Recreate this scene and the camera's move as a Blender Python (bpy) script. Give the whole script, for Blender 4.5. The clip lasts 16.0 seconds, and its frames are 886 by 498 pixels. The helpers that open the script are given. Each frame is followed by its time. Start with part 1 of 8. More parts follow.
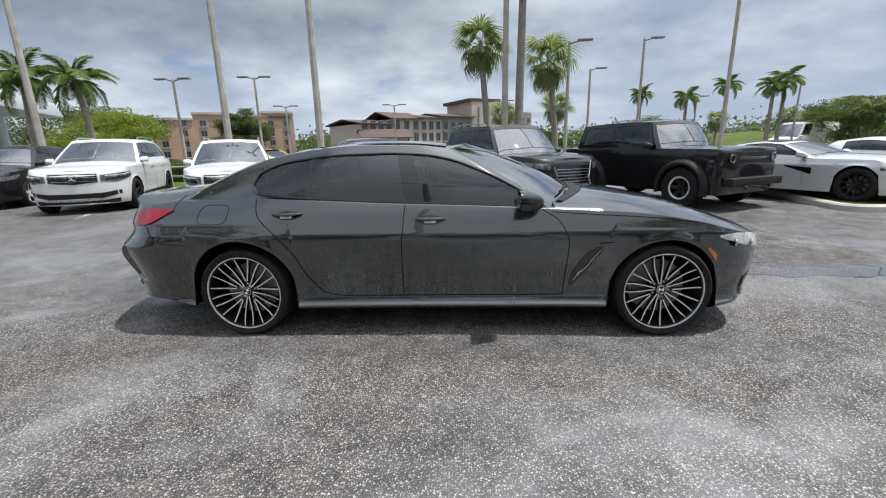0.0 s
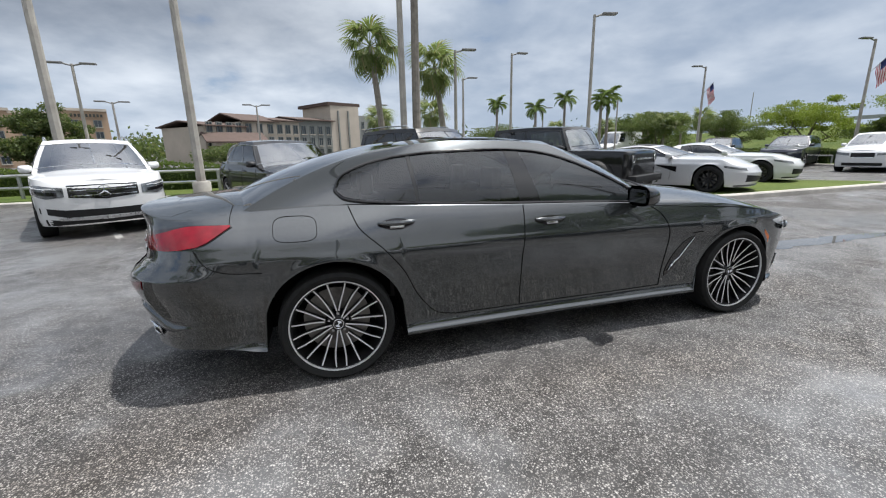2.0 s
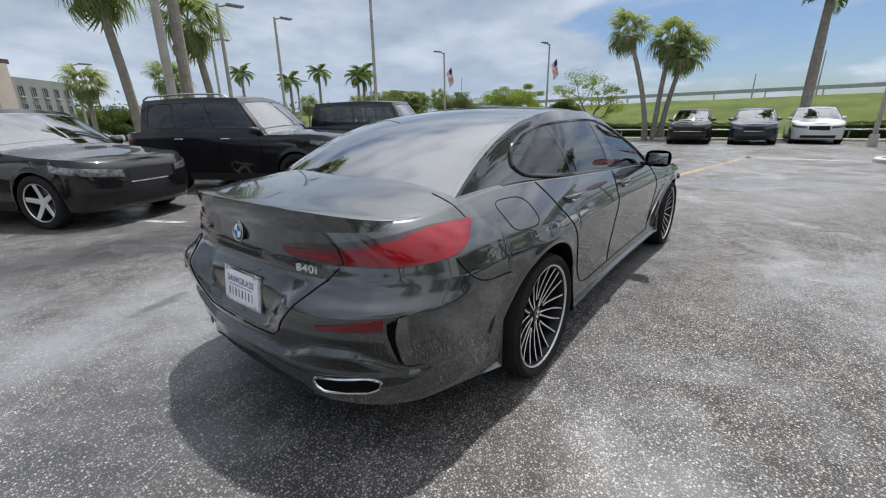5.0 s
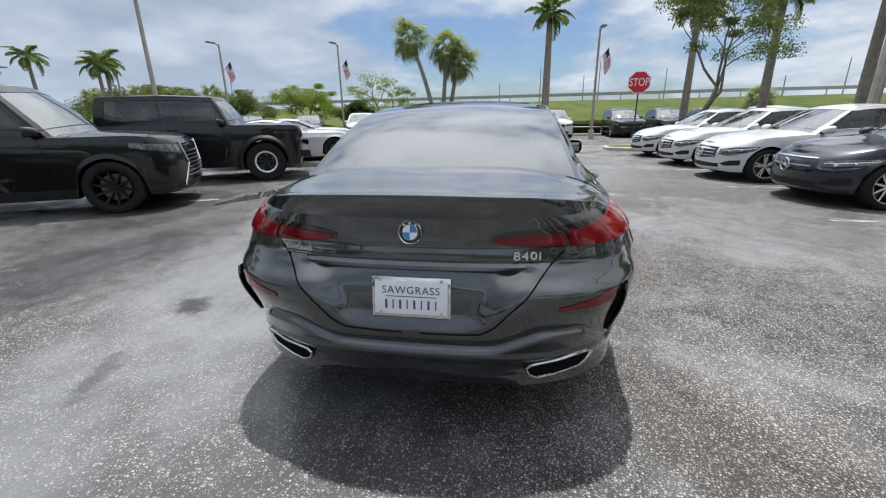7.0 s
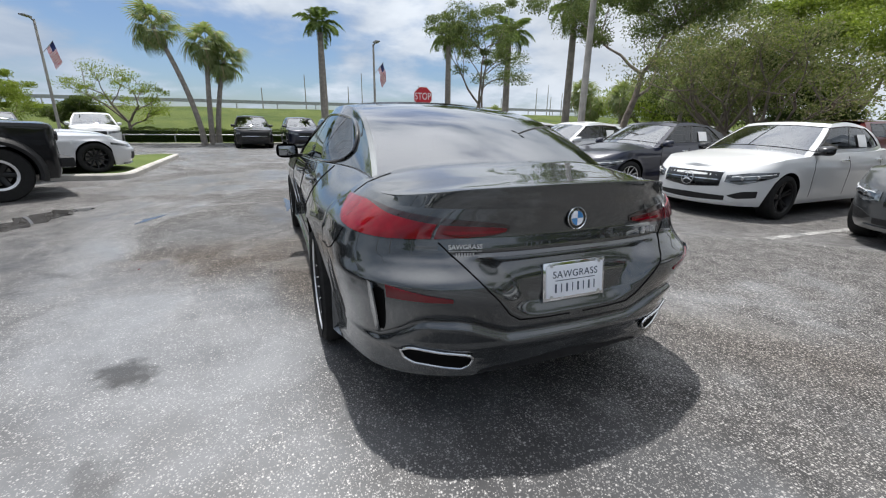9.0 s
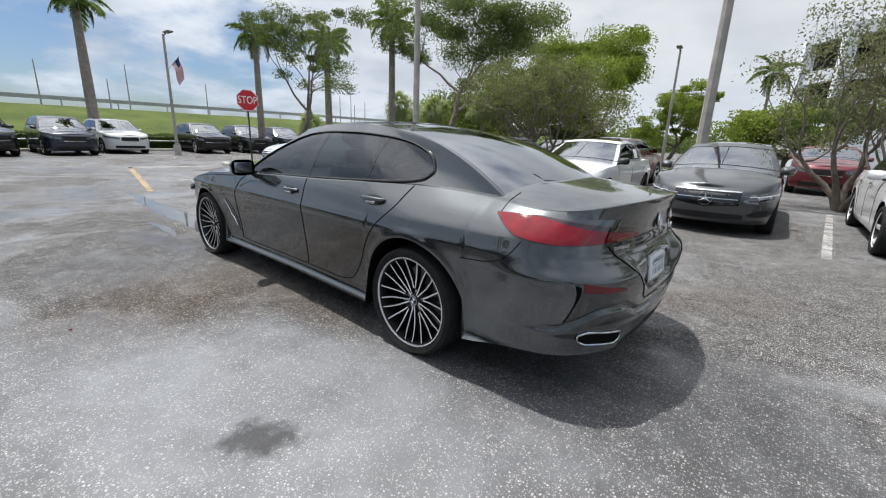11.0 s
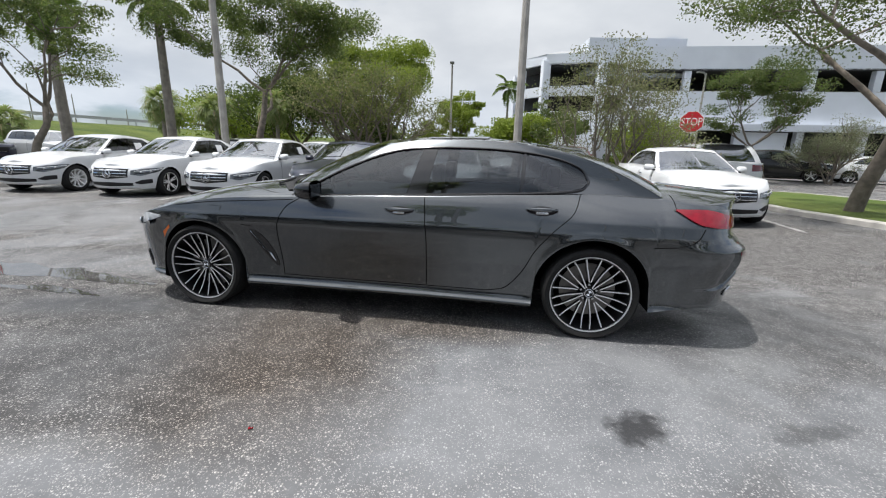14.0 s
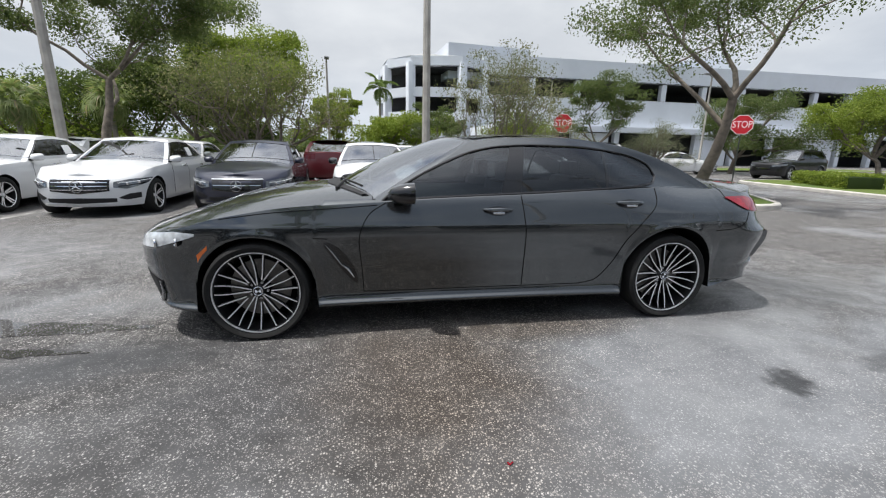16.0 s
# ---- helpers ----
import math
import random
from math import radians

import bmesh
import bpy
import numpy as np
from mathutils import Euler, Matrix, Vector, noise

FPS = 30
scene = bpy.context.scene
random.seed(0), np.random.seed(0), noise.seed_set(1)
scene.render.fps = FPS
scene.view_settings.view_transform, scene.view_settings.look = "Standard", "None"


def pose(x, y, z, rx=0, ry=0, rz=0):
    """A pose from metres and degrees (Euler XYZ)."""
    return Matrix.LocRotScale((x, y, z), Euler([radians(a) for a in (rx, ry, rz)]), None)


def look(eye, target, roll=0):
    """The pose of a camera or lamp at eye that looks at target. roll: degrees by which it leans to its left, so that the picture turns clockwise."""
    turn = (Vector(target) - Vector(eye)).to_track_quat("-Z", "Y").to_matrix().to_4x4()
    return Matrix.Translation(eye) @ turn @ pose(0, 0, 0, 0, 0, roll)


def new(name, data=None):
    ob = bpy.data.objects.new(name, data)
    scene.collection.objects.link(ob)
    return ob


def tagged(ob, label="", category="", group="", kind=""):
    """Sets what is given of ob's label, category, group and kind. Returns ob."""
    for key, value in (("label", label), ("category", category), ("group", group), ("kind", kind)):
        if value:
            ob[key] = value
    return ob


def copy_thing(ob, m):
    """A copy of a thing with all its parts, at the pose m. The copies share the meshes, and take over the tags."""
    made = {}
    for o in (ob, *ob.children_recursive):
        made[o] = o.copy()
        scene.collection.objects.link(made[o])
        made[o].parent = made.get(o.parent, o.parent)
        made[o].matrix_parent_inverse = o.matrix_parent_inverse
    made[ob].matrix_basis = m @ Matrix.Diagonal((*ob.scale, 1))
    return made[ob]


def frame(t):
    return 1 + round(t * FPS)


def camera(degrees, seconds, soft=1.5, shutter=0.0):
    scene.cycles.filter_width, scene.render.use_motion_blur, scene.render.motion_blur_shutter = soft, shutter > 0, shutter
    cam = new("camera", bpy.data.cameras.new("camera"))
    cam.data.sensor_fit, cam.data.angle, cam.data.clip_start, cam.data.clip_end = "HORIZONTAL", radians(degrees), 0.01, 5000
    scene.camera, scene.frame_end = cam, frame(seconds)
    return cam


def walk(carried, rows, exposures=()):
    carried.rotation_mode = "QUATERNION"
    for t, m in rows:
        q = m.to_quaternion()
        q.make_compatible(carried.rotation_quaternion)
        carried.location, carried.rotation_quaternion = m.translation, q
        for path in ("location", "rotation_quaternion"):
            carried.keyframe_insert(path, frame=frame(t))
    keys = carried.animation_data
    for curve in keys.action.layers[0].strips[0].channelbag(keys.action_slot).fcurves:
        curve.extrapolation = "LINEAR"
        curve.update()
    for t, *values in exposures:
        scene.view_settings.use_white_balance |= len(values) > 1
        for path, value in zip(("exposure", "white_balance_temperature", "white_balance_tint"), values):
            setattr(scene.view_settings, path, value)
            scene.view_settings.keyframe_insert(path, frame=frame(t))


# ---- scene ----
cam = camera(94.2, 16.0, soft=1.15)
PATH = [
    (0, (0.116, -3.731, 1.351), (0.013, -1.793, 0.867), -1.3),
    (0.5, (-0.308, -3.641, 1.339), (-0.238, -1.701, 0.856), -1.1),
    (1, (-0.734, -3.541, 1.32), (-0.501, -1.614, 0.841), -1.1),
    (1.5, (-1.163, -3.417, 1.329), (-0.766, -1.516, 0.855), -0.9),
    (2, (-1.563, -3.23, 1.318), (-1.004, -1.369, 0.845), -1.2),
    (2.5, (-1.984, -3.068, 1.305), (-1.265, -1.264, 0.827), -1.4),
    (3, (-2.323, -2.857, 1.29), (-1.444, -1.13, 0.797), -1.6),
    (3.5, (-2.623, -2.598, 1.294), (-1.579, -0.974, 0.774), -1.4),
    (4, (-2.944, -2.336, 1.317), (-1.741, -0.837, 0.763), -1.2),
    (4.2, (-3.039, -2.221, 1.319), (-1.776, -0.776, 0.753), -1.1),
    (6.3, (-3.846, -0.863, 1.307), (-2.06, -0.204, 0.693), -1.2),
    (6.5, (-3.916, -0.715, 1.295), (-2.098, -0.149, 0.681), -1.2),
    (7, (-4.029, -0.364, 1.291), (-2.15, -0.052, 0.683), -0.9),
    (7.5, (-4.035, -0.003, 1.262), (-2.128, 0.057, 0.661), -0.7),
    (8, (-4.049, 0.385, 1.234), (-2.15, 0.168, 0.642), -0.1),
    (8.5, (-4.012, 0.752, 1.229), (-2.16, 0.268, 0.648), 0.4),
    (9, (-3.889, 1.121, 1.229), (-2.116, 0.391, 0.66), 0.9),
    (9.5, (-3.793, 1.536, 1.237), (-2.126, 0.579, 0.684), 1.8),
    (9.7, (-3.734, 1.685, 1.237), (-2.121, 0.636, 0.693), 2.2),
    (11.8, (-2.653, 3.021, 1.307), (-1.622, 1.388, 0.788), 1.4),
    (12, (-2.507, 3.13, 1.295), (-1.538, 1.459, 0.776), 1.3),
    (12.5, (-2.143, 3.368, 1.317), (-1.325, 1.616, 0.805), 1.1),
    (13, (-1.73, 3.521, 1.324), (-1.076, 1.699, 0.822), 1.0),
    (13.5, (-1.324, 3.676, 1.306), (-0.842, 1.797, 0.817), 1.2),
    (14, (-0.91, 3.792, 1.309), (-0.608, 1.874, 0.83), 1.5),
    (14.5, (-0.479, 3.82, 1.302), (-0.35, 1.88, 0.833), 1.7),
    (15, (-0.04, 3.853, 1.297), (-0.076, 1.908, 0.83), 1.5),
    (15.5, (0.378, 3.782, 1.281), (0.182, 1.847, 0.815), 1.4),
    (16, (0.776, 3.653, 1.263), (0.426, 1.741, 0.795), 1.1),
]
walk(cam, [(t, look(eye, target, roll)) for t, eye, target, roll in PATH], [(0.0, 0.13)])
# ---- world, sun ----
SUN_DIR = Vector((0.30, 0.02, 0.95)).normalized()
world = bpy.data.worlds.new("sky")
scene.world = world
world.use_nodes = True


def sky_nodes():
    nt = world.node_tree
    nt.nodes.clear()
    N, L = nt.nodes.new, nt.links.new

    def math_node(op, a, b=None, clamp=False):
        n = N("ShaderNodeMath")
        n.operation, n.use_clamp = op, clamp
        for i, v in enumerate((a, b)):
            if v is None:
                continue
            if isinstance(v, (int, float)):
                n.inputs[i].default_value = v
            else:
                L(v, n.inputs[i])
        return n.outputs[0]

    def mix(fac, a, b):
        n = N("ShaderNodeMix")
        n.data_type = "RGBA"
        for sock, v in ((n.inputs[0], fac), (n.inputs[6], a), (n.inputs[7], b)):
            if isinstance(v, (int, float)):
                sock.default_value = v
            elif isinstance(v, tuple):
                sock.default_value = (*v, 1)
            else:
                L(v, sock)
        return n.outputs[2]

    def ramp(fac, lo, hi):
        n = N("ShaderNodeMapRange")
        n.interpolation_type = "SMOOTHSTEP"
        L(fac, n.inputs[0])
        n.inputs[1].default_value, n.inputs[2].default_value = lo, hi
        return n.outputs[0]

    sky = N("ShaderNodeTexSky")
    sky.sky_type, sky.sun_disc = "NISHITA", False
    sky.sun_elevation = math.asin(SUN_DIR.z)
    sky.sun_rotation = math.atan2(SUN_DIR.x, SUN_DIR.y)
    sky.air_density, sky.dust_density, sky.ozone_density = 1.0, 1.0, 1.6
    blue = N("ShaderNodeVectorMath")
    blue.operation = "MULTIPLY"
    L(sky.outputs[0], blue.inputs[0])
    blue.inputs[1].default_value = (0.072, 0.082, 0.097)
    geo = N("ShaderNodeTexCoord")
    sep = N("ShaderNodeSeparateXYZ")
    L(geo.outputs["Generated"], sep.inputs[0])
    X, Y, Z = sep.outputs
    # cloud layer: the direction meets a flat deck overhead
    up = math_node("ADD", math_node("MAXIMUM", Z, 0.0), 0.26)
    deck = N("ShaderNodeCombineXYZ")
    L(math_node("DIVIDE", X, up), deck.inputs[0])
    L(math_node("DIVIDE", Y, up), deck.inputs[1])

    def cloud(scale, detail, rough, seed, distort=0.3):
        n = N("ShaderNodeTexNoise")
        n.noise_dimensions = "4D"
        n.inputs["W"].default_value = seed
        n.inputs["Scale"].default_value, n.inputs["Detail"].default_value = scale, detail
        n.inputs["Roughness"].default_value, n.inputs["Distortion"].default_value = rough, distort
        L(deck.outputs[0], n.inputs["Vector"])
        return n.outputs[0]

    big, fine, streak = cloud(0.95, 7, 0.50, 3.1, 0.1), cloud(2.6, 8, 0.55, 9.4, 0.1), cloud(1.3, 6, 0.48, 21.0, 0.1)
    # the sky opens to blue towards the sun's side near the horizon
    open_side = ramp(math_node("ADD", math_node("MULTIPLY", X, 0.95), math_node("MULTIPLY", Y, -0.22)), 0.70, 0.98)
    cover = math_node("ADD", math_node("MULTIPLY", big, 0.65), math_node("MULTIPLY", fine, 0.35))
    mask = ramp(math_node("SUBTRACT", cover, math_node("MULTIPLY", open_side, 0.125)), 0.33, 0.45)
    thick = ramp(math_node("ADD", math_node("MULTIPLY", streak, 0.6), math_node("MULTIPLY", fine, 0.4)), 0.36, 0.66)
    storm = ramp(math_node("ADD", math_node("MULTIPLY", X, -0.55), math_node("MULTIPLY", Y, 0.75)), 0.45, 1.0)
    shade = mix(thick, CLOUD_DARK, CLOUD_LIGHT)
    shade = mix(math_node("MULTIPLY", math_node("MULTIPLY", storm, ramp(Z, 0.12, 0.27)), math_node("SUBTRACT", 1.25, math_node("MULTIPLY", fine, 0.9)), True), shade, CLOUD_STORM)
    pale = ramp(math_node("ADD", math_node("MULTIPLY", Y, -0.95), math_node("MULTIPLY", X, -0.1)), 0.15, 0.85)
    shade = mix(math_node("MULTIPLY", pale, 0.62), shade, CLOUD_PALE)
    bank_side = ramp(math_node("ADD", math_node("MULTIPLY", X, 0.72), math_node("MULTIPLY", Y, 0.62)), 0.66, 0.95)
    shade = mix(math_node("MULTIPLY", bank_side, math_node("SUBTRACT", 1.15, fine), True), shade, CLOUD_BLUE)
    low = ramp(Z, 0.22, 0.0)
    shade = mix(math_node("MULTIPLY", low, 0.45), shade, CLOUD_LOW)
    # the clouds thin out to open blue high overhead
    mask = math_node("MULTIPLY", mask, math_node("SUBTRACT", 1.0, math_node("MULTIPLY", ramp(Z, 0.66, 0.90), 0.85)))
    col = mix(mask, blue.outputs[0], shade)
    # bright veil of thin cloud round the sun
    dot = N("ShaderNodeVectorMath")
    dot.operation = "DOT_PRODUCT"
    L(geo.outputs["Generated"], dot.inputs[0])
    dot.inputs[1].default_value = SUN_DIR
    veil = math_node("MULTIPLY", ramp(dot.outputs["Value"], 0.46, 0.97), ramp(fine, 0.18, 0.55))
    col = mix(veil, col, CLOUD_VEIL)
    bg = N("ShaderNodeBackground")
    L(col, bg.inputs[0])
    bg.inputs[1].default_value = 1.0
    L(bg.outputs[0], N("ShaderNodeOutputWorld").inputs[0])


CLOUD_BLUE = (0.27, 0.35, 0.48)
CLOUD_PALE = (0.74, 0.75, 0.76)
CLOUD_VEIL = (1.5, 1.53, 1.60)
CLOUD_DARK, CLOUD_LIGHT, CLOUD_STORM, CLOUD_LOW = (0.32, 0.395, 0.51), (0.78, 0.84, 0.92), (0.15, 0.185, 0.25), (0.56, 0.65, 0.77)
sky_nodes()
sun_data = bpy.data.lights.new("sun", "SUN")
sun_data.energy, sun_data.angle, sun_data.color = 5.0, radians(1.4), (1.0, 0.97, 0.93)
sun_lamp = new("sun", sun_data)
sun_lamp.matrix_world = look(SUN_DIR * 60, (0, 0, 0))


# ---- materials ----
class Mat:
    """A small builder of node materials."""

    def __init__(self, name):
        self.mat = bpy.data.materials.new(name)
        self.mat.use_nodes = True
        self.nt = self.mat.node_tree
        self.bsdf = self.nt.nodes["Principled BSDF"]
        self.pos = None

    def put(self, sock, v):
        if isinstance(v, (int, float)):
            sock.default_value = v
        elif isinstance(v, tuple):
            sock.default_value = (*v, 1) if len(v) == 3 and len(sock.default_value) == 4 else v
        else:
            self.nt.links.new(v, sock)

    def node(self, kind, **inputs):
        n = self.nt.nodes.new(kind)
        for k, v in inputs.items():
            self.put(n.inputs[k], v)
        return n

    def coords(self, world_space=False):
        if world_space:
            return self.node("ShaderNodeNewGeometry").outputs["Position"]
        return self.node("ShaderNodeTexCoord").outputs["Object"]

    def noise(self, scale, detail=4, rough=0.55, co=None, distort=0.0):
        n = self.node("ShaderNodeTexNoise", Scale=scale, Detail=detail, Roughness=rough, Distortion=distort)
        self.put(n.inputs["Vector"], co if co is not None else self.coords())
        return n.outputs[0]

    def ramp(self, v, lo, hi, a=0.0, b=1.0):
        n = self.nt.nodes.new("ShaderNodeMapRange")
        for i, x in enumerate((v, lo, hi, a, b)):
            self.put(n.inputs[i], x)
        return n.outputs[0]

    def mix(self, fac, a, b):
        n = self.nt.nodes.new("ShaderNodeMix")
        n.data_type = "RGBA"
        self.put(n.inputs[0], fac)
        self.put(n.inputs[6], a)
        self.put(n.inputs[7], b)
        return n.outputs[2]

    def op(self, kind, a, b=0.0):
        n = self.nt.nodes.new("ShaderNodeMath")
        n.operation = kind
        self.put(n.inputs[0], a)
        self.put(n.inputs[1], b)
        return n.outputs[0]

    def bump(self, height, strength, dist=0.01):
        n = self.node("ShaderNodeBump", Strength=strength, Distance=dist, Height=height)
        self.put(self.bsdf.inputs["Normal"], n.outputs[0])

    def set(self, **kw):
        names = {"color": "Base Color", "rough": "Roughness", "metal": "Metallic", "coat": "Coat Weight", "coat_rough": "Coat Roughness",
                 "spec": "Specular IOR Level", "trans": "Transmission Weight", "ior": "IOR", "alpha": "Alpha", "emit": "Emission Color", "power": "Emission Strength"}
        for k, v in kw.items():
            self.put(self.bsdf.inputs[names[k]], v)
        return self


def simple(name, color, rough=0.5, metal=0.0, var=0.12, scale=6.0, coat=0.0, bump=0.0, bump_scale=60.0, spec=0.5):
    m = Mat(name)
    n = m.noise(scale, 5)
    dark = tuple(c * (1 - var) for c in color)
    light = tuple(min(1, c * (1 + var)) for c in color)
    m.set(color=m.mix(m.ramp(n, 0.3, 0.7), dark, light), rough=m.ramp(m.noise(scale * 3, 3), 0.3, 0.7, max(0, rough - 0.06), min(1, rough + 0.08)), metal=metal, coat=coat, spec=spec)
    if bump:
        m.bump(m.noise(bump_scale, 3), bump, 0.01)
    return m.mat


def car_paint(name, color, flake=0.0, metal=0.0, rough=0.35):
    m = Mat(name)
    f = m.node("ShaderNodeTexVoronoi", Scale=900.0, Vector=m.coords()).outputs["Color"]
    sep = m.node("ShaderNodeSeparateColor")
    m.put(sep.inputs[0], f)
    dust = m.ramp(m.noise(2.5, 6, 0.65), 0.45, 0.8, 0.0, 0.010)
    base = m.mix(m.op("MULTIPLY", sep.outputs[0], flake), color, tuple(min(1, c * 2.2 + (0.03 if metal > 0.6 else 0.006)) for c in color))
    base = m.mix(dust, base, (0.35, 0.34, 0.32))
    m.bsdf.inputs["Coat IOR"].default_value = 1.80 if metal > 0.6 else 1.5
    m.set(color=base, metal=metal, rough=rough, coat=1.0, coat_rough=0.015, spec=0.08 if metal < 0.1 else 0.3)
    return m.mat


def glass_mat(name, tint, gloss_rough=0.02, back=0.06):
    """Thin pane: tinted see-through with a mirror-like coat."""
    m = Mat(name)
    nt = m.nt
    clear = m.node("ShaderNodeBsdfTransparent", Color=tint)
    gl = m.node("ShaderNodeBsdfGlossy", Roughness=gloss_rough, Color=(0.95, 0.97, 1.0))
    fr = m.node("ShaderNodeFresnel", IOR=1.62)
    mx = nt.nodes.new("ShaderNodeMixShader")
    m.put(mx.inputs[0], m.op("ADD", m.op("MULTIPLY", fr.outputs[0], 1.0), back))
    nt.links.new(clear.outputs[0], mx.inputs[1])
    nt.links.new(gl.outputs[0], mx.inputs[2])
    nt.links.new(mx.outputs[0], nt.nodes["Material Output"].inputs[0])
    return m.mat


def asphalt_mat(name="asphalt", wet=False):
    """Old asphalt: pale stone chips in dark binder, silt left by puddles, damp and rusty stains, shade painted by the
    car.
    """
    m = Mat(name)
    co = m.coords(True)

    def chips_of(scale, lo, hi, share_lo, share_hi, gather=None):
        v = m.node("ShaderNodeTexVoronoi", Scale=scale, Vector=co)
        c = m.node("ShaderNodeSeparateColor")
        m.put(c.inputs[0], v.outputs["Color"])
        share = c.outputs[0] if gather is None else m.op("ADD", c.outputs[0], gather)
        return m.op("MULTIPLY", m.ramp(share, share_lo, share_hi), m.ramp(v.outputs["Distance"], lo, hi, 1.0, 0.0)), c.outputs[1]

    mid = m.noise(1.3, 6, 0.62, co, 0.4)
    clus = m.noise(6.0, 5, 0.65, co)
    frag = m.noise(3.2, 5, 0.65, co)
    big = m.noise(0.30, 7, 0.58, co, 0.7)

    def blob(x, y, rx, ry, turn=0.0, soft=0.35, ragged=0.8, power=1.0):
        """A patch with a torn edge, for stains and painted shade."""
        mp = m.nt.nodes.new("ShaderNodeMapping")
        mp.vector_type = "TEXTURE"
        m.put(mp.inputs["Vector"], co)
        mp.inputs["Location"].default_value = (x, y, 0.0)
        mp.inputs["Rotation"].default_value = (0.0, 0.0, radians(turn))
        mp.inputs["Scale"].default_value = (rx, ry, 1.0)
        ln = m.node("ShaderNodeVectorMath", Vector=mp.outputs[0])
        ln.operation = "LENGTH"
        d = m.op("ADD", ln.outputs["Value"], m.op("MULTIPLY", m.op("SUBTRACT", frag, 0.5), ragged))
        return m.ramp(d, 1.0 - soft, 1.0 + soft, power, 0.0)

    def most(*v):
        out = v[0]
        for q in v[1:]:
            out = m.op("MAXIMUM", out, q)
        return out

    pxyz = m.node("ShaderNodeSeparateXYZ", Vector=co)
    # silt: pale smooth film where puddles have dried
    silt = most(blob(-1.25, 1.75, 1.55, 0.85, 14), blob(-2.75, 1.75, 1.0, 0.40, 35, 0.4, 0.9, 0.9), blob(0.6, 2.75, 1.6, 0.30, 8, 0.5, 1.1, 0.7), blob(3.4, 0.1, 1.5, 0.45, 10, 0.5, 1.2, 0.8), blob(-5.3, 1.2, 1.7, 0.7, 20, 0.6, 1.2, 0.8), blob(6.0, -2.2, 2.5, 1.0, -15, 0.6, 1.2, 0.7),
                m.ramp(m.op("ADD", m.op("MULTIPLY", big, 0.6), m.op("MULTIPLY", mid, 0.4)), 0.50, 0.60, 0.0, 0.75))
    # damp: dark and smoother; also shade painted beside and behind the grey saloon
    # strip at y -1.12 and patch at x -3.05 darken the saloon's cast shadow
    damp_and_shade = most(blob(-1.4, 3.75, 2.6, 0.62, -6), blob(1.55, 1.75, 0.75, 0.62, 20, 0.5, 0.8, 0.6), blob(2.4, 1.15, 0.8, 0.25, 8, 0.5), blob(-3.05, 0.2, 0.6, 0.7, 0, 0.5, 0.9, 0.7), blob(0.0, -1.12, 2.4, 0.22, 0, 0.5, 0.6, 0.6), blob(1.6, 5.0, 2.2, 0.7, 12, 0.5),
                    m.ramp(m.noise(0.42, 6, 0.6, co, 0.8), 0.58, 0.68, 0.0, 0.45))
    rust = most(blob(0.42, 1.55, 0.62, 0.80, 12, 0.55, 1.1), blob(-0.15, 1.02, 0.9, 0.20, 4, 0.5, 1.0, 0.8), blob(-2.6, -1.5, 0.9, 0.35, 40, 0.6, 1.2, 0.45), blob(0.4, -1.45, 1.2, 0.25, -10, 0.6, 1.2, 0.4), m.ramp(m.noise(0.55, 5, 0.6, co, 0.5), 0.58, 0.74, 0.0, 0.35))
    silt = m.op("MULTIPLY", silt, m.op("SUBTRACT", 1.0, m.op("MULTIPLY", most(rust, damp_and_shade), 0.9)))
    # chips lie in drifts; fewer show through the silt
    drift = m.op("SUBTRACT", m.op("MULTIPLY", m.op("SUBTRACT", clus, 0.5), 0.85), m.op("MULTIPLY", most(m.op("MULTIPLY", silt, 0.55), damp_and_shade), 0.20))
    rough_side = m.ramp(pxyz.outputs[1], -1.0, 1.0, 0.16, -0.05)
    drift = m.op("ADD", drift, rough_side)
    c1, tone = chips_of(84.0, 0.18, 0.52, 0.52, 0.78, drift)
    c2, tone2 = chips_of(150.0, 0.16, 0.54, 0.44, 0.72, drift)
    chip = m.op("MAXIMUM", c1, m.op("MULTIPLY", c2, 0.8))
    binder = m.mix(m.ramp(clus, 0.35, 0.65), (0.034, 0.033, 0.033), (0.074, 0.072, 0.072))
    binder = m.mix(silt, binder, m.mix(m.ramp(mid, 0.35, 0.65), (0.100, 0.104, 0.112), (0.175, 0.18, 0.188)))
    binder = m.mix(m.op("MULTIPLY", damp_and_shade, 0.75), binder, (0.026, 0.027, 0.030))
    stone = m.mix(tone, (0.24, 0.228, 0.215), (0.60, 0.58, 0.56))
    stone = m.mix(m.op("MULTIPLY", damp_and_shade, 0.55), stone, (0.17, 0.175, 0.185))
    stone = m.mix(m.op("MULTIPLY", silt, 0.70), stone, (0.33, 0.335, 0.34))
    base = m.mix(chip, binder, stone)
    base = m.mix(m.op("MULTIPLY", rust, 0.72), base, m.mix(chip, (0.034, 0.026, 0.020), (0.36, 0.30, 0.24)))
    # oil spots with ragged edges, and some smaller drips
    frag = m.noise(12.0, 5, 0.65, co)
    spots = most(blob(-1.60, 1.91, 0.15, 0.10, 35, 0.35, 2.2), blob(-2.45, 1.78, 0.22, 0.06, 20, 0.5, 3.0, 0.6), blob(0.3, 2.9, 0.16, 0.06, 50, 0.4, 3.0, 0.6), m.ramp(m.noise(1.7, 3, 0.5, co), 0.71, 0.77, 0.0, 0.7))
    base = m.mix(m.op("MULTIPLY", spots, 0.9), base, (0.018, 0.018, 0.019))
    if wet:
        m.set(color=m.mix(0.5, base, (0.03, 0.03, 0.031)), rough=0.025, spec=0.6)
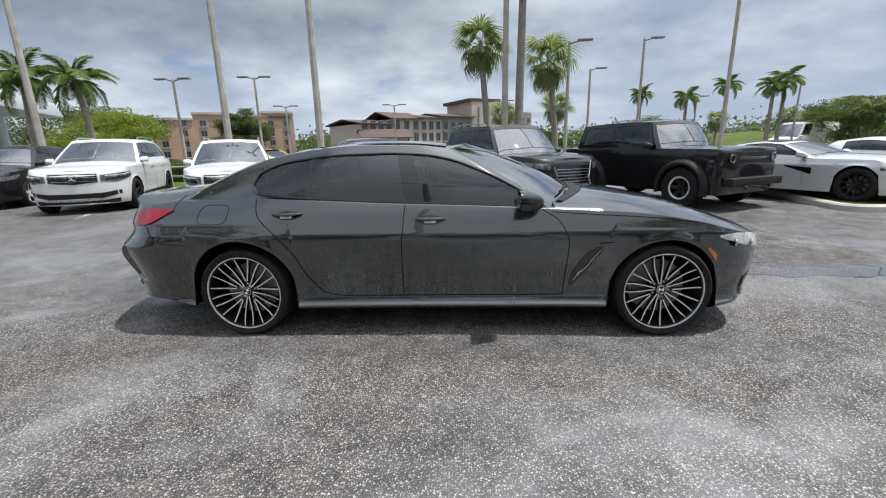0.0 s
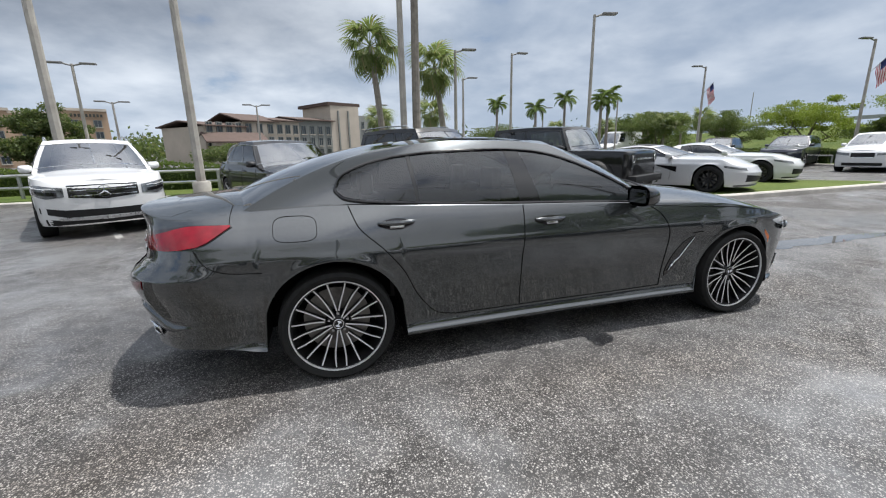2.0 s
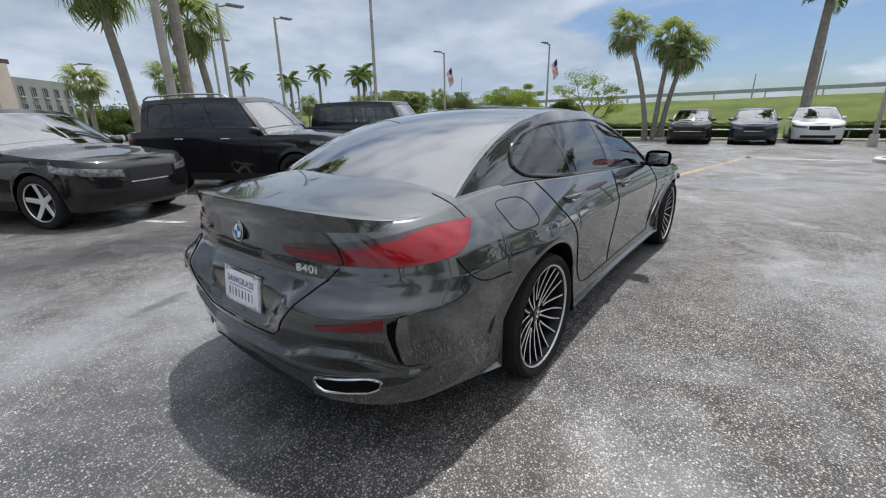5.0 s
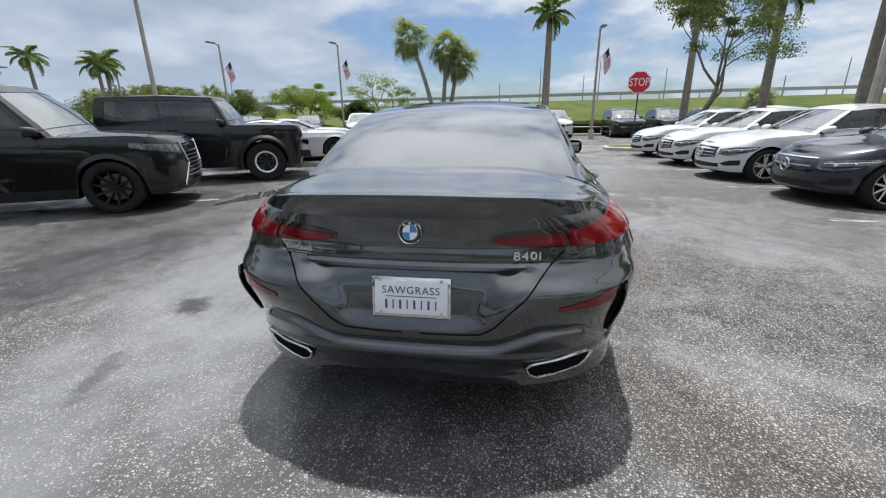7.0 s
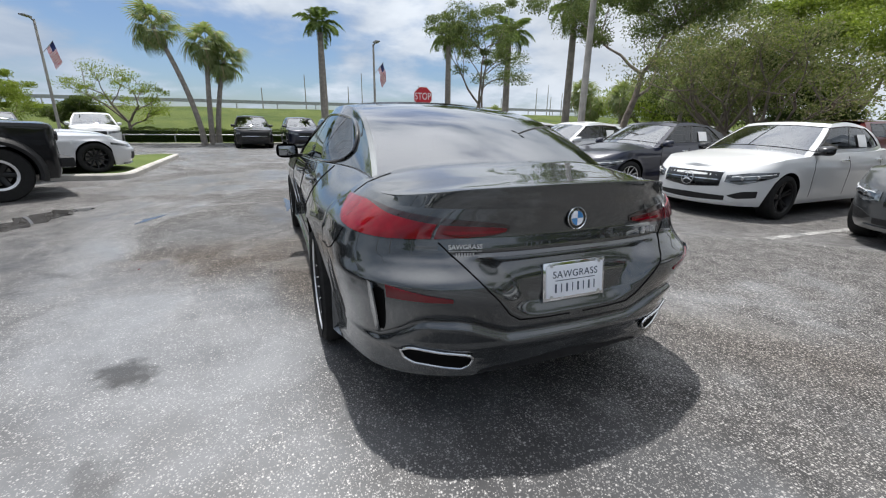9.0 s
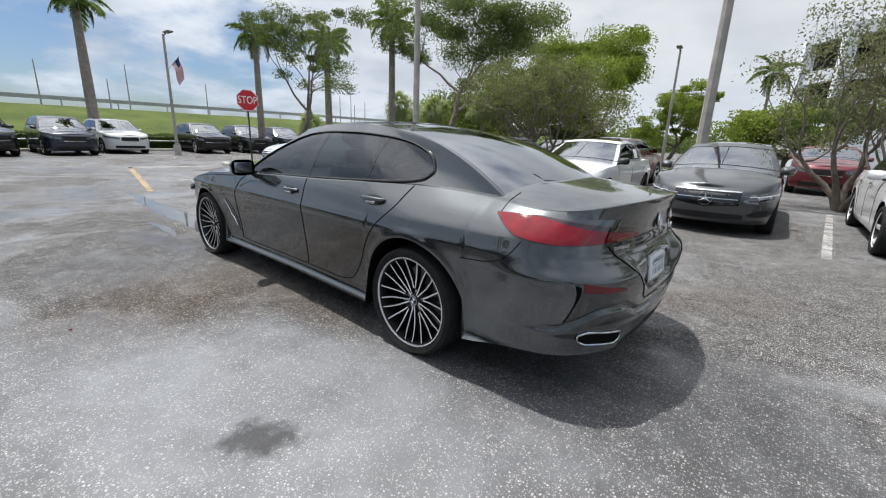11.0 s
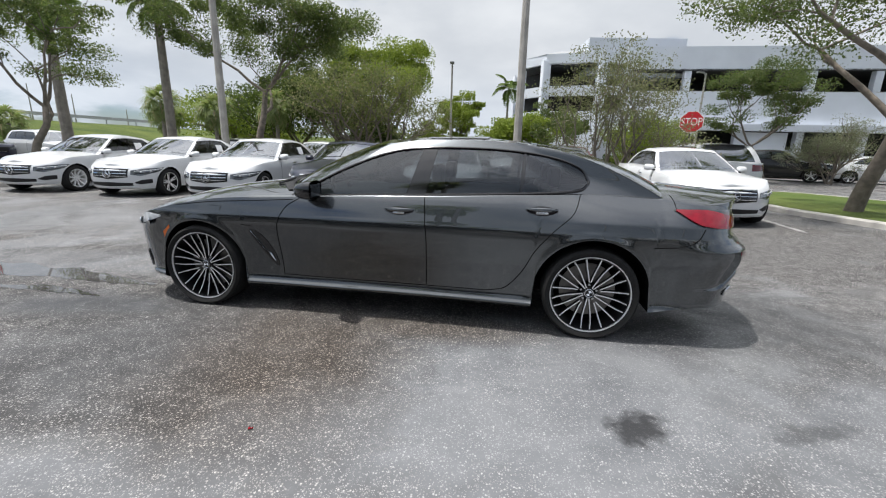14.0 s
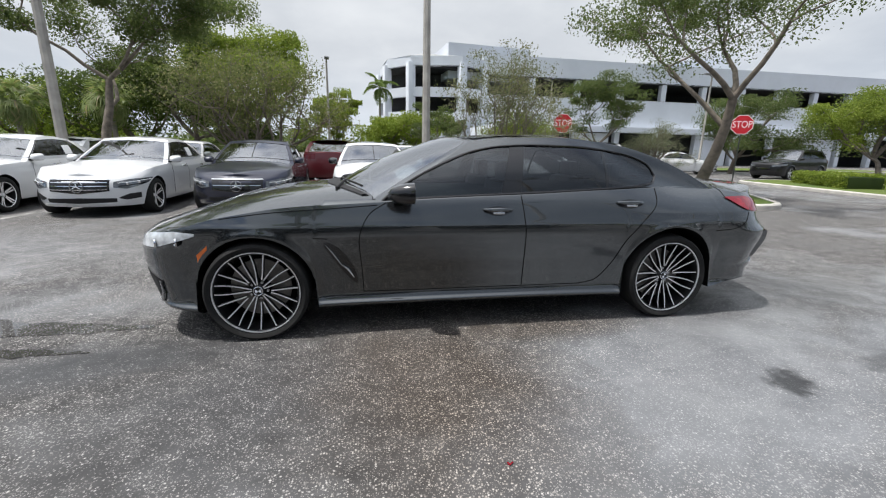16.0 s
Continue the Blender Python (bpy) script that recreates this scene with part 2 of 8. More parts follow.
        m.bump(m.noise(7.0, 2, 0.5, co), 0.015, 0.01)
        return m.mat
    side = m.ramp(pxyz.outputs[1], -1.5, 3.0, -0.05, 0.08)
    film = m.ramp(m.op("ADD", m.noise(0.22, 6, 0.52, co, 1.1), side), 0.482, 0.535)
    film = m.op("MULTIPLY", most(film, m.op("MULTIPLY", damp_and_shade, 0.9)), m.ramp(mid, 0.35, 0.6, 0.45, 1.0))
    m.set(color=base, rough=m.ramp(film, 0.0, 1.0, 0.80, 0.28), spec=m.ramp(film, 0.0, 1.0, 0.22, 0.62))
    m.bump(m.op("ADD", chip, m.op("MULTIPLY", clus, 0.3)), m.ramp(most(film, silt), 0.0, 1.0, 0.85, 0.22), 0.006)
    return m.mat


def grass_mat(name="grass", a=(0.055, 0.095, 0.02), b=(0.14, 0.17, 0.045)):
    m = Mat(name)
    co = m.coords(True)
    n = m.op("ADD", m.op("MULTIPLY", m.noise(0.35, 6, 0.6, co), 0.6), m.op("MULTIPLY", m.noise(14.0, 4, 0.7, co), 0.4))
    m.set(color=m.mix(m.ramp(n, 0.36, 0.64), a, b), rough=0.9, spec=0.2)
    m.bump(m.noise(30.0, 4, 0.7, co), 0.8, 0.05)
    return m.mat


def leaf_mat(name, a, b, c=None):
    m = Mat(name)
    rnd = m.node("ShaderNodeNewGeometry").outputs["Random Per Island"]
    base = m.mix(rnd, a, b)
    if c:
        base = m.mix(m.ramp(rnd, 0.86, 0.9), base, c)
    m.set(color=base, rough=0.5, spec=0.35)
    m.put(m.bsdf.inputs["Subsurface Weight"], 0.0)
    tr = m.node("ShaderNodeBsdfTranslucent", Color=m.mix(0.5, base, (0.16, 0.22, 0.03)))
    mx = m.nt.nodes.new("ShaderNodeMixShader")
    mx.inputs[0].default_value = 0.52
    m.nt.links.new(m.bsdf.outputs[0], mx.inputs[1])
    m.nt.links.new(tr.outputs[0], mx.inputs[2])
    m.nt.links.new(mx.outputs[0], m.nt.nodes["Material Output"].inputs[0])
    return m.mat


def worn_line(name, color):
    """Traffic paint rubbed through to the asphalt."""
    m = Mat(name)
    co = m.coords(True)
    n = m.op("ADD", m.op("MULTIPLY", m.noise(3.0, 5, 0.6, co), 0.5), m.op("MULTIPLY", m.noise(38.0, 4, 0.65, co), 0.5))
    m.set(color=m.mix(m.ramp(n, 0.42, 0.56), color, (0.10, 0.10, 0.10)), rough=0.8)
    return m.mat


M = {}
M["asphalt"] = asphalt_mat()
M["grass"] = grass_mat()
M["bank_grass"] = grass_mat("bank_grass", (0.036, 0.064, 0.012), (0.105, 0.128, 0.028))
M["concrete"] = simple("concrete", (0.42, 0.40, 0.37), 0.85, var=0.2, scale=3, bump=0.3)
M["pole_concrete"] = simple("pole_concrete", (0.36, 0.34, 0.31), 0.8, var=0.22, scale=2.5, bump=0.25)
M["white_line"] = worn_line("white_line", (0.38, 0.375, 0.36))
M["yellow_line"] = worn_line("yellow_line", (0.46, 0.30, 0.12))
M["grey_paint"] = car_paint("grey_paint", (0.044, 0.050, 0.054), 0.26, 0.86, 0.26)
M["white_paint"] = car_paint("white_paint", (0.62, 0.63, 0.64), 0.0, 0.0, 0.3)
M["silver_paint"] = car_paint("silver_paint", (0.50, 0.51, 0.53), 0.3, 0.25, 0.35)
M["black_paint"] = car_paint("black_paint", (0.008, 0.008, 0.009), 0.1, 0.0, 0.3)
M["navy_paint"] = car_paint("navy_paint", (0.006, 0.008, 0.022), 0.3, 0.1, 0.3)
M["maroon_paint"] = car_paint("maroon_paint", (0.10, 0.012, 0.016), 0.3, 0.2, 0.35)
M["slate_paint"] = car_paint("slate_paint", (0.050, 0.053, 0.056), 0.4, 0.5, 0.30)
M["lime_paint"] = car_paint("lime_paint", (0.32, 0.36, 0.05), 0.2, 0.1, 0.35)
M["black_gloss"] = simple("black_gloss", (0.006, 0.006, 0.007), 0.12, var=0.1, coat=0.6)
M["black_plastic"] = simple("black_plastic", (0.014, 0.014, 0.015), 0.55, var=0.2, bump=0.15, bump_scale=200, spec=0.3)
M["rubber"] = simple("rubber", (0.016, 0.016, 0.016), 0.75, var=0.2, scale=20, bump=0.2, bump_scale=120, spec=0.25)
M["liner"] = simple("liner", (0.005, 0.005, 0.005), 0.9, var=0.2, spec=0.1)
M["interior"] = simple("interior", (0.02, 0.02, 0.021), 0.7, var=0.2, bump=0.2)
M["seat_leather"] = simple("seat_leather", (0.035, 0.033, 0.032), 0.5, var=0.2, bump=0.2)
M["chrome"] = simple("chrome", (0.72, 0.73, 0.75), 0.10, 1.0, var=0.04)
M["satin_metal"] = simple("satin_metal", (0.55, 0.56, 0.58), 0.28, 1.0, var=0.06)
M["rim_face"] = simple("rim_face", (0.80, 0.80, 0.81), 0.38, 0.55, var=0.05)
M["rim_dark"] = simple("rim_dark", (0.012, 0.012, 0.013), 0.35, 0.3, var=0.1)
M["brake"] = simple("brake", (0.22, 0.21, 0.20), 0.4, 0.9, var=0.25, scale=20)
M["tint_glass"] = glass_mat("tint_glass", (0.30, 0.325, 0.335), 0.015, 0.025)
M["clear_glass"] = glass_mat("clear_glass", (0.50, 0.60, 0.60), 0.02, 0.24)
M["rear_glass"] = glass_mat("rear_glass", (0.05, 0.058, 0.06), 0.02, 0.22)
M["red_lens"] = simple("red_lens", (0.12, 0.002, 0.006), 0.08, var=0.12, scale=12, coat=1.0, spec=0.2)
M["red_bright"] = simple("red_bright", (0.185, 0.0015, 0.008), 0.07, var=0.22, scale=18, coat=0.8, spec=0.2)
M["dark_lens"] = simple("dark_lens", (0.018, 0.004, 0.005), 0.08, var=0.1, coat=1.0)
M["amber_lens"] = simple("amber_lens", (0.75, 0.16, 0.02), 0.15, var=0.1, coat=1.0)
M["lamp_clear"] = simple("lamp_clear", (0.17, 0.18, 0.19), 0.14, 0.5, var=0.7, scale=16, coat=1.0)
M["mirror_face"] = simple("mirror_face", (0.30, 0.31, 0.32), 0.03, 1.0, var=0.02)
M["badge_chrome"] = simple("badge_chrome", (0.86, 0.87, 0.88), 0.32, 0.7, var=0.03)
M["head_clear"] = simple("head_clear", (0.60, 0.63, 0.66), 0.10, 0.1, var=0.35, scale=16, coat=1.0)
M["plate_white"] = simple("plate_white", (0.82, 0.84, 0.90), 0.35, var=0.04, coat=0.3)
M["ink"] = simple("ink", (0.08, 0.10, 0.14), 0.5, var=0.05)
M["emblem_blue"] = simple("emblem_blue", (0.05, 0.22, 0.52), 0.2, var=0.05, coat=1)
M["paper"] = simple("paper", (0.78, 0.79, 0.80), 0.6, var=0.03)


# ---- mesh helpers ----
def mesh_ob(name, verts, faces, mat, parent=None, label="", smooth=True, auto=None):
    me = bpy.data.meshes.new(name)
    me.from_pydata([tuple(map(float, v)) for v in verts], [], [tuple(int(i) for i in f) for f in faces])
    me.materials.append(mat)
    if smooth:
        me.polygons.foreach_set("use_smooth", [True] * len(me.polygons))
        if auto:
            me.set_sharp_from_angle(angle=radians(auto))
    me.update()
    ob = new(name, me)
    if parent is not None:
        ob.parent = parent
    if label:
        tagged(ob, label)
    return ob


def part(name, bm, mat, parent, label="", smooth=True, auto=35):
    me = bpy.data.meshes.new(name)
    bm.to_mesh(me)
    bm.free()
    me.materials.append(mat)
    if smooth:
        me.polygons.foreach_set("use_smooth", [True] * len(me.polygons))
        me.set_sharp_from_angle(angle=radians(auto))
    ob = new(name, me)
    if parent is not None:
        ob.parent = parent
    if label:
        tagged(ob, label)
    return ob


def empty(name, m, label, category, group="", kind=""):
    ob = new(name)
    ob.empty_display_size = 0.2
    ob.matrix_basis = m
    return tagged(ob, label, category, group, kind)


def grid_faces(n, m, close_u=False, close_v=False, flip=False, base=0):
    out = []
    for i in range(n if close_u else n - 1):
        for j in range(m if close_v else m - 1):
            a, b = base + i * m + j, base + ((i + 1) % n) * m + j
            c, d = base + ((i + 1) % n) * m + (j + 1) % m, base + i * m + (j + 1) % m
            out.append((a, d, c, b) if flip else (a, b, c, d))
    return out


class Soup:
    """Collects vertices and faces of one mesh."""

    def __init__(self):
        self.v, self.f = [], []

    def grid(self, pts, close_u=False, close_v=False, flip=False):
        pts = np.asarray(pts, float)
        n, m = pts.shape[:2]
        self.f += grid_faces(n, m, close_u, close_v, flip, len(self.v))
        self.v += [tuple(p) for p in pts.reshape(-1, 3)]
        return self

    def box(self, c, s, rz=0.0, bevel=0.0, m=None):
        bm = bmesh.new()
        bmesh.ops.create_cube(bm, size=1.0)
        bmesh.ops.scale(bm, vec=s, verts=bm.verts)
        if bevel:
            bmesh.ops.bevel(bm, geom=list(bm.edges), offset=bevel, segments=2, affect="EDGES", profile=0.6)
        mm = (m if m is not None else Matrix.Identity(4)) @ Matrix.Translation(c) @ Matrix.Rotation(rz, 4, "Z")
        return self.take(bm, mm)

    def take(self, bm, mm=None):
        bm.verts.ensure_lookup_table()
        base = len(self.v)
        for i, v in enumerate(bm.verts):
            v.index = i
            self.v.append(tuple((mm @ v.co) if mm is not None else v.co))
        self.f += [tuple(base + v.index for v in f.verts) for f in bm.faces]
        bm.free()
        return self

    def tube(self, path, radii, segs=8, cap=True):
        path = [Vector(p) for p in path]
        if isinstance(radii, (int, float)):
            radii = [radii] * len(path)
        rows = []
        ref = None
        for i, p in enumerate(path):
            d = (path[min(i + 1, len(path) - 1)] - path[max(i - 1, 0)]).normalized()
            if ref is None:
                ref = d.orthogonal().normalized()
            ref = (ref - d * ref.dot(d))
            ref = ref.normalized() if ref.length > 1e-6 else d.orthogonal().normalized()
            s = d.cross(ref)
            rows.append([p + (ref * math.cos(2 * math.pi * k / segs) + s * math.sin(2 * math.pi * k / segs)) * radii[i] for k in range(segs)])
        base = len(self.v)
        self.grid(np.array([[tuple(q) for q in r] for r in rows]), close_v=True)
        if cap:
            n = len(path)
            self.f.append(tuple(base + k for k in range(segs)))
            self.f.append(tuple(base + (n - 1) * segs + k for k in reversed(range(segs))))
        return self

    def lathe(self, prof, segs=48, axis="y"):
        """prof: (radius, along) pairs, turned round the axis."""
        rows = []
        for k in range(segs):
            a = 2 * math.pi * k / segs
            if axis == "y":
                rows.append([(r * math.cos(a), h, r * math.sin(a)) for r, h in prof])
            else:
                rows.append([(r * math.cos(a), r * math.sin(a), h) for r, h in prof])
        return self.grid(np.array(rows), close_u=True)

    def prism(self, poly, a, b, axis="x"):
        """A polygon of (p, q) pushed from a to b along the axis."""
        def at(p, q, h):
            return {"x": (h, p, q), "y": (p, h, q), "z": (p, q, h)}[axis]
        base, n = len(self.v), len(poly)
        self.v += [at(p, q, a) for p, q in poly] + [at(p, q, b) for p, q in poly]
        self.f += [(base + i, base + (i + 1) % n, base + n + (i + 1) % n, base + n + i) for i in range(n)]
        self.f += [tuple(base + i for i in reversed(range(n))), tuple(base + n + i for i in range(n))]
        return self

    def ob(self, name, mat, parent=None, label="", smooth=True, auto=35):
        o = mesh_ob(name, self.v, self.f, mat, parent, label, smooth, auto)
        bm = bmesh.new()
        bm.from_mesh(o.data)
        bmesh.ops.remove_doubles(bm, verts=bm.verts, dist=1e-5)
        bmesh.ops.recalc_face_normals(bm, faces=bm.faces)
        bm.to_mesh(o.data)
        bm.free()
        if smooth and auto:
            o.data.set_sharp_from_angle(angle=radians(auto))
        return o


def curve(*pts):
    """A smooth function through (x, value) pairs, flat-ended, with no overshoot."""
    xs = np.array([p[0] for p in pts], float)
    ys = np.array([p[1] for p in pts], float)
    order = np.argsort(xs)
    xs, ys = xs[order], ys[order]
    h = np.diff(xs)
    d = np.diff(ys) / h
    mm = np.zeros(len(xs))
    for i in range(1, len(xs) - 1):
        if d[i - 1] * d[i] > 0:
            w1, w2 = 2 * h[i] + h[i - 1], h[i] + 2 * h[i - 1]
            mm[i] = (w1 + w2) / (w1 / d[i - 1] + w2 / d[i])
    if len(xs) > 2:
        mm[0], mm[-1] = d[0], d[-1]
    else:
        mm[:] = d[0]

    def f(x):
        x = np.clip(np.asarray(x, float), xs[0], xs[-1])
        i = np.clip(np.searchsorted(xs, x) - 1, 0, len(xs) - 2)
        t = (x - xs[i]) / h[i]
        return ((1 + 2 * t) * (1 - t) ** 2 * ys[i] + t * (1 - t) ** 2 * h[i] * mm[i] + t * t * (3 - 2 * t) * ys[i + 1] + t * t * (t - 1) * h[i] * mm[i + 1])
    return f


def smoothstep(a, b, x):
    t = np.clip((np.asarray(x, float) - a) / (b - a), 0, 1)
    return t * t * (3 - 2 * t)
# ---- vehicles ----
class Shell:
    """The outer skin of a vehicle: x ahead, y to its left, ground at z = 0. A height z and a way q round the half plan (0 nose, 1 tail) give a place on it."""

    def __init__(self, s):
        self.s = s
        self.W, self.inset = curve(*s["width"]), curve(*s["inset"])
        self.nose, self.tail = curve(*s["nose"]), curve(*s["tail"])
        self.top, self.mid, self.sill = curve(*s["top"]), curve(*s["mid"]), curve(*s["sill"])
        self.xf, self.xr = s["corner_f"], s["corner_r"]
        self.nf, self.nr = s.get("round_f", 2.6), s.get("round_r", 2.6)
        self.qf, self.qr = 0.2, 0.8
        self.detail = s.get("detail")
        self.belt_in = curve(*s.get("belt_in", ((-9, 0.012), (9, 0.012))))
        self.crown = s.get("crown", 2.6)

    def belt(self, x):
        """The foot of the side glass at x, on the top panel."""
        x = np.asarray(x, float)
        e = self.half(x, self.top(x))
        y = e - self.belt_in(x)
        z = self.top(x) + (self.mid(x) - self.top(x)) * (1 - np.clip(y / e, 0, 1) ** self.crown)
        return y, z - 0.004

    def half(self, x, z):
        return self.W(x) - self.inset(z) - (self.s["tuck"](x, z) if "tuck" in self.s else 0.0)

    def at(self, q, z, side=1, off=0.0):
        """The place on the skin, vectorised over q and z."""
        q, z = np.broadcast_arrays(np.asarray(q, float), np.asarray(z, float))
        xs = self.xf + (self.xr - self.xf) * (q - self.qf) / (self.qr - self.qf)
        x = np.clip(xs, self.xr, self.xf)
        y = self.half(x, z)
        tf = self.turn(np.clip(q / self.qf, 0, 1), self.nf)
        front = q < self.qf
        x = np.where(front, self.xf + (self.nose(z) - self.xf) * np.cos(tf) ** (2 / self.nf), x)
        y = np.where(front, self.half(self.xf, z) * np.sin(tf) ** (2 / self.nf), y)
        tr = self.turn(np.clip((1 - q) / (1 - self.qr), 0, 1), self.nr)
        rear = q > self.qr
        x = np.where(rear, self.xr + (self.tail(z) - self.xr) * np.cos(tr) ** (2 / self.nr), x)
        y = np.where(rear, self.half(self.xr, z) * np.sin(tr) ** (2 / self.nr), y)
        if self.detail:
            x, y = self.detail(x, y, z, q)
        p = np.stack([x, y, z * np.ones_like(x)], -1)
        if np.any(off):
            e = 1e-3
            du = self.at(np.clip(q + e, 0, 1), z) - self.at(np.clip(q - e, 0, 1), z)
            dv = self.at(q, z + 0.004) - self.at(q, z - 0.004)
            n = np.cross(du, dv)
            n /= np.maximum(np.linalg.norm(n, axis=-1, keepdims=True), 1e-9)
            p = p + n * np.broadcast_to(off, n.shape[:-1])[..., None]
        p[..., 1] *= side
        return p

    def q_side(self, x):
        return self.qf + (self.xf - x) / (self.xf - self.xr) * (self.qr - self.qf)

    @staticmethod
    def turn(w, n):
        """An even way w round a corner, as the angle of its rounded plan."""
        a = n / 2
        return math.pi / 2 * w ** a / (w ** a + (1 - w) ** a)

    @staticmethod
    def unturn(angle, n):
        s = min(max(angle / (math.pi / 2), 0.0), 0.999999)
        r = (s / (1 - s)) ** (2 / n)
        return r / (1 + r)

    def q_rear(self, y, z=0.6):
        return 1 - (1 - self.qr) * self.unturn(math.asin(min(1, (y / float(self.half(self.xr, z))) ** (self.nr / 2))), self.nr)

    def q_rear_x(self, x, z=0.6):
        c = min(1, max(0, (x - self.xr) / float(self.tail(z) - self.xr))) ** (self.nr / 2)
        return 1 - (1 - self.qr) * self.unturn(math.acos(c), self.nr)

    def q_front(self, y, z=0.6):
        return self.qf * self.unturn(math.asin(min(1, (y / float(self.half(self.xf, z))) ** (self.nf / 2))), self.nf)

    def q_front_x(self, x, z=0.6):
        c = min(1, max(0, (x - self.xf) / float(self.nose(z) - self.xf))) ** (self.nf / 2)
        return self.qf * self.unturn(math.acos(c), self.nf)

    def patch(self, soup, qs, lo, hi, side=1, off=0.006, rows=5, rim=True):
        """A panel laid on the skin: along qs, between the heights lo and hi (lists or numbers)."""
        qs = np.asarray(qs, float)
        lo, hi = np.broadcast_to(np.asarray(lo, float), qs.shape), np.broadcast_to(np.asarray(hi, float), qs.shape)
        t = np.linspace(0, 1, rows)
        z = lo[:, None] + (hi - lo)[:, None] * t[None]
        Q = np.repeat(qs[:, None], rows, 1)
        p = self.at(Q, z, side, off)
        if rim:
            back = self.at(Q, z, side, -0.012)
            p = np.concatenate([back[:, :1], p, back[:, -1:]], 1)
            cap0 = np.concatenate([back[:1, :1], back[:1], back[:1, -1:]], 1)
            cap1 = np.concatenate([back[-1:, :1], back[-1:], back[-1:, -1:]], 1)
            p = np.concatenate([cap0, p, cap1], 0)
        soup.grid(p)
        return soup


def wheel_set(parent, s, mirror_side, x, detailed=True):
    """One wheel at (x, side) under the vehicle."""
    R, W, rim_r = s["tyre_r"], s["tyre_w"], s["rim_r"]
    y0 = s["track"] * mirror_side
    hub = new("wheel")
    hub.parent = parent
    hub.matrix_basis = Matrix.Translation((x, y0, R - 0.006)) @ (Matrix.Rotation(math.pi, 4, "Z") if mirror_side < 0 else Matrix.Identity(4)) @ Matrix.Rotation(s.get("wheel_turn", 0.1) + x * 0.7, 4, "Y")
    key = (s["name"], "wheel")
    if key in WHEEL_CACHE:
        for nm, me in WHEEL_CACHE[key]:
            o = new(nm, me)
            o.parent = hub
        return hub
    made = []
    h = W / 2
    tyre = Soup().lathe([(rim_r - 0.004, -h * 0.8), (rim_r + 0.012, -h * 0.95), (R - 0.03, -h), (R - 0.008, -h * 0.86), (R, -h * 0.5), (R, h * 0.5), (R - 0.008, h * 0.86), (R - 0.03, h), (rim_r + 0.035, h * 1.02), (rim_r + 0.010, h * 0.95), (rim_r - 0.004, h * 0.8)], 56 if detailed else 32)
    made.append(tyre.ob("tyre", M["rubber"], hub))
    dark = M[s.get("rim_back", "rim_dark")]
    face = M[s.get("rim_mat", "rim_face")]
    barrel = Soup().lathe([(rim_r, h * 0.86), (rim_r - 0.012, h * 0.80), (rim_r - 0.03, h * 0.3), (rim_r - 0.04, -h * 0.8)], 48 if detailed else 28)
    made.append(barrel.ob("rim_barrel", dark, hub))
    lip = Soup().lathe([(rim_r - s.get("lip_w", 0.010), h * 0.80), (rim_r - 0.004, h * 0.90), (rim_r + 0.002, h * 0.90), (rim_r + 0.004, h * 0.82)], 48 if detailed else 28)
    made.append(lip.ob("rim_lip", M[s["lip_mat"]] if "lip_mat" in s else face, hub))
    disc = Soup().lathe([(0.05, -h * 0.25), (rim_r * 0.72, -h * 0.25), (rim_r * 0.72, -h * 0.35), (0.05, -h * 0.35)], 32)
    made.append(disc.ob("brake_disc", M["brake"], hub))
    backing = Soup().lathe([(0.0, -h * 0.5), (rim_r - 0.03, -h * 0.5)], 24)
    made.append(backing.ob("backing", M["liner"], hub))
    spokes, sides = Soup(), Soup()

    def spoke(a0, a1, r0, r1, w0, w1, y0_, y1_, bend=0.0):
        """A tapered bar from the hub to the lip, machined on its face."""
        pts = []
        for k in range(6):
            t = k / 5
            a = a0 + (a1 - a0) * t + bend * math.sin(math.pi * t)
            r = r0 + (r1 - r0) * t
            w = (w0 + (w1 - w0) * t) / 2
            y = y0_ + (y1_ - y0_) * t ** 1.6
            ca, sa = math.cos(a), math.sin(a)
            pts.append([(r * ca - sa * v, y - dy, r * sa + ca * v) for v, dy in ((-w * 1.5, 0.03), (-w, 0.002), (-w * 0.9, 0), (w * 0.9, 0), (w, 0.002), (w * 1.5, 0.03))])
        pts = np.array(pts)
        spokes.grid(pts[:, 1:5])
        sides.grid(pts[:, 0:2])
        sides.grid(pts[:, 4:6])
    style = s.get("spokes", "five")
    yh, yl = h * 0.48, h * 0.78
    if style == "multi":
        for k in range(5):
            a = 2 * math.pi * k / 5
            d = 2 * math.pi / 20
            for sg in (-1, 1):
                spoke(a + sg * 0.14, a + sg * d * 0.36, 0.040, rim_r - 0.010, 0.009, 0.008, yh, yl, sg * 0.04)
                spoke(a + sg * d * 1.75, a + sg * d * 1.38, 0.080, rim_r - 0.010, 0.009, 0.009, yh, yl, -sg * 0.03)
    elif style == "ten":
        for k in range(10):
            a = 2 * math.pi * k / 10
            spoke(a, a + 0.05, 0.04, rim_r - 0.01, 0.035, 0.022, yh, yl)
    elif style == "twin":
        for k in range(5):
            a = 2 * math.pi * k / 5
            for sg in (-1, 1):
                spoke(a + sg * 0.16, a + sg * 0.13, 0.05, rim_r - 0.01, 0.035, 0.024, yh, yl)
    else:
        for k in range(6 if style == "six" else 5):
            a = 2 * math.pi * k / (6 if style == "six" else 5)
            spoke(a, a, 0.03, rim_r - 0.01, 0.075, 0.06, yh, yl)
    made.append(spokes.ob("spokes", face, hub))
    made.append(sides.ob("spoke_sides", dark, hub))
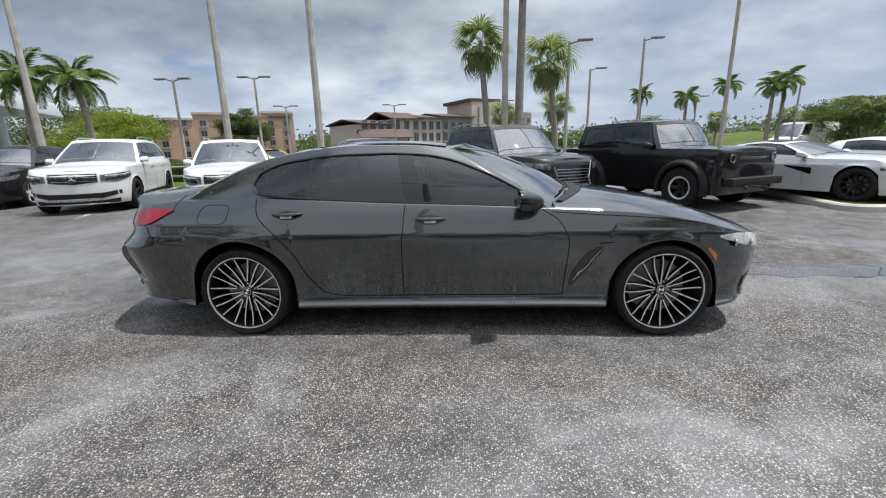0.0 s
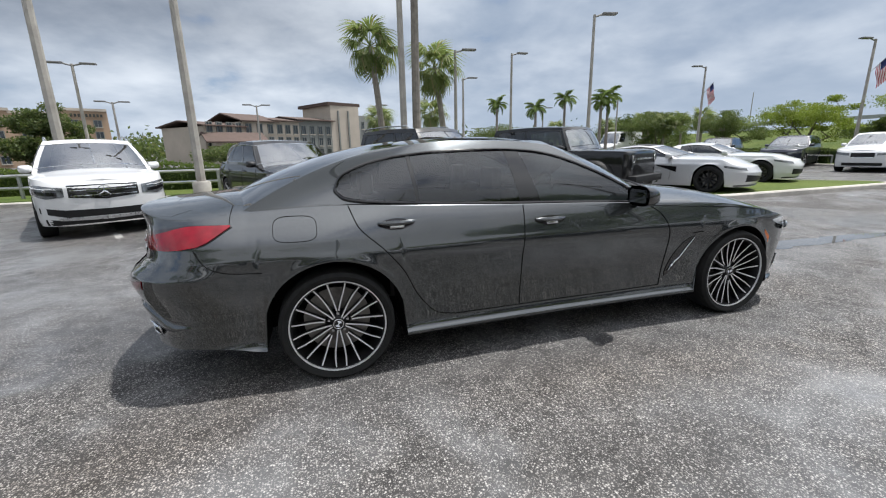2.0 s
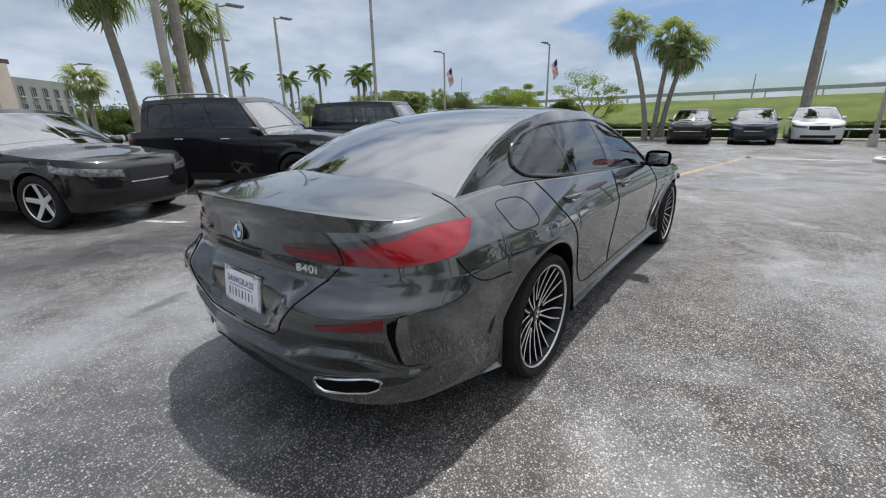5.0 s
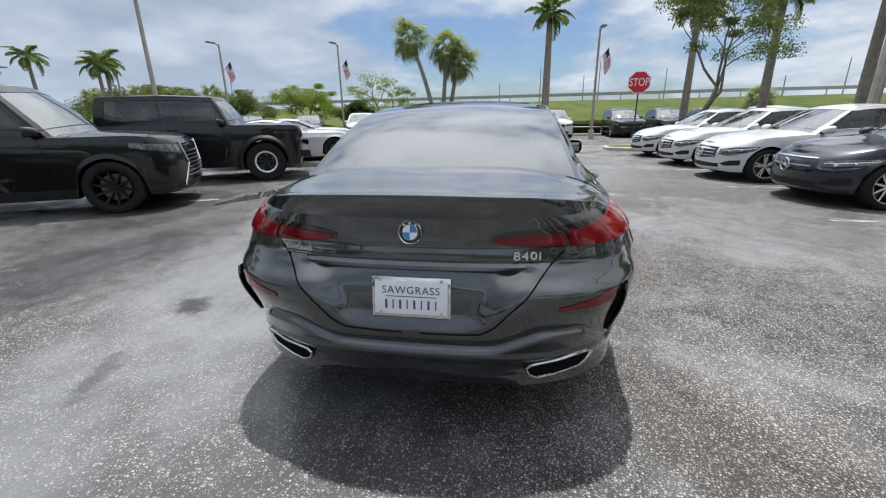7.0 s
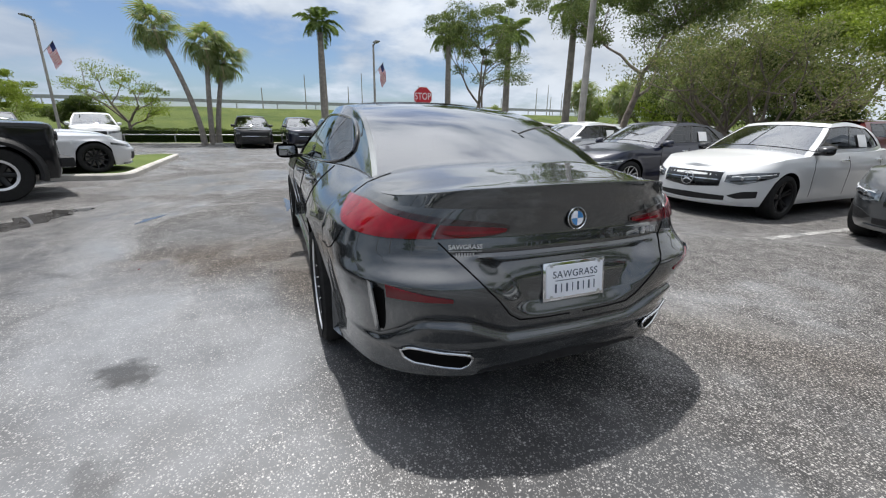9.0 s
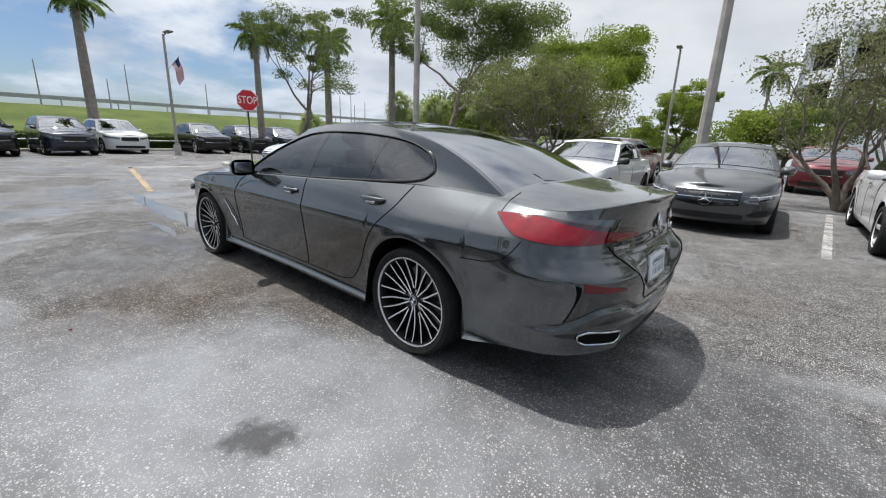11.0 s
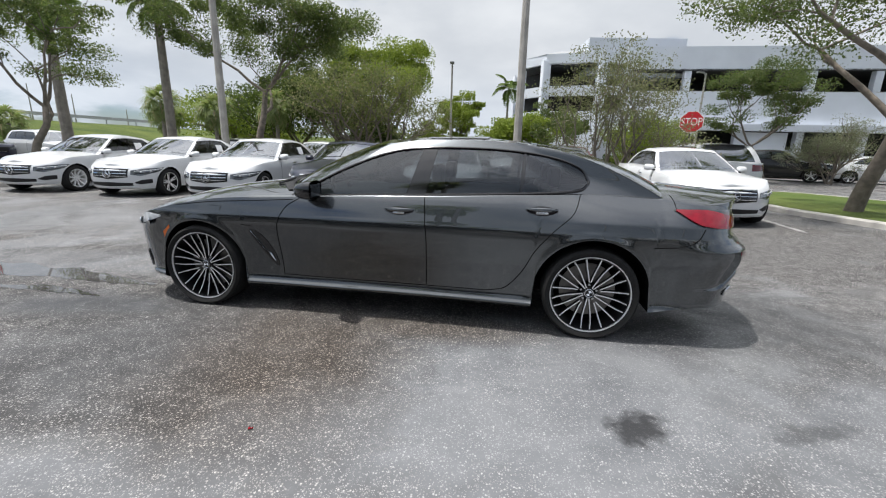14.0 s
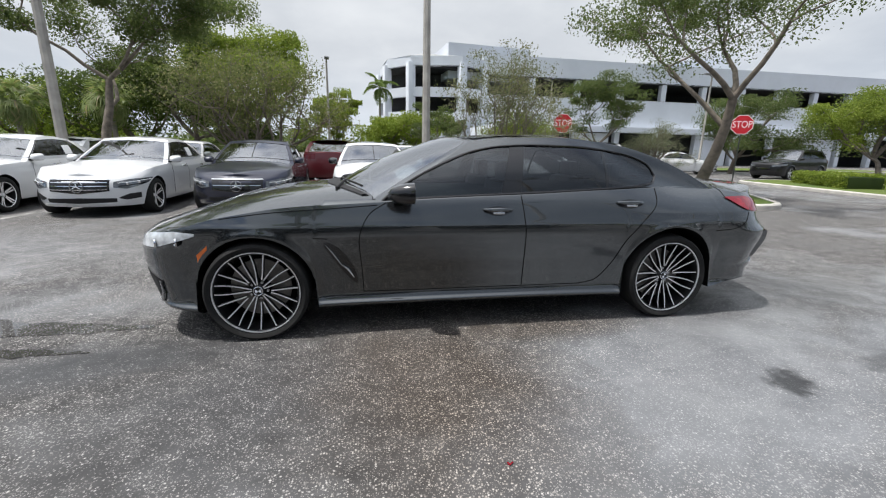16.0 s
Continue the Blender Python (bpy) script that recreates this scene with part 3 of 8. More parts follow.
    centre = Soup().lathe([(0.0, yh + 0.006), (0.030, yh + 0.005), (0.034, yh), (0.055, yh - 0.02), (0.075, yh - 0.06)], 24)
    made.append(centre.ob("hub_cap", M["rim_dark"] if style == "multi" else face, hub))
    if style == "multi":
        ring = Soup().lathe([(0.026, yh + 0.007), (0.029, yh + 0.0085), (0.032, yh + 0.007)], 24)
        made.append(ring.ob("hub_ring", M["chrome"], hub))
        quad = Soup()
        for a0 in (0.3, 0.3 + math.pi):
            quad.v += [(0, yh + 0.008, 0)] + [(0.02 * math.cos(a0 + k * math.pi / 8), yh + 0.008, 0.02 * math.sin(a0 + k * math.pi / 8)) for k in range(5)]
            b = len(quad.v) - 6
            quad.f += [(b, b + k + 1, b + k + 2) for k in range(4)]
        made.append(quad.ob("hub_badge", M["plate_white"], hub, smooth=False))
        for k in range(5):
            a = 2 * math.pi * (k + 0.5) / 5
            bolt = Soup()
            bolt.tube([(0.056 * math.cos(a), yh - 0.04, 0.056 * math.sin(a)), (0.056 * math.cos(a), yh - 0.015, 0.056 * math.sin(a))], 0.009, 6)
            made.append(bolt.ob("wheel_bolt", M["satin_metal"], hub))
    WHEEL_CACHE[key] = [(o.name.split(".")[0], o.data) for o in made]
    return hub


WHEEL_CACHE = {}


def build_car(s, root):
    """A whole vehicle from its numbers, under the Empty root."""
    sh = Shell(s)
    paint = M[s["paint"]]
    fine = s.get("fine", False)
    WB, R = s["wb"] / 2, s["arch_r"]
    # columns round the half plan, rows up the side
    nq = (46, 190, 150) if fine else (20, 70, 16)
    q = np.concatenate([np.linspace(0, sh.qf, nq[0])[:-1], np.linspace(sh.qf, sh.qr, nq[1])[:-1], np.linspace(sh.qr, 1, nq[2])])
    rows = 110 if fine else 26
    xq = sh.at(q, 0.5)[:, 0]
    low = sh.sill(xq)
    zh = s["tyre_r"]
    for xw in (WB, -WB):
        Ra = R if xw > 0 else s.get("arch_rear", R)
        d = np.clip(1 - ((xq - xw) / Ra) ** 2, 0, None)
        arch = zh + Ra * s.get("arch_h", 1.0) * np.sqrt(d)
        side_on = (q > 0.12) & (q < 0.88)
        low = np.where((np.abs(xq - xw) < Ra) & side_on, np.maximum(low, arch), low)
    top = sh.top(xq)
    t = np.linspace(0, 1, rows) ** 1.0
    Z = low[:, None] + (top - low)[:, None] * t[None]
    Q = np.repeat(q[:, None], rows, 1)
    P = sh.at(Q, Z)
    # lips of the wheel openings stand a little proud
    for xw in (WB, -WB):
        Ra = R if xw > 0 else s.get("arch_rear", R)
        rad = np.hypot(P[..., 0] - xw, P[..., 2] - zh)
        lipw = np.exp(-((rad - Ra) / 0.035) ** 2) * (np.abs(P[..., 0] - xw) < Ra * 1.25) * (Q > 0.1) * (Q < 0.9)
        P[..., 1] += lipw * s.get("lip", 0.010)
    body = Soup()
    for sg in (1, -1):
        G = P.copy()
        G[..., 1] *= sg
        body.grid(G, flip=sg < 0)
    # top panels, across from side to side
    nc = 25 if fine else 11
    edge = P[:, -1]
    cy = np.linspace(1, -1, nc)
    X = np.repeat(edge[:, 0][:, None], nc, 1)
    bow = sh.mid(edge[:, 0]) - edge[:, 2]
    zt = edge[:, 2][:, None] + bow[:, None] * (1 - np.abs(cy[None]) ** sh.crown)
    T = np.stack([X, edge[:, 1][:, None] * cy[None], zt], -1)
    inside = (edge[:, 0] < s["cowl"]) & (edge[:, 0] > s["deck"])
    idx = np.where(~inside)[0]
    for grp in np.split(idx, np.where(np.diff(idx) > 1)[0] + 1):
        body.grid(T[grp[0]:grp[-1] + 1])
    i_ = np.where(inside)[0]
    i_ = np.arange(max(i_[0] - 1, 0), min(i_[-1] + 2, len(edge)))
    by, _ = sh.belt(edge[i_, 0])
    e_ = edge[i_]
    frac = np.clip((by - 0.015) / np.maximum(e_[:, 1], 1e-6), 0, 1)
    for sg in (1, -1):
        c_ = 1 + (frac - 1)[:, None] * np.linspace(0, 1, 5)[None]
        zz = e_[:, 2][:, None] + bow[i_][:, None] * (1 - c_ ** sh.crown)
        body.grid(np.stack([np.repeat(e_[:, 0][:, None], 5, 1), e_[:, 1][:, None] * c_ * sg, zz], -1))
    body_ob = body.ob("body", paint, root, s.get("body_label", ""), auto=50 if fine else 40)
    ins = np.where(inside)[0]
    tub = T[max(ins[0] - 1, 0):ins[-1] + 2].copy()
    tub[..., 1] *= 0.96
    tub[..., 2] -= 0.06
    Soup().grid(tub).ob("cabin_tray", M["interior"], root)
    # underside and wheel housings
    under = Soup()
    for sg in (1, -1):
        B = P[:, 0].copy()
        inner = B.copy()
        inner[:, 1] = np.maximum(B[:, 1] - 0.32, 0.0)
        inner[:, 0] = np.clip(B[:, 0], s["tail_x"] + 0.25, s["nose_x"] - 0.25)
        mid = B.copy()
        mid[:, 1] = np.maximum(B[:, 1] - 0.03, 0)
        G = np.stack([B, mid, inner], 1)
        G[..., 1] *= sg
        under.grid(G)
    lowz = s["clear"]
    under.box(((s["nose_x"] + s["tail_x"]) / 2, 0, lowz + 0.16), (s["nose_x"] - s["tail_x"] - 0.5, s["track"] * 2 - s["tyre_w"] * 2.6, 0.22), bevel=0.04)
    for xw in (WB, -WB):
        under.box((xw, 0, zh + 0.20), (R * 1.9, s["track"] * 2 - s["tyre_w"] * 1.5, 0.30))
    under.ob("underbody", M["liner"], root)
    # cabin
    cabin(s, sh, root, paint, fine)
    for xw in (WB, -WB):
        for sg in (1, -1):
            wheel_set(root, s, sg, xw, fine)
    return sh


def ring_seg(a, b, n, power=2.0):
    """From a centre-line point a to a corner b, bowed in plan."""
    t = np.linspace(0, 1, n)
    x = a[0] + (b[0] - a[0]) * t ** power
    return np.stack([x, b[1] * t, a[2] + (b[2] - a[2]) * t ** 2], -1)


def cabin(s, sh, root, paint, fine):
    g = s["cabin"]
    nv = 56 if fine else 8
    ns = 30 if fine else 13
    na = 2 if fine else 1
    nr_ = g.get("rear_post", 1 if fine else 2)
    # half rings at the base and at the roof's edge
    (ya, za), (yc, zc_) = sh.belt(g["a_foot"]), sh.belt(g["c_foot"])
    g["ab"], g["cb"] = (g["a_foot"], float(ya), float(za)), (g["c_foot"], float(yc), float(zc_))
    fb, ft = ring_seg(g["wb"], g["ab"], ns), ring_seg(g["wt"], g["at"], ns)
    rb, rt = ring_seg(g["rb"], g["cb"], ns)[::-1], ring_seg(g["rt"], g["ct"], ns, g.get("rear_power", 2.0))[::-1]
    rail_y, rail_z = curve(*g["rail_y"]), curve(*g["rail_z"])
    cuts = g["cuts"]  # along the side: 0 at the front post's foot, 1 at the rear post's: window and post spans

    u = [0.0]
    tags = []
    for (end, kind) in cuts:
        n = max(2, int((end - u[-1]) * (150 if fine else 26)))
        u += list(np.linspace(u[-1], end, n + 1)[1:])
        tags += [kind] * n
    u = np.array(u)
    xb = g["ab"][0] + (g["cb"][0] - g["ab"][0]) * u
    slide = curve(*g.get("slide", ((0, 0), (1, 1))))
    xt = g["at"][0] + (g["ct"][0] - g["at"][0]) * slide(u)
    sb = np.stack([xb, *sh.belt(xb)], -1)
    st = np.stack([xt, rail_y(xt), rail_z(xt)], -1)
    base = np.concatenate([fb[:-1], sb, rb[1:]])
    top = np.concatenate([ft[:-1], st, rt[1:]])
    kind = ["windscreen"] * (ns - 1) + tags + ["rear"] * (ns - 1)
    v = np.linspace(0, 1, nv)
    bulge_side, bulge_front, bulge_rear = g.get("bulge", (0.035, 0.03, 0.03))
    n = len(base)
    i0, i1 = ns - 1, ns - 1 + len(u) - 1
    G = base[:, None] + (top - base)[:, None] * v[None, :, None]
    arc = 4 * v * (1 - v)
    for i in range(n):
        if i <= i0:
            w = i / i0
            out = np.array([bulge_front * (1 - w ** 4), bulge_side * w ** 4, bulge_front * 0.6 * (1 - w ** 4)])
        elif i >= i1:
            w = (n - 1 - i) / (n - 1 - i1)
            out = np.array([-bulge_rear * 0.6 * (1 - w ** 4), bulge_side * w ** 4, bulge_rear])
        else:
            w = (i - i0) / (i1 - i0)
            out = np.array([0, bulge_side, bulge_rear * smoothstep(0.82, 1.0, w)])
        G[i] += arc[:, None] * out[None]
    # the rear posts run out softly over the shoulders
    if "ease" in g:
        e0, pw = g["ease"]
        for i in range(i0, n):
            w = (i - i0) / (i1 - i0)
            a = float(smoothstep(e0, e0 + 0.22, w)) if i <= i1 else ((n - 1 - i) / (n - 1 - i1)) ** 3
            vv = (1 - a) * v + a * (1 - (1 - v) ** pw)
            G[i, :, 1] += (top[i, 1] - base[i, 1]) * (vv - v)
    vb, vt = g.get("pane", (0.06, 0.90))
    lo_i, hi_i = int(round(vb * (nv - 1))), int(round(vt * (nv - 1)))
    lo_i, hi_i = max(lo_i, 1), min(hi_i, nv - 2)
    shell_f, panes, blacks = [], {}, []
    outline = g.get("outline")
    if outline:
        lo_c, hi_c = curve(*outline[0]), curve(*outline[1])
        x_a, x_b = outline[2]
        cx = (G[:-1, :-1] + G[1:, 1:]) / 2
        hole = (cx[..., 0] < x_a - 0.02) & (cx[..., 0] > x_b + 0.02) & (cx[..., 2] > lo_c(cx[..., 0]) + 0.008) & (cx[..., 2] < hi_c(cx[..., 0]) - 0.008)
    fl, fr_ = g.get("front_pane", (1, nv - 2)), g.get("rear_pane", (1, nv - 2))
    for i in range(n - 1):
        k = kind[i]
        for j in range(nv - 1):
            cell = (i, j)
            if k == "windscreen":
                glassy = 0 <= j < nv - 2 and i < ns - 1 - na
                (panes.setdefault("windscreen", []) if glassy else shell_f).append(cell)
            elif k == "rear":
                glassy = j < int(nv * g.get("rear_top", 0.86)) and i >= n - 1 - (ns - 1 - nr_)
                (panes.setdefault("rear_window", []) if glassy else shell_f).append(cell)
            elif outline:
                if not hole[i, j]:
                    shell_f.append(cell)
            elif k.startswith("w"):
                (panes.setdefault(k, []) if lo_i <= j < hi_i else shell_f).append(cell)
            elif k == "b":
                (blacks if lo_i <= j < hi_i else shell_f).append(cell)
            else:
                shell_f.append(cell)

    def cells(lst, sg, push=0.0):
        used, vs, fs = {}, [], []
        for (i, j) in lst:
            f = []
            for (a, b) in ((i, j), (i + 1, j), (i + 1, j + 1), (i, j + 1)):
                if (a, b) not in used:
                    used[(a, b)] = len(vs)
                    p = G[a, b].copy()
                    if push:
                        p[1] -= push
                    p[1] *= sg
                    vs.append(p)
                f.append(used[(a, b)])
            fs.append(f if sg > 0 else f[::-1])
        return vs, fs

    def add(soup, vs, fs):
        b = len(soup.v)
        soup.v += [tuple(p) for p in vs]
        soup.f += [tuple(b + i for i in f) for f in fs]

    shell = Soup()
    for sg in (1, -1):
        add(shell, *cells(shell_f, sg))
    # roof across
    nc = 21 if fine else 9
    cy = np.linspace(1, -1, nc)
    e = top
    bow = g["roof_crown"]
    span = np.clip(e[:, 1] / max(e[:, 1]), 0, 1)
    roof = np.stack([np.repeat(e[:, 0][:, None], nc, 1), e[:, 1][:, None] * cy[None], e[:, 2][:, None] + (bow * span ** 1.5)[:, None] * (1 - np.abs(cy[None]) ** 2.2)], -1)
    roof_paint = M[g["roof_paint"]] if "roof_paint" in g else paint
    shell.ob("cabin_frame", paint, root, auto=40)
    Soup().grid(roof).ob("roof", roof_paint, root, auto=50)
    side_mat = M[g.get("side_glass", "tint_glass")]
    for name in panes:
        if name in ("windscreen", "rear_window"):
            so = Soup()
            for sg in (1, -1):
                add(so, *cells(panes[name], sg))
            o = so.ob(name, M[g.get("front_glass", "clear_glass")] if name == "windscreen" else M[g.get("rear_glass", "rear_glass")], root, auto=None)
        else:
            for sg in (1, -1):
                so = Soup()
                add(so, *cells(panes[name], sg, 0.004))
                o = so.ob("side_window", side_mat, root, auto=None)
    for sg in (1, -1):
        if blacks:
            cols = sorted({c[0] for c in blacks})
            for run in np.split(np.array(cols), np.where(np.diff(cols) > 1)[0] + 1):
                so = Soup()
                add(so, *cells([c for c in blacks if run[0] <= c[0] <= run[-1]], sg, -0.001))
                so.ob("pillar_cover", M["black_gloss"], root)
    if outline:
        outline_panes(g, G[i0:i1 + 1], lo_c, hi_c, x_a, x_b, root, side_mat)
    # trim round the side glass
    first = next(i for i in range(n - 1) if kind[i].startswith("w"))
    last = max(i for i in range(n - 1) if kind[i].startswith("w")) + 1
    trim_mat = M[g.get("trim", "black_gloss")]
    for sg in (1, -1) if not outline else ():
        loop = [G[i, lo_i] for i in range(first, last + 1)] + [G[last, j] for j in range(lo_i + 1, hi_i)] + [G[i, hi_i] for i in range(last, first - 1, -1)] + [G[first, j] for j in range(hi_i - 1, lo_i, -1)]
        loop = [(p[0], (p[1] + 0.001) * sg, p[2]) for p in loop]
        tr = Soup()
        tr.tube(loop + [loop[0]], g.get("trim_r", 0.009), 6, cap=False)
        tr.ob("window_trim", trim_mat, root)
        for a in range(first + 1, last):
            if kind[a] != kind[a - 1] and "b" not in (kind[a][0], kind[a - 1][0]):
                Soup().tube([(G[a, j][0], G[a, j][1] * sg, G[a, j][2]) for j in range(lo_i, hi_i + 1)], 0.010, 6).ob("window_divider", M["black_gloss"], root)
    # seats, wheel and shelf seen through the panes
    fx = g.get("seat_x", (0.05, -0.85))
    zc = s["clear"]
    for k, x in enumerate(fx):
        for sg in (1, -1):
            st_ = Soup()
            hh = g.get("seat_top", 0.98)
            st_.box((x + 0.02, sg * 0.36, hh - 0.55), (0.48, 0.50, 0.18), bevel=0.05)
            st_.box((x - 0.26, sg * 0.36, hh - 0.22), (0.14, 0.48, 0.56), bevel=0.06)
            st_.box((x - 0.30, sg * 0.36, hh + 0.12), (0.09, 0.25, 0.16), bevel=0.04)
            st_.ob("seat", M["seat_leather"], root)
    wheel = Soup()
    cx, cz = g["wb"][0] - 0.50, g["ab"][2] - 0.02
    wheel.tube([(cx + 0.06 * math.sin(a), 0.36 + 0.18 * math.cos(a), cz + 0.18 * math.sin(a)) for a in np.linspace(0, 2 * math.pi, 25)], 0.014, 6, cap=False)
    wheel.ob("steering_wheel", M["interior"], root)
    Soup().box((g["wb"][0] - 0.34, 0, g["ab"][2] - 0.06), (0.5, g["ab"][1] * 1.7, 0.14), bevel=0.05).ob("dashboard", M["interior"], root)
    return G


def outline_panes(g, wall, lo_c, hi_c, x_a, x_b, root, mat):
    """Side panes cut to a smooth outline, lying on the wall of the cabin."""
    flat = wall.reshape(-1, 3)
    ny = wall.shape[1]

    def on_wall(x, z):
        k = int(np.argmin((flat[:, 0] - x) ** 2 + (flat[:, 2] - z) ** 2))
        i, j = divmod(k, ny)
        i, j = min(max(i, 1), wall.shape[0] - 2), min(max(j, 1), ny - 2)
        p, du, dv = wall[i, j], wall[i + 1, j] - wall[i - 1, j], wall[i, j + 1] - wall[i, j - 1]
        nrm = np.cross(du, dv)
        return p[1] - (nrm[0] * (x - p[0]) + nrm[2] * (z - p[2])) / nrm[1]

    def sheet(xa, xb, slant_a, slant_b, out, n, rows, shrink=0.0):
        pts = []
        for t in np.linspace(0, 1, n):
            col = []
            for r in np.linspace(0, 1, rows):
                xm = xa + (xb - xa) * t
                z = float(lo_c(xm)) + shrink + (float(hi_c(xm)) - float(lo_c(xm)) - 2 * shrink) * r
                x = xm + (slant_a + (slant_b - slant_a) * t) * (r - 0.5)
                x = min(max(x, x_b), x_a)
                z = min(max(z, float(lo_c(x))), float(hi_c(x)))
                col.append((x, on_wall(x, z) + out, z))
            pts.append(col)
        return np.array(pts)
    marks = g["panes"]
    for sg in (1, -1):
        for k, (xa, xb, sa, sb, nm, mt) in enumerate(marks):
            G_ = sheet(xa, xb, sa, sb, 0.002 if nm == "side_window" else 0.004, max(6, int((xa - xb) * 60)), 14)
            G_[..., 1] *= sg
            Soup().grid(G_).ob(nm, mat if nm == "side_window" else M[mt], root, auto=None)
        xs = x_b + (x_a - x_b) * (0.5 - 0.5 * np.cos(np.linspace(0, math.pi, 60)))
        edge = [(x, on_wall(x, float(lo_c(x))) + 0.004, float(lo_c(x))) for x in xs] + [(x, on_wall(x, float(hi_c(x))) + 0.004, float(hi_c(x))) for x in xs[::-1]]
        edge = [(p[0], p[1] * sg, p[2]) for p in edge]
        Soup().tube(edge + [edge[0]], g.get("trim_r", 0.010), 8, cap=False).ob("window_trim", M["black_gloss"], root, "gloss black window surround")


def mirrors(root, s, x, y, z, mat, size=(0.11, 0.20, 0.13), glass=True):
    for sg in (1, -1):
        m = Soup()
        # a cup: full at its glass, rounded and tapered ahead
        rings = []
        for k, t in enumerate((0.0, 0.12, 0.35, 0.6, 0.82, 0.95, 1.0)):
            w = (1 - t ** 2.6) ** 0.5 if t < 1 else 0.02
            rings.append([(x - size[0] / 2 + size[0] * t, sg * (y + size[1] / 2 - 0.10 * size[1] * t + size[1] / 2 * w * math.copysign(abs(math.cos(a)) ** 0.55, math.cos(a))), z + size[2] / 2 * w * math.copysign(abs(math.sin(a)) ** 0.7, math.sin(a)) - 0.012 * t) for a in np.linspace(0, 2 * math.pi, 24, endpoint=False)])
        m.grid(np.array(rings), close_v=True, flip=sg < 0)
        cap_ = m.ob("door_mirror", mat, root)
        arm = Soup()
        arm.box((x + 0.01, sg * (y - 0.02), z - size[2] * 0.38), (0.07, 0.14, 0.035), bevel=0.012)
        arm.ob("mirror_foot", M["black_plastic"], cap_)
        if glass:
            Soup().box((x - size[0] / 2 - 0.002, sg * (y + size[1] / 2), z), (0.006, size[1] * 0.74, size[2] * 0.66), bevel=0.002).ob("mirror_glass", M["mirror_face"], cap_)


def handles(root, sh, xs, z, mat, length=0.21):
    for sg in (1, -1):
        for x in xs:
            p = sh.at(sh.q_side(x), z, sg)
            h = Soup()
            pts, rad = [], []
            for k in range(9):
                t = k / 8
                pts.append((x - length / 2 + length * t, p[1] + sg * (0.004 + 0.030 * math.sin(math.pi * t) ** 0.5), z + 0.004 * math.sin(math.pi * t)))
                rad.append(0.009 + 0.006 * math.sin(math.pi * t))
            h.tube(pts, rad, 8)
            h.ob("door_handle", mat, root)


def seams(root, sh, lines, z_off=0.0):
    """Dark gaps between panels, each a run of (x, z) on both sides."""
    for sg in (1, -1):
        for line in lines:
            xs, zs = np.array([p[0] for p in line]), np.array([p[1] for p in line])
            t = np.linspace(0, 1, len(line))
            tt = np.linspace(0, 1, 30)
            fx, fz = curve(*zip(t, xs))(tt), curve(*zip(t, zs))(tt)
            pts = sh.at(sh.q_side(fx), fz, sg, 0.0008)
            Soup().tube([tuple(p) for p in pts], 0.0032, 5).ob("panel_gap", M["liner"], root)
# ---- the dark grey saloon in the middle ----
def rear_detail(x, y, z, q):
    """Plate hollow, lower bumper panel, corner ridge and lid edge of the tail."""
    on = (q > 0.8)
    ay = np.abs(y)
    hw = np.interp(z, (0.51, 0.75), (0.300, 0.500))
    hollow = smoothstep(0.0, 0.150, hw - ay) * smoothstep(0.500, 0.570, z) * smoothstep(0.757, 0.738, z)
    horn = np.interp(ay, (0.0, 0.31, 0.345, 0.475, 0.52, 0.63, 0.66, 0.78), (0.430, 0.432, 0.442, 0.498, 0.508, 0.510, 0.500, 0.400))
    step = smoothstep(-0.004, 0.020, horn - z) * smoothstep(0.33, 0.40, z) * 0.022
    groove = np.exp(-((z - horn - 0.010) / 0.012) ** 2) * 0.009
    side = smoothstep(0.90, 0.80, ay)
    # upright faces for the exhaust ends
    plan = (x - MAIN["corner_r"]) / (np.interp(z, [p[0] for p in MAIN["tail"]], [p[1] for p in MAIN["tail"]]) - MAIN["corner_r"])
    face = MAIN["corner_r"] + (-2.618 - MAIN["corner_r"]) * plan
    tip = (0.86 + 0.14 * smoothstep(0.33, 0.46, ay)) * smoothstep(0.90, 0.79, ay) * smoothstep(0.46, 0.40, z) * np.maximum(x - face, 0.0)
    shut = np.exp(-((z - 0.766) / 0.006) ** 2) * 0.007 * smoothstep(0.56, 0.50, ay)
    # pointed ridge round the corner; the slot under it is only a black patch
    ridge = np.where(z > 0.662, np.exp(-((z - 0.662) / 0.042) ** 2), np.exp(-((z - 0.662) / 0.14) ** 2)) * smoothstep(0.80, 0.86, q) * smoothstep(0.985, 0.91, q)
    x = np.where(on, x + hollow * 0.050 + (groove - step) * side + shut - tip - 0.042 * ridge, x)
    y = y + np.where(on, 0.010 * ridge, 0.0)
    return x, y


def rear_tuck(x, z):
    """The rear shoulders lean in over the lamps, and the bumper narrows to the ground."""
    back = smoothstep(-0.9, -1.85, x)
    return back * (0.105 * np.clip((np.asarray(z, float) - 0.83) / 0.17, 0, 1.3) ** 1.4 + 0.016 * smoothstep(0.60, 0.22, z) * smoothstep(-1.7, -1.95, x))


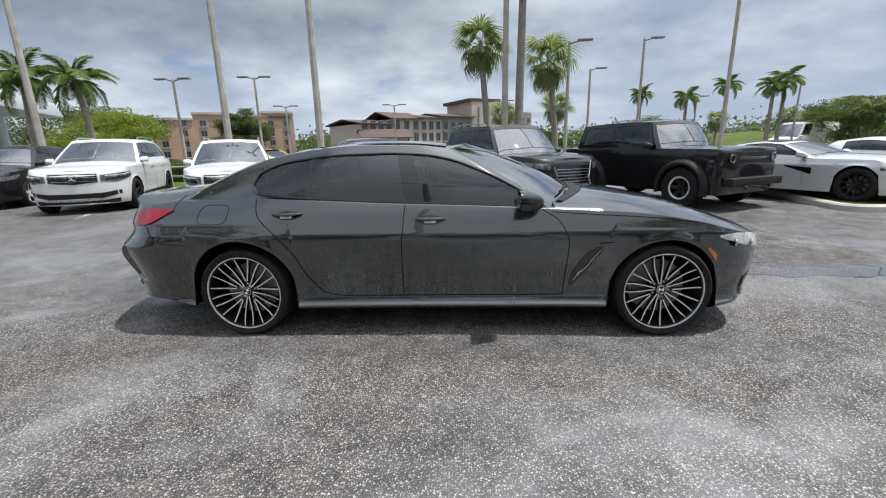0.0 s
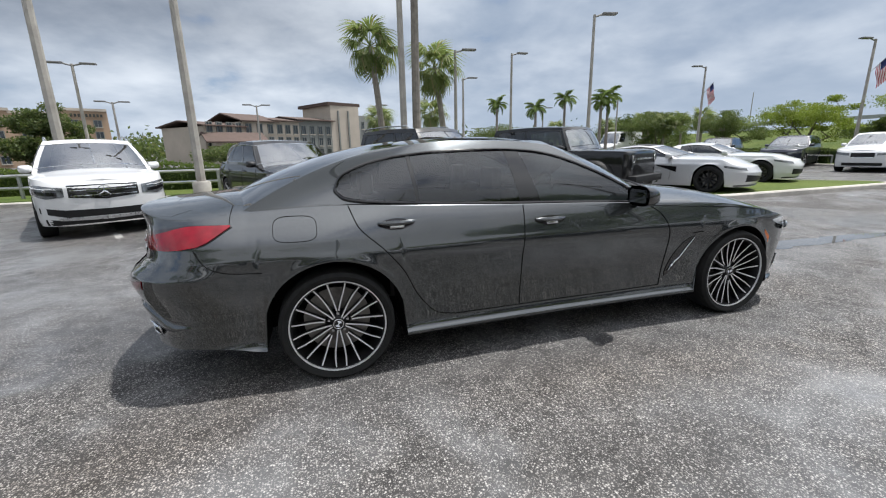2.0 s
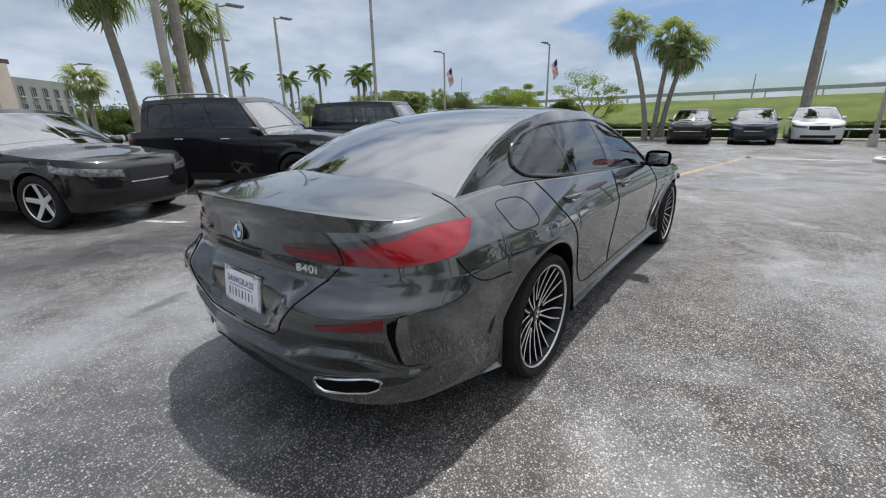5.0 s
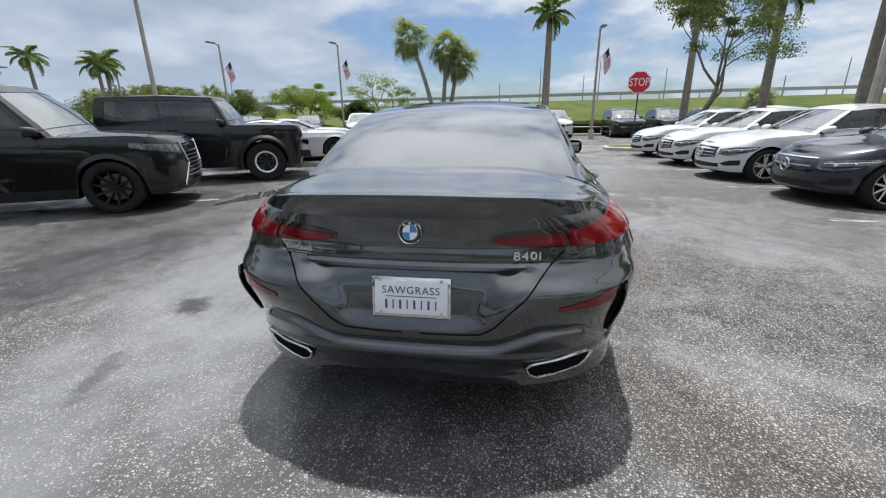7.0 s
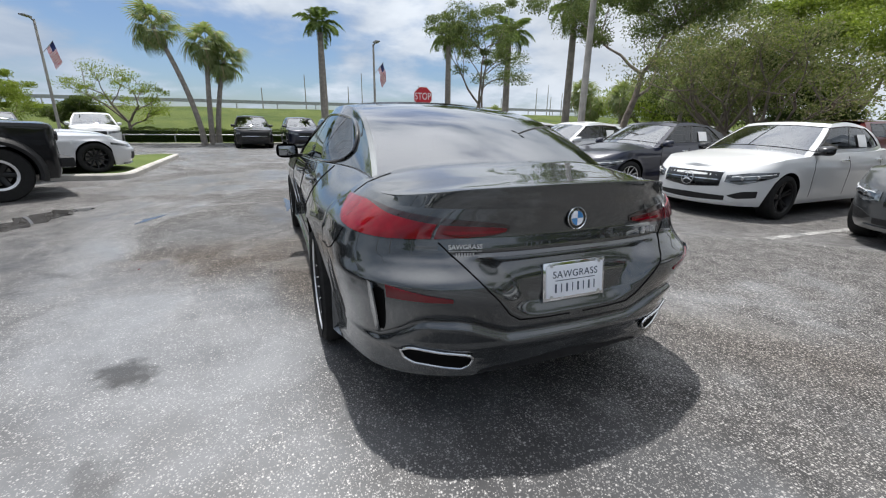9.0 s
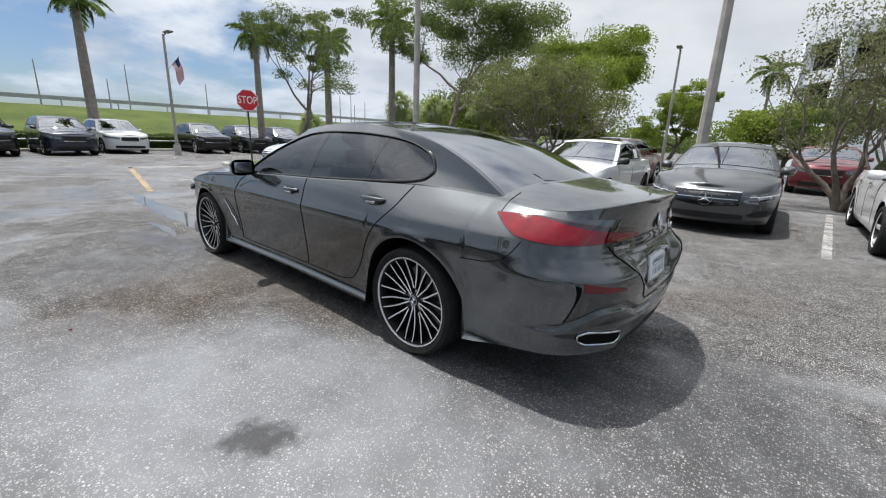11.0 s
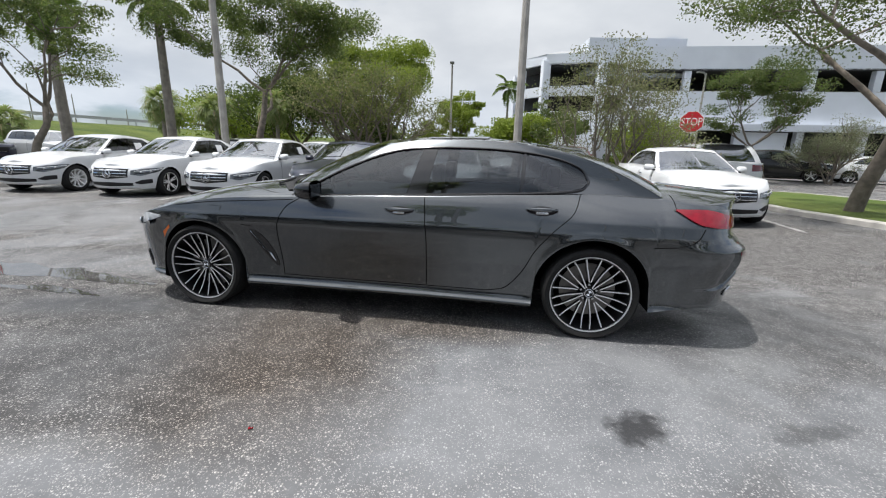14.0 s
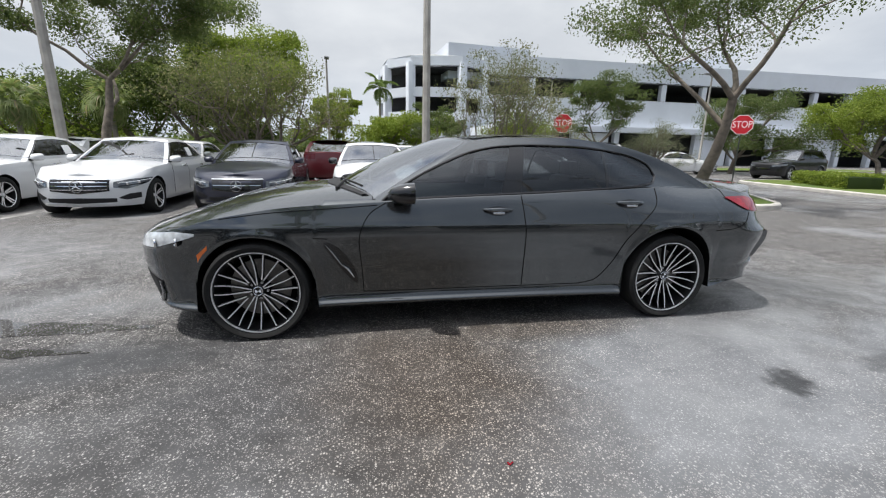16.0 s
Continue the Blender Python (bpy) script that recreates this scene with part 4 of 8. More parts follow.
MAIN = dict(
    name="main", paint="grey_paint", fine=True, wb=3.023, arch_r=0.374, arch_rear=0.398, arch_h=0.985, tyre_r=0.334, tyre_w=0.25, rim_r=0.274, lip_w=0.007, track=0.825, clear=0.14,
    spokes="multi", nose_x=2.40, tail_x=-2.66, corner_f=1.75, corner_r=-1.95, round_f=2.6, round_r=2.8, crown=3.4, cowl=0.74, deck=-1.965, lip=0.008,
    width=((-1.95, 0.925), (-1.5, 0.958), (-0.9, 0.935), (0.0, 0.918), (0.8, 0.922), (1.5, 0.945), (1.75, 0.925)),
    inset=((0.12, 0.15), (0.17, 0.085), (0.198, 0.034), (0.214, 0.010), (0.226, 0.009), (0.246, 0.030), (0.29, 0.041), (0.40, 0.036), (0.52, 0.022), (0.64, 0.008), (0.72, 0.0), (0.755, 0.001), (0.79, 0.012), (0.85, 0.032), (0.92, 0.060), (1.02, 0.122)),
    nose=((0.12, 2.24), (0.18, 2.28), (0.25, 2.32), (0.34, 2.36), (0.45, 2.39), (0.58, 2.40), (0.66, 2.37), (0.74, 2.30), (0.82, 2.22)),
    tail=((0.24, -2.46), (0.30, -2.53), (0.36, -2.585), (0.43, -2.625), (0.52, -2.645), (0.60, -2.655), (0.68, -2.645), (0.735, -2.612), (0.765, -2.585), (0.80, -2.578), (0.84, -2.572), (0.90, -2.576), (0.95, -2.584), (0.985, -2.592), (1.03, -2.600)),
    top=((2.43, 0.645), (2.25, 0.690), (2.0, 0.755), (1.7, 0.822), (1.3, 0.884), (0.75, 0.915), (0.3, 0.938), (-0.4, 0.965), (-1.0, 0.995), (-1.5, 1.010), (-2.0, 0.988), (-2.35, 0.966), (-2.63, 0.970)),
    mid=((2.43, 0.665), (2.2, 0.748), (2.0, 0.815), (1.7, 0.902), (1.35, 0.965), (1.0, 0.994), (0.5, 1.0), (-1.0, 1.04), (-2.0, 1.072), (-2.3, 1.050), (-2.5, 1.034), (-2.63, 1.026)),
    sill=((2.45, 0.15), (1.95, 0.165), (1.1, 0.185), (0.0, 0.182), (-1.1, 0.19), (-1.9, 0.225), (-2.3, 0.258), (-2.7, 0.258)),
    tuck=rear_tuck,
    belt_in=((-2.1, 0.035), (-1.9, 0.028), (-1.5, 0.02), (-1.3, 0.018), (0.9, 0.018)),
    detail=rear_detail,
    cabin=dict(wb=(1.02, 0, 0.986), a_foot=0.70, wt=(0.14, 0, 1.372), at=(0.02, 0.585, 1.332), rb=(-2.10, 0, 1.060), c_foot=-1.98, rt=(-1.00, 0, 1.380), ct=(-1.12, 0.575, 1.330), rear_power=2.0,
               rail_y=((0.1, 0.58), (-0.5, 0.605), (-1.0, 0.59), (-1.5, 0.555)), rail_z=((0.1, 1.325), (0.02, 1.332), (-0.3, 1.362), (-0.7, 1.368), (-1.0, 1.345), (-1.12, 1.330)),
               slide=((0, 0), (0.05, 0.03), (0.36, 0.33), (0.634, 0.66), (0.80, 0.84), (1, 1)), roof_crown=0.028, bulge=(0.030, 0.035, 0.050),
               cuts=((1.0, "p"),), ease=(0.66, 2.6), rear_top=0.985, seat_x=(-0.02, -0.95), seat_top=0.98, trim_r=0.0105,
               outline=(((0.68, 0.912), (0.45, 0.934), (0.0, 0.955), (-0.4, 0.972), (-1.0, 1.004), (-1.30, 1.024), (-1.42, 1.045), (-1.462, 1.085)),
                        ((0.68, 0.925), (0.60, 0.985), (0.45, 1.075), (0.25, 1.172), (0.0, 1.262), (-0.2, 1.296), (-0.45, 1.308), (-0.75, 1.304), (-1.0, 1.286), (-1.2, 1.256), (-1.36, 1.205), (-1.43, 1.16), (-1.462, 1.10)), (0.68, -1.462)),
               panes=((0.68, -0.205, 0.0, -0.10, "side_window", ""), (-0.205, -0.335, -0.10, -0.06, "pillar_cover", "black_gloss"), (-0.335, -0.985, -0.06, -0.02, "side_window", ""), (-0.985, -1.010, -0.02, -0.02, "window_divider", "black_gloss"), (-1.010, -1.462, -0.02, 0.0, "side_window", ""))))

main_car = empty("sedan", Matrix.Identity(4), "dark grey metallic four-door fastback sedan standing on asphalt", "car")
sh = build_car(MAIN, main_car)


def lens(name, mat, qs, lo, hi, off=0.006, rows=6, parent=main_car, label="", shell=None):
    made = []
    for sg in (1, -1):
        so = Soup()
        (shell or sh).patch(so, qs, lo, hi, sg, off, rows)
        made.append(so.ob(name, mat, parent, label, auto=50))
    return made


def tail_lights():
    """Wrap-round lamp in two parts, split by the lid's gap: smoked strip above, red below."""
    q_in, q_seam = sh.q_rear(0.300, 0.86), sh.q_rear(0.572, 0.86)
    q_tip, q_flank, q_cor = sh.q_rear_x(-2.02, 0.93), sh.q_rear_x(-2.20, 0.9), sh.q_rear(0.70, 0.9)
    qs = np.linspace(q_tip, q_in, 80)
    knots = np.array([q_tip, q_flank, q_cor, q_seam, q_seam + (q_in - q_seam) * 0.75, q_in])
    lo = curve(*zip(knots, (0.930, 0.838, 0.818, 0.822, 0.832, 0.847)))(qs)
    hi = curve(*zip(knots, (0.938, 0.944, 0.920, 0.902, 0.884, 0.868)))(qs)
    cut = curve(*zip(knots, (0.936, 0.938, 0.900, 0.878, 0.867, 0.860)))(qs)
    a = qs <= q_seam
    outer, inner = np.append(qs[a], q_seam - 0.0012), np.append(q_seam + 0.0012, qs[~a])
    for nm, sel in (("tail_light", outer), ("lid_light", inner)):
        l_, h_, c_ = np.interp(sel, qs, lo), np.interp(sel, qs, hi), np.interp(sel, qs, cut)
        lights = lens(nm, M["dark_lens"], sel, l_, h_, 0.004, 12)
        for sg, thing in zip((1, -1), lights):
            so = Soup()
            sh.patch(so, sel[1:-1], (l_ + 0.004)[1:-1], c_[1:-1], sg, 0.0085, 10)
            so.ob("light_bar", M["red_bright"] if nm == "tail_light" else M["red_lens"], thing, "bright red lamp lens")
            so = Soup()
            m_ = l_ + (c_ - l_) * 0.5
            sh.patch(so, sel[3:-2], (m_ - (c_ - l_) * 0.13)[3:-2], (m_ + (c_ - l_) * 0.13)[3:-2], sg, 0.0115, 4)
            if nm == "lid_light":
                so.ob("light_guide", M["red_bright"], thing, "thin red light guide")


tail_lights()
# lid lip, a thin blade along the rear edge
def deck_z(x, y):
    """The top panel's height over the plan, before the windscreen and behind the rear pane."""
    t_, m_ = float(sh.top(x)), float(sh.mid(x))
    q = sh.q_rear_x(x, t_) if x < sh.xr else (sh.q_front_x(x, t_) if x > sh.xf else sh.q_side(x))
    e = max(float(sh.at(q, t_)[1]), 1e-3)
    return t_ + (m_ - t_) * (1 - min(1.0, abs(y) / e) ** sh.crown)


lip_half = 0.985 * float(sh.half(sh.xr, 0.985))
blade = []
for y in np.linspace(-lip_half, lip_half, 81):
    e = abs(y) / lip_half
    k = 1 - e ** 6
    xs_ = [float(sh.at(sh.q_rear(abs(y), z), z)[0]) for z in (0.970, 0.945, 0.920)]
    x = xs_[0] - 0.004 - 0.014 * k
    zl = (1.030 - 0.060 * y * y - 0.10 * max(0.0, abs(y) - 0.45) ** 1.5) * k + (1 - k) * (float(sh.top(x)) + 0.002)
    blade.append([(x + 0.20, y, deck_z(x + 0.20, y) + 0.001), (x + 0.13, y, deck_z(x + 0.13, y) * 0.7 + zl * 0.3 + 0.002), (x + 0.06, y, deck_z(x + 0.06, y) * 0.25 + zl * 0.75 + 0.002), (x + 0.01, y, zl), (x, y, zl - 0.002), (x - 0.001, y, zl - 0.007), (xs_[1] - 0.003, y, 0.945), (xs_[2] + 0.006, y, 0.920)])
Soup().grid(np.array(blade)).ob("lid_spoiler", M["grey_paint"], main_car, auto=40)
# number plate with dealer insert
plate = new("number_plate")
plate.parent = main_car
plate.matrix_basis = Matrix.Translation((-2.604, 0.0, 0.630)) @ Matrix.Rotation(radians(7), 4, "Y")
Soup().box((0, 0, 0), (0.012, 0.312, 0.162), bevel=0.004).ob("plate_frame", M["chrome"], plate, "chrome plate frame")
Soup().box((-0.008, 0, 0), (0.006, 0.286, 0.134), bevel=0.002).ob("plate_insert", M["plate_white"], plate, "white dealer insert plate")


def words(text, size, m, mat, parent, name="lettering", depth=0.0006, spacing=1.0):
    cu = bpy.data.curves.new(name, "FONT")
    cu.body, cu.size, cu.extrude, cu.align_x, cu.align_y, cu.space_character = text, size, depth, "CENTER", "CENTER", spacing
    tmp = bpy.data.objects.new(name, cu)
    scene.collection.objects.link(tmp)
    me = bpy.data.meshes.new_from_object(tmp)
    bpy.data.objects.remove(tmp)
    me.materials.clear()
    me.materials.append(mat)
    ob = new(name, me)
    if parent is not None:
        ob.parent = parent
    ob.matrix_basis = m
    return ob


def on_tail(y, z):
    """A frame lying on the tail at y and z, facing out."""
    sg = 1 if y > 0 else -1
    q = sh.q_rear(abs(y), z)
    p, n = sh.at(q, z, sg, 0.005), sh.at(q, z, sg, 0.01) - sh.at(q, z, sg)
    return Matrix.Translation(tuple(p)) @ Matrix.Rotation(-math.atan2(n[1], -n[0]), 4, "Z")


FACE_REAR = Matrix.Rotation(radians(-90), 4, "Z") @ Matrix.Rotation(radians(90), 4, "X")  # reads from behind
words("SAWGRASS", 0.042, Matrix.Translation((-0.0118, 0, 0.028)) @ FACE_REAR, M["ink"], plate, spacing=1.1)
Soup().box((-0.0116, 0, 0.004), (0.001, 0.20, 0.003)).ob("rule", M["ink"], plate)
for k in range(8):
    Soup().box((-0.0116, 0.098 - k * 0.028, -0.028), (0.001, 0.005 if k % 2 else 0.009, 0.036)).ob("bar", M["ink"], plate)
for yy in (-0.12, 0.12):
    for zz in (-0.062, 0.068):
        Soup().tube([(-0.006, yy, zz), (-0.0135, yy, zz)], 0.007, 10).ob("screw", M["satin_metal"], plate)
words("840i", 0.044, on_tail(-0.435, 0.795) @ FACE_REAR @ Matrix.Diagonal((1.28, 1.0, 1.0, 1.0)), M["badge_chrome"], main_car, "model_badge", 0.004, 1.12)
# small dealer sticker on the other side: short bars
sticker = new("dealer_sticker")
sticker.parent = main_car
sticker.matrix_basis = on_tail(0.475, 0.795)
words("SAWGRASS", 0.026, FACE_REAR, M["badge_chrome"], sticker, "letters", 0.0008)
Soup().box((-0.001, 0, -0.016), (0.001, 0.13, 0.003)).ob("rule", M["satin_metal"], sticker)
for k in range(7):
    Soup().box((-0.001, 0.035 - k * 0.011, -0.030), (0.001, 0.006, 0.014)).ob("bar", M["satin_metal"], sticker)


def roundel(parent, m, r):
    e = new("emblem")
    e.parent = parent
    e.matrix_basis = m
    Soup().lathe([(0, 0.004), (r * 0.62, 0.004), (r * 0.66, 0.003), (r * 0.92, 0.003), (r, 0.0), (r, -0.004)], 40).ob("disc", M["black_gloss"], e)
    for rr in (0.66, 0.97):
        Soup().lathe([(r * rr - 0.002, 0.004), (r * rr, 0.0062), (r * rr + 0.002, 0.004)], 40).ob("ring", M["chrome"], e)
    for k in range(4):
        so = Soup()
        a0 = k * math.pi / 2
        so.v = [(0, 0.0055, 0)] + [(r * 0.62 * math.cos(a0 + j * math.pi / 16), 0.0055, r * 0.62 * math.sin(a0 + j * math.pi / 16)) for j in range(9)]
        so.f = [(0, j + 1, j + 2) for j in range(8)]
        so.ob("quarter", M["emblem_blue"] if k % 2 else M["plate_white"], e, smooth=False)
    for k in range(3):
        a = radians(90 + (k - 1) * 38)
        Soup().box((r * 0.79 * math.cos(a), 0.0045, r * 0.79 * math.sin(a)), (0.008, 0.002, 0.008)).ob("mark", M["chrome"], e)
    return e


roundel(main_car, Matrix.Translation((-2.582, 0, 0.884)) @ Matrix.Rotation(radians(6), 4, "Y") @ Matrix.Rotation(radians(90), 4, "Z"), 0.045)
# reflectors, exhaust ends, corner slots, valance
lens("reflector", M["red_lens"], np.linspace(sh.q_rear(0.55, 0.66), sh.q_rear(0.765, 0.66), 12), np.linspace(0.612, 0.620, 12), np.linspace(0.626, 0.668, 12), 0.005, 3)
# flat black patches paint the shade of corner slots that are not cut
lens("slot_shade", M["liner"], np.linspace(sh.q_rear(0.792, 0.55), sh.q_rear(0.762, 0.55), 9), np.array([0.52, 0.47, 0.45, 0.445, 0.455, 0.47, 0.50, 0.54, 0.60]), np.array([0.63, 0.645, 0.65, 0.655, 0.655, 0.655, 0.65, 0.648, 0.645]), 0.003, 5)
for sg in (1, -1):
    fin = Soup()
    rows_f = []
    for z in np.linspace(0.44, 0.672, 13):
        k = math.sin(math.pi * min(1.0, (z - 0.44) / 0.232 * 0.75 + 0.1)) ** 0.6
        p = sh.at(sh.q_rear(0.800, 0.55), z, sg)
        rows_f.append([(p[0] + 0.030, p[1] + sg * 0.012, z), (p[0] - 0.040 * k, p[1] + sg * 0.004, z), (p[0] - 0.043 * k, p[1] - sg * 0.001, z), (p[0] - 0.038 * k, p[1] - sg * 0.006, z), (p[0] + 0.010, p[1] - sg * 0.006, z)])
    fin.grid(np.array(rows_f)).ob("corner_fin", M["grey_paint"], main_car, auto=50)
# gap between the lid and the bumper
for sg in (1, -1):
    rim_pts = [(0.572, 0.812), (0.52, 0.757), (0.44, 0.675), (0.37, 0.600), (0.32, 0.535), (0.27, 0.503), (0.14, 0.497), (0.001, 0.496)]
    run = [Vector(rim_pts[i]).lerp(Vector(rim_pts[i + 1]), t) for i in range(len(rim_pts) - 1) for t in (0, 0.25, 0.5, 0.75)]
    Soup().tube([tuple(sh.at(sh.q_rear(v[0], v[1]), v[1], sg, 0.0008)) for v in run], 0.0032, 5).ob("lid_gap", M["liner"], main_car)
for sg in (1, -1):
    ex = new("exhaust_trim")
    ex.parent = main_car
    outline = ((0.450, 0.340), (0.468, 0.360), (0.58, 0.378), (0.685, 0.394), (0.716, 0.374), (0.700, 0.336), (0.665, 0.316), (0.56, 0.303), (0.495, 0.296), (0.462, 0.312))
    pts = [(float(sh.at(sh.q_rear(y, z), z)[0]) - 0.010, y * sg, z) for y, z in outline]
    loop = []
    for i in range(len(pts)):
        a, b = Vector(pts[i]), Vector(pts[(i + 1) % len(pts)])
        loop += [a.lerp(b, t) for t in (0.12, 0.5, 0.88)]
    Soup().tube(loop + [loop[0]], 0.0065, 8, cap=False).ob("trim_ring", M["chrome"], ex, "polished chrome exhaust ring")
    c = sum(loop, Vector()) / len(loop)
    oy, oz = sum(p[0] for p in outline) / len(outline), sum(p[1] for p in outline) / len(outline)
    # no opening here: a black cap on the skin paints the pipe's dark inside
    hole = Soup()
    hole.grid(np.array([[tuple(sh.at(sh.q_rear(oy + (abs(p.y) - oy) * k, oz + (p.z - oz) * k), oz + (p.z - oz) * k, sg) - np.array([0.006, 0, 0])) for p in loop] for k in (1.0, 0.75, 0.5, 0.25, 0.02)]), close_v=True)
    hole.ob("mouth_shade", M["liner"], ex)
qv = np.linspace(1.0, sh.q_rear(0.42, 0.3), 10)
lens("valance", M["black_plastic"], qv, 0.264, np.linspace(0.312, 0.272, 10), 0.002, 4)
# flank: vents, handles, mirrors, flap, gaps
seams(main_car, sh, [((-0.30, 0.955), (-0.315, 0.80), (-0.33, 0.60), (-0.33, 0.30)),
                     ((0.66, 0.912), (0.78, 0.83), (0.845, 0.66), (0.83, 0.45), (0.822, 0.30)),
                     ((-1.40, 1.005), (-1.36, 0.90), (-1.22, 0.76), (-1.11, 0.62), (-1.03, 0.46), (-0.90, 0.32), (-0.78, 0.295)),
                     ((-0.78, 0.295), (-0.2, 0.292), (0.4, 0.292), (0.825, 0.296)),
                     ((0.72, 0.895), (1.0, 0.876), (1.4, 0.852), (1.70, 0.815)),
                                          ((1.05, 0.68), (1.10, 0.685), (1.12, 0.686), (1.14, 0.687))])
for sg in (1, -1):
    flap_pts = [sh.at(sh.q_side(-1.70 + 0.115 * math.copysign(abs(math.cos(a)) ** 0.55, math.cos(a))), 0.905 + 0.062 * math.copysign(abs(math.sin(a)) ** 0.55, math.sin(a)), sg, 0.0008) for a in np.linspace(0, 2 * math.pi, 41)]
    if sg < 0:
        Soup().tube([tuple(p) for p in flap_pts], 0.0018, 5, cap=False).ob("fuel_flap_gap", M["liner"], main_car)
    # lid gap from the lamp to the glass
    Soup().tube([tuple(sh.at(sh.q_rear_x(-2.035, z), z, sg, 0.0004)) for z in (0.942, 0.955, 0.97, 0.983)] + [(-2.035, sg * lip_half * k, deck_z(-2.035, lip_half * k) + 0.0005) for k in (0.98, 0.93, 0.86)], 0.0022, 5).ob("lid_gap", M["liner"], main_car)
    run = curve((0, -1.885), (0.4, -2.02), (0.65, -2.12), (0.82, -2.17), (1, -2.205)), curve((0, 0.690), (0.4, 0.700), (0.65, 0.728), (0.82, 0.768), (1, 0.826))
    Soup().tube([tuple(sh.at(sh.q_rear_x(float(run[0](t)), float(run[1](t))) if run[0](t) < sh.xr else sh.q_side(float(run[0](t))), float(run[1](t)), sg, 0.0006)) for t in np.linspace(0, 1, 24)], 0.0028, 5).ob("bumper_gap", M["liner"], main_car)
    # recess cups behind the handles
    for x, z in ((-0.12, 0.853), (-1.14, 0.90)):
        cup = Soup()
        qs = np.linspace(sh.q_side(x + 0.105), sh.q_side(x - 0.105), 15)
        sh.patch(cup, qs, z - 0.034 * np.sin(np.linspace(0.25, math.pi - 0.25, 15)), z + 0.030 * np.sin(np.linspace(0.25, math.pi - 0.25, 15)), sg, 0.0015, 4, rim=False)
        cup.ob("handle_cup", M["black_gloss"], main_car)
        h = Soup()
        p = sh.at(sh.q_side(x), z, sg)
        pts = [(x - 0.105 + 0.21 * t, p[1] + sg * (0.002 + 0.034 * math.sin(math.pi * t) ** 0.6), z + 0.010) for t in np.linspace(0, 1, 13)]
        h.tube(pts, [0.008 + 0.008 * math.sin(math.pi * t) for t in np.linspace(0, 1, 13)], 8)
        h.ob("door_handle", M["grey_paint"], main_car)
        Soup().box((x, p[1] + sg * 0.022, z - 0.014), (0.085, 0.016, 0.014), bevel=0.005).ob("handle_strip", M["chrome"], main_car)
    # side vent behind the front wheel
    vq = sh.q_side(np.array([0.86, 0.885, 0.93, 0.98, 1.03, 1.075]))
    v = Soup()
    sh.patch(v, vq[::-1], np.array([0.63, 0.56, 0.485, 0.42, 0.37, 0.362]), np.array([0.655, 0.648, 0.615, 0.56, 0.48, 0.40]), sg, 0.004, 4)
    vent = v.ob("fender_vent", M["black_gloss"], main_car)
    t_ = Soup()
    t_.tube([tuple(sh.at(sh.q_side(x), z, sg, 0.008)) for x, z in ((1.065, 0.645), (1.02, 0.585), (0.965, 0.50), (0.925, 0.47), (0.885, 0.405))], [0.002, 0.005, 0.004, 0.009, 0.003], 8)
    t_.ob("vent_blade", M["chrome"], vent)
    # rocker blade lit from above
    amb = Soup()
    sh.patch(amb, np.linspace(sh.q_front_x(1.785), sh.q_front_x(1.85), 5), np.linspace(0.590, 0.540, 5), np.linspace(0.650, 0.590, 5), sg, 0.005, 4)
    amb.ob("side_marker", M["amber_lens"], main_car)
    hl = Soup()
    qh = np.linspace(sh.q_front_x(1.85, 0.70), sh.q_front(0.52), 16)
    sh.patch(hl, qh, np.interp(np.arange(16), (0, 7, 15), (0.712, 0.628, 0.612)), np.interp(np.arange(16), (0, 4, 9, 15), (0.726, 0.738, 0.715, 0.668)), sg, 0.006, 5)
    head = hl.ob("headlight", M["head_clear"], main_car, "clear wrap-around headlight")
    for k in (3, 7):
        p = sh.at(qh[k], 0.685 - 0.004 * k, sg, 0.008)
        Soup().lathe([(0.0, 0.004), (0.020, 0.004), (0.026, 0.010), (0.031, 0.0)], 18).ob("projector", M["chrome"], head).matrix_basis = Matrix.Translation(tuple(p)) @ Matrix.Rotation(radians(-62 * sg if sg > 0 else 242), 4, "Z")
# intake beside the fog corner, splitter, cowl and wipers
for sg in (1, -1):
    so = Soup()
    sh.patch(so, np.linspace(sh.q_front(0.80, 0.4), sh.q_front(0.55, 0.4), 9), np.interp(np.arange(9), (0, 3, 8), (0.36, 0.25, 0.24)), np.interp(np.arange(9), (0, 5, 8), (0.40, 0.46, 0.43)), sg, 0.003, 4)
    so.ob("corner_intake", M["black_plastic"], main_car)
    so = Soup()
    so.tube([tuple(sh.at(sh.q_front(y, z), z, sg, 0.010)) for y, z in ((0.79, 0.40), (0.78, 0.32), (0.74, 0.245), (0.60, 0.225))], [0.004, 0.009, 0.009, 0.004], 8)
    so.ob("intake_blade", M["satin_metal"], main_car)
so = Soup()
rows_ = []
for y in np.linspace(-0.74, 0.74, 41):
    t_ = abs(y) / 0.85
    x0_ = 1.02 - 0.32 * t_ * t_
    rows_.append([(x0_ + d_, y, max(deck_z(x0_ + d_, y), 0.0) + h_) for d_, h_ in ((-0.01, 0.004), (0.02, 0.010), (0.07 * (1 - t_ ** 3) + 0.02, 0.007), (0.075 * (1 - t_ ** 3) + 0.022, -0.004))])
so.grid(np.array(rows_)).ob("cowl_panel", M["black_plastic"], main_car)
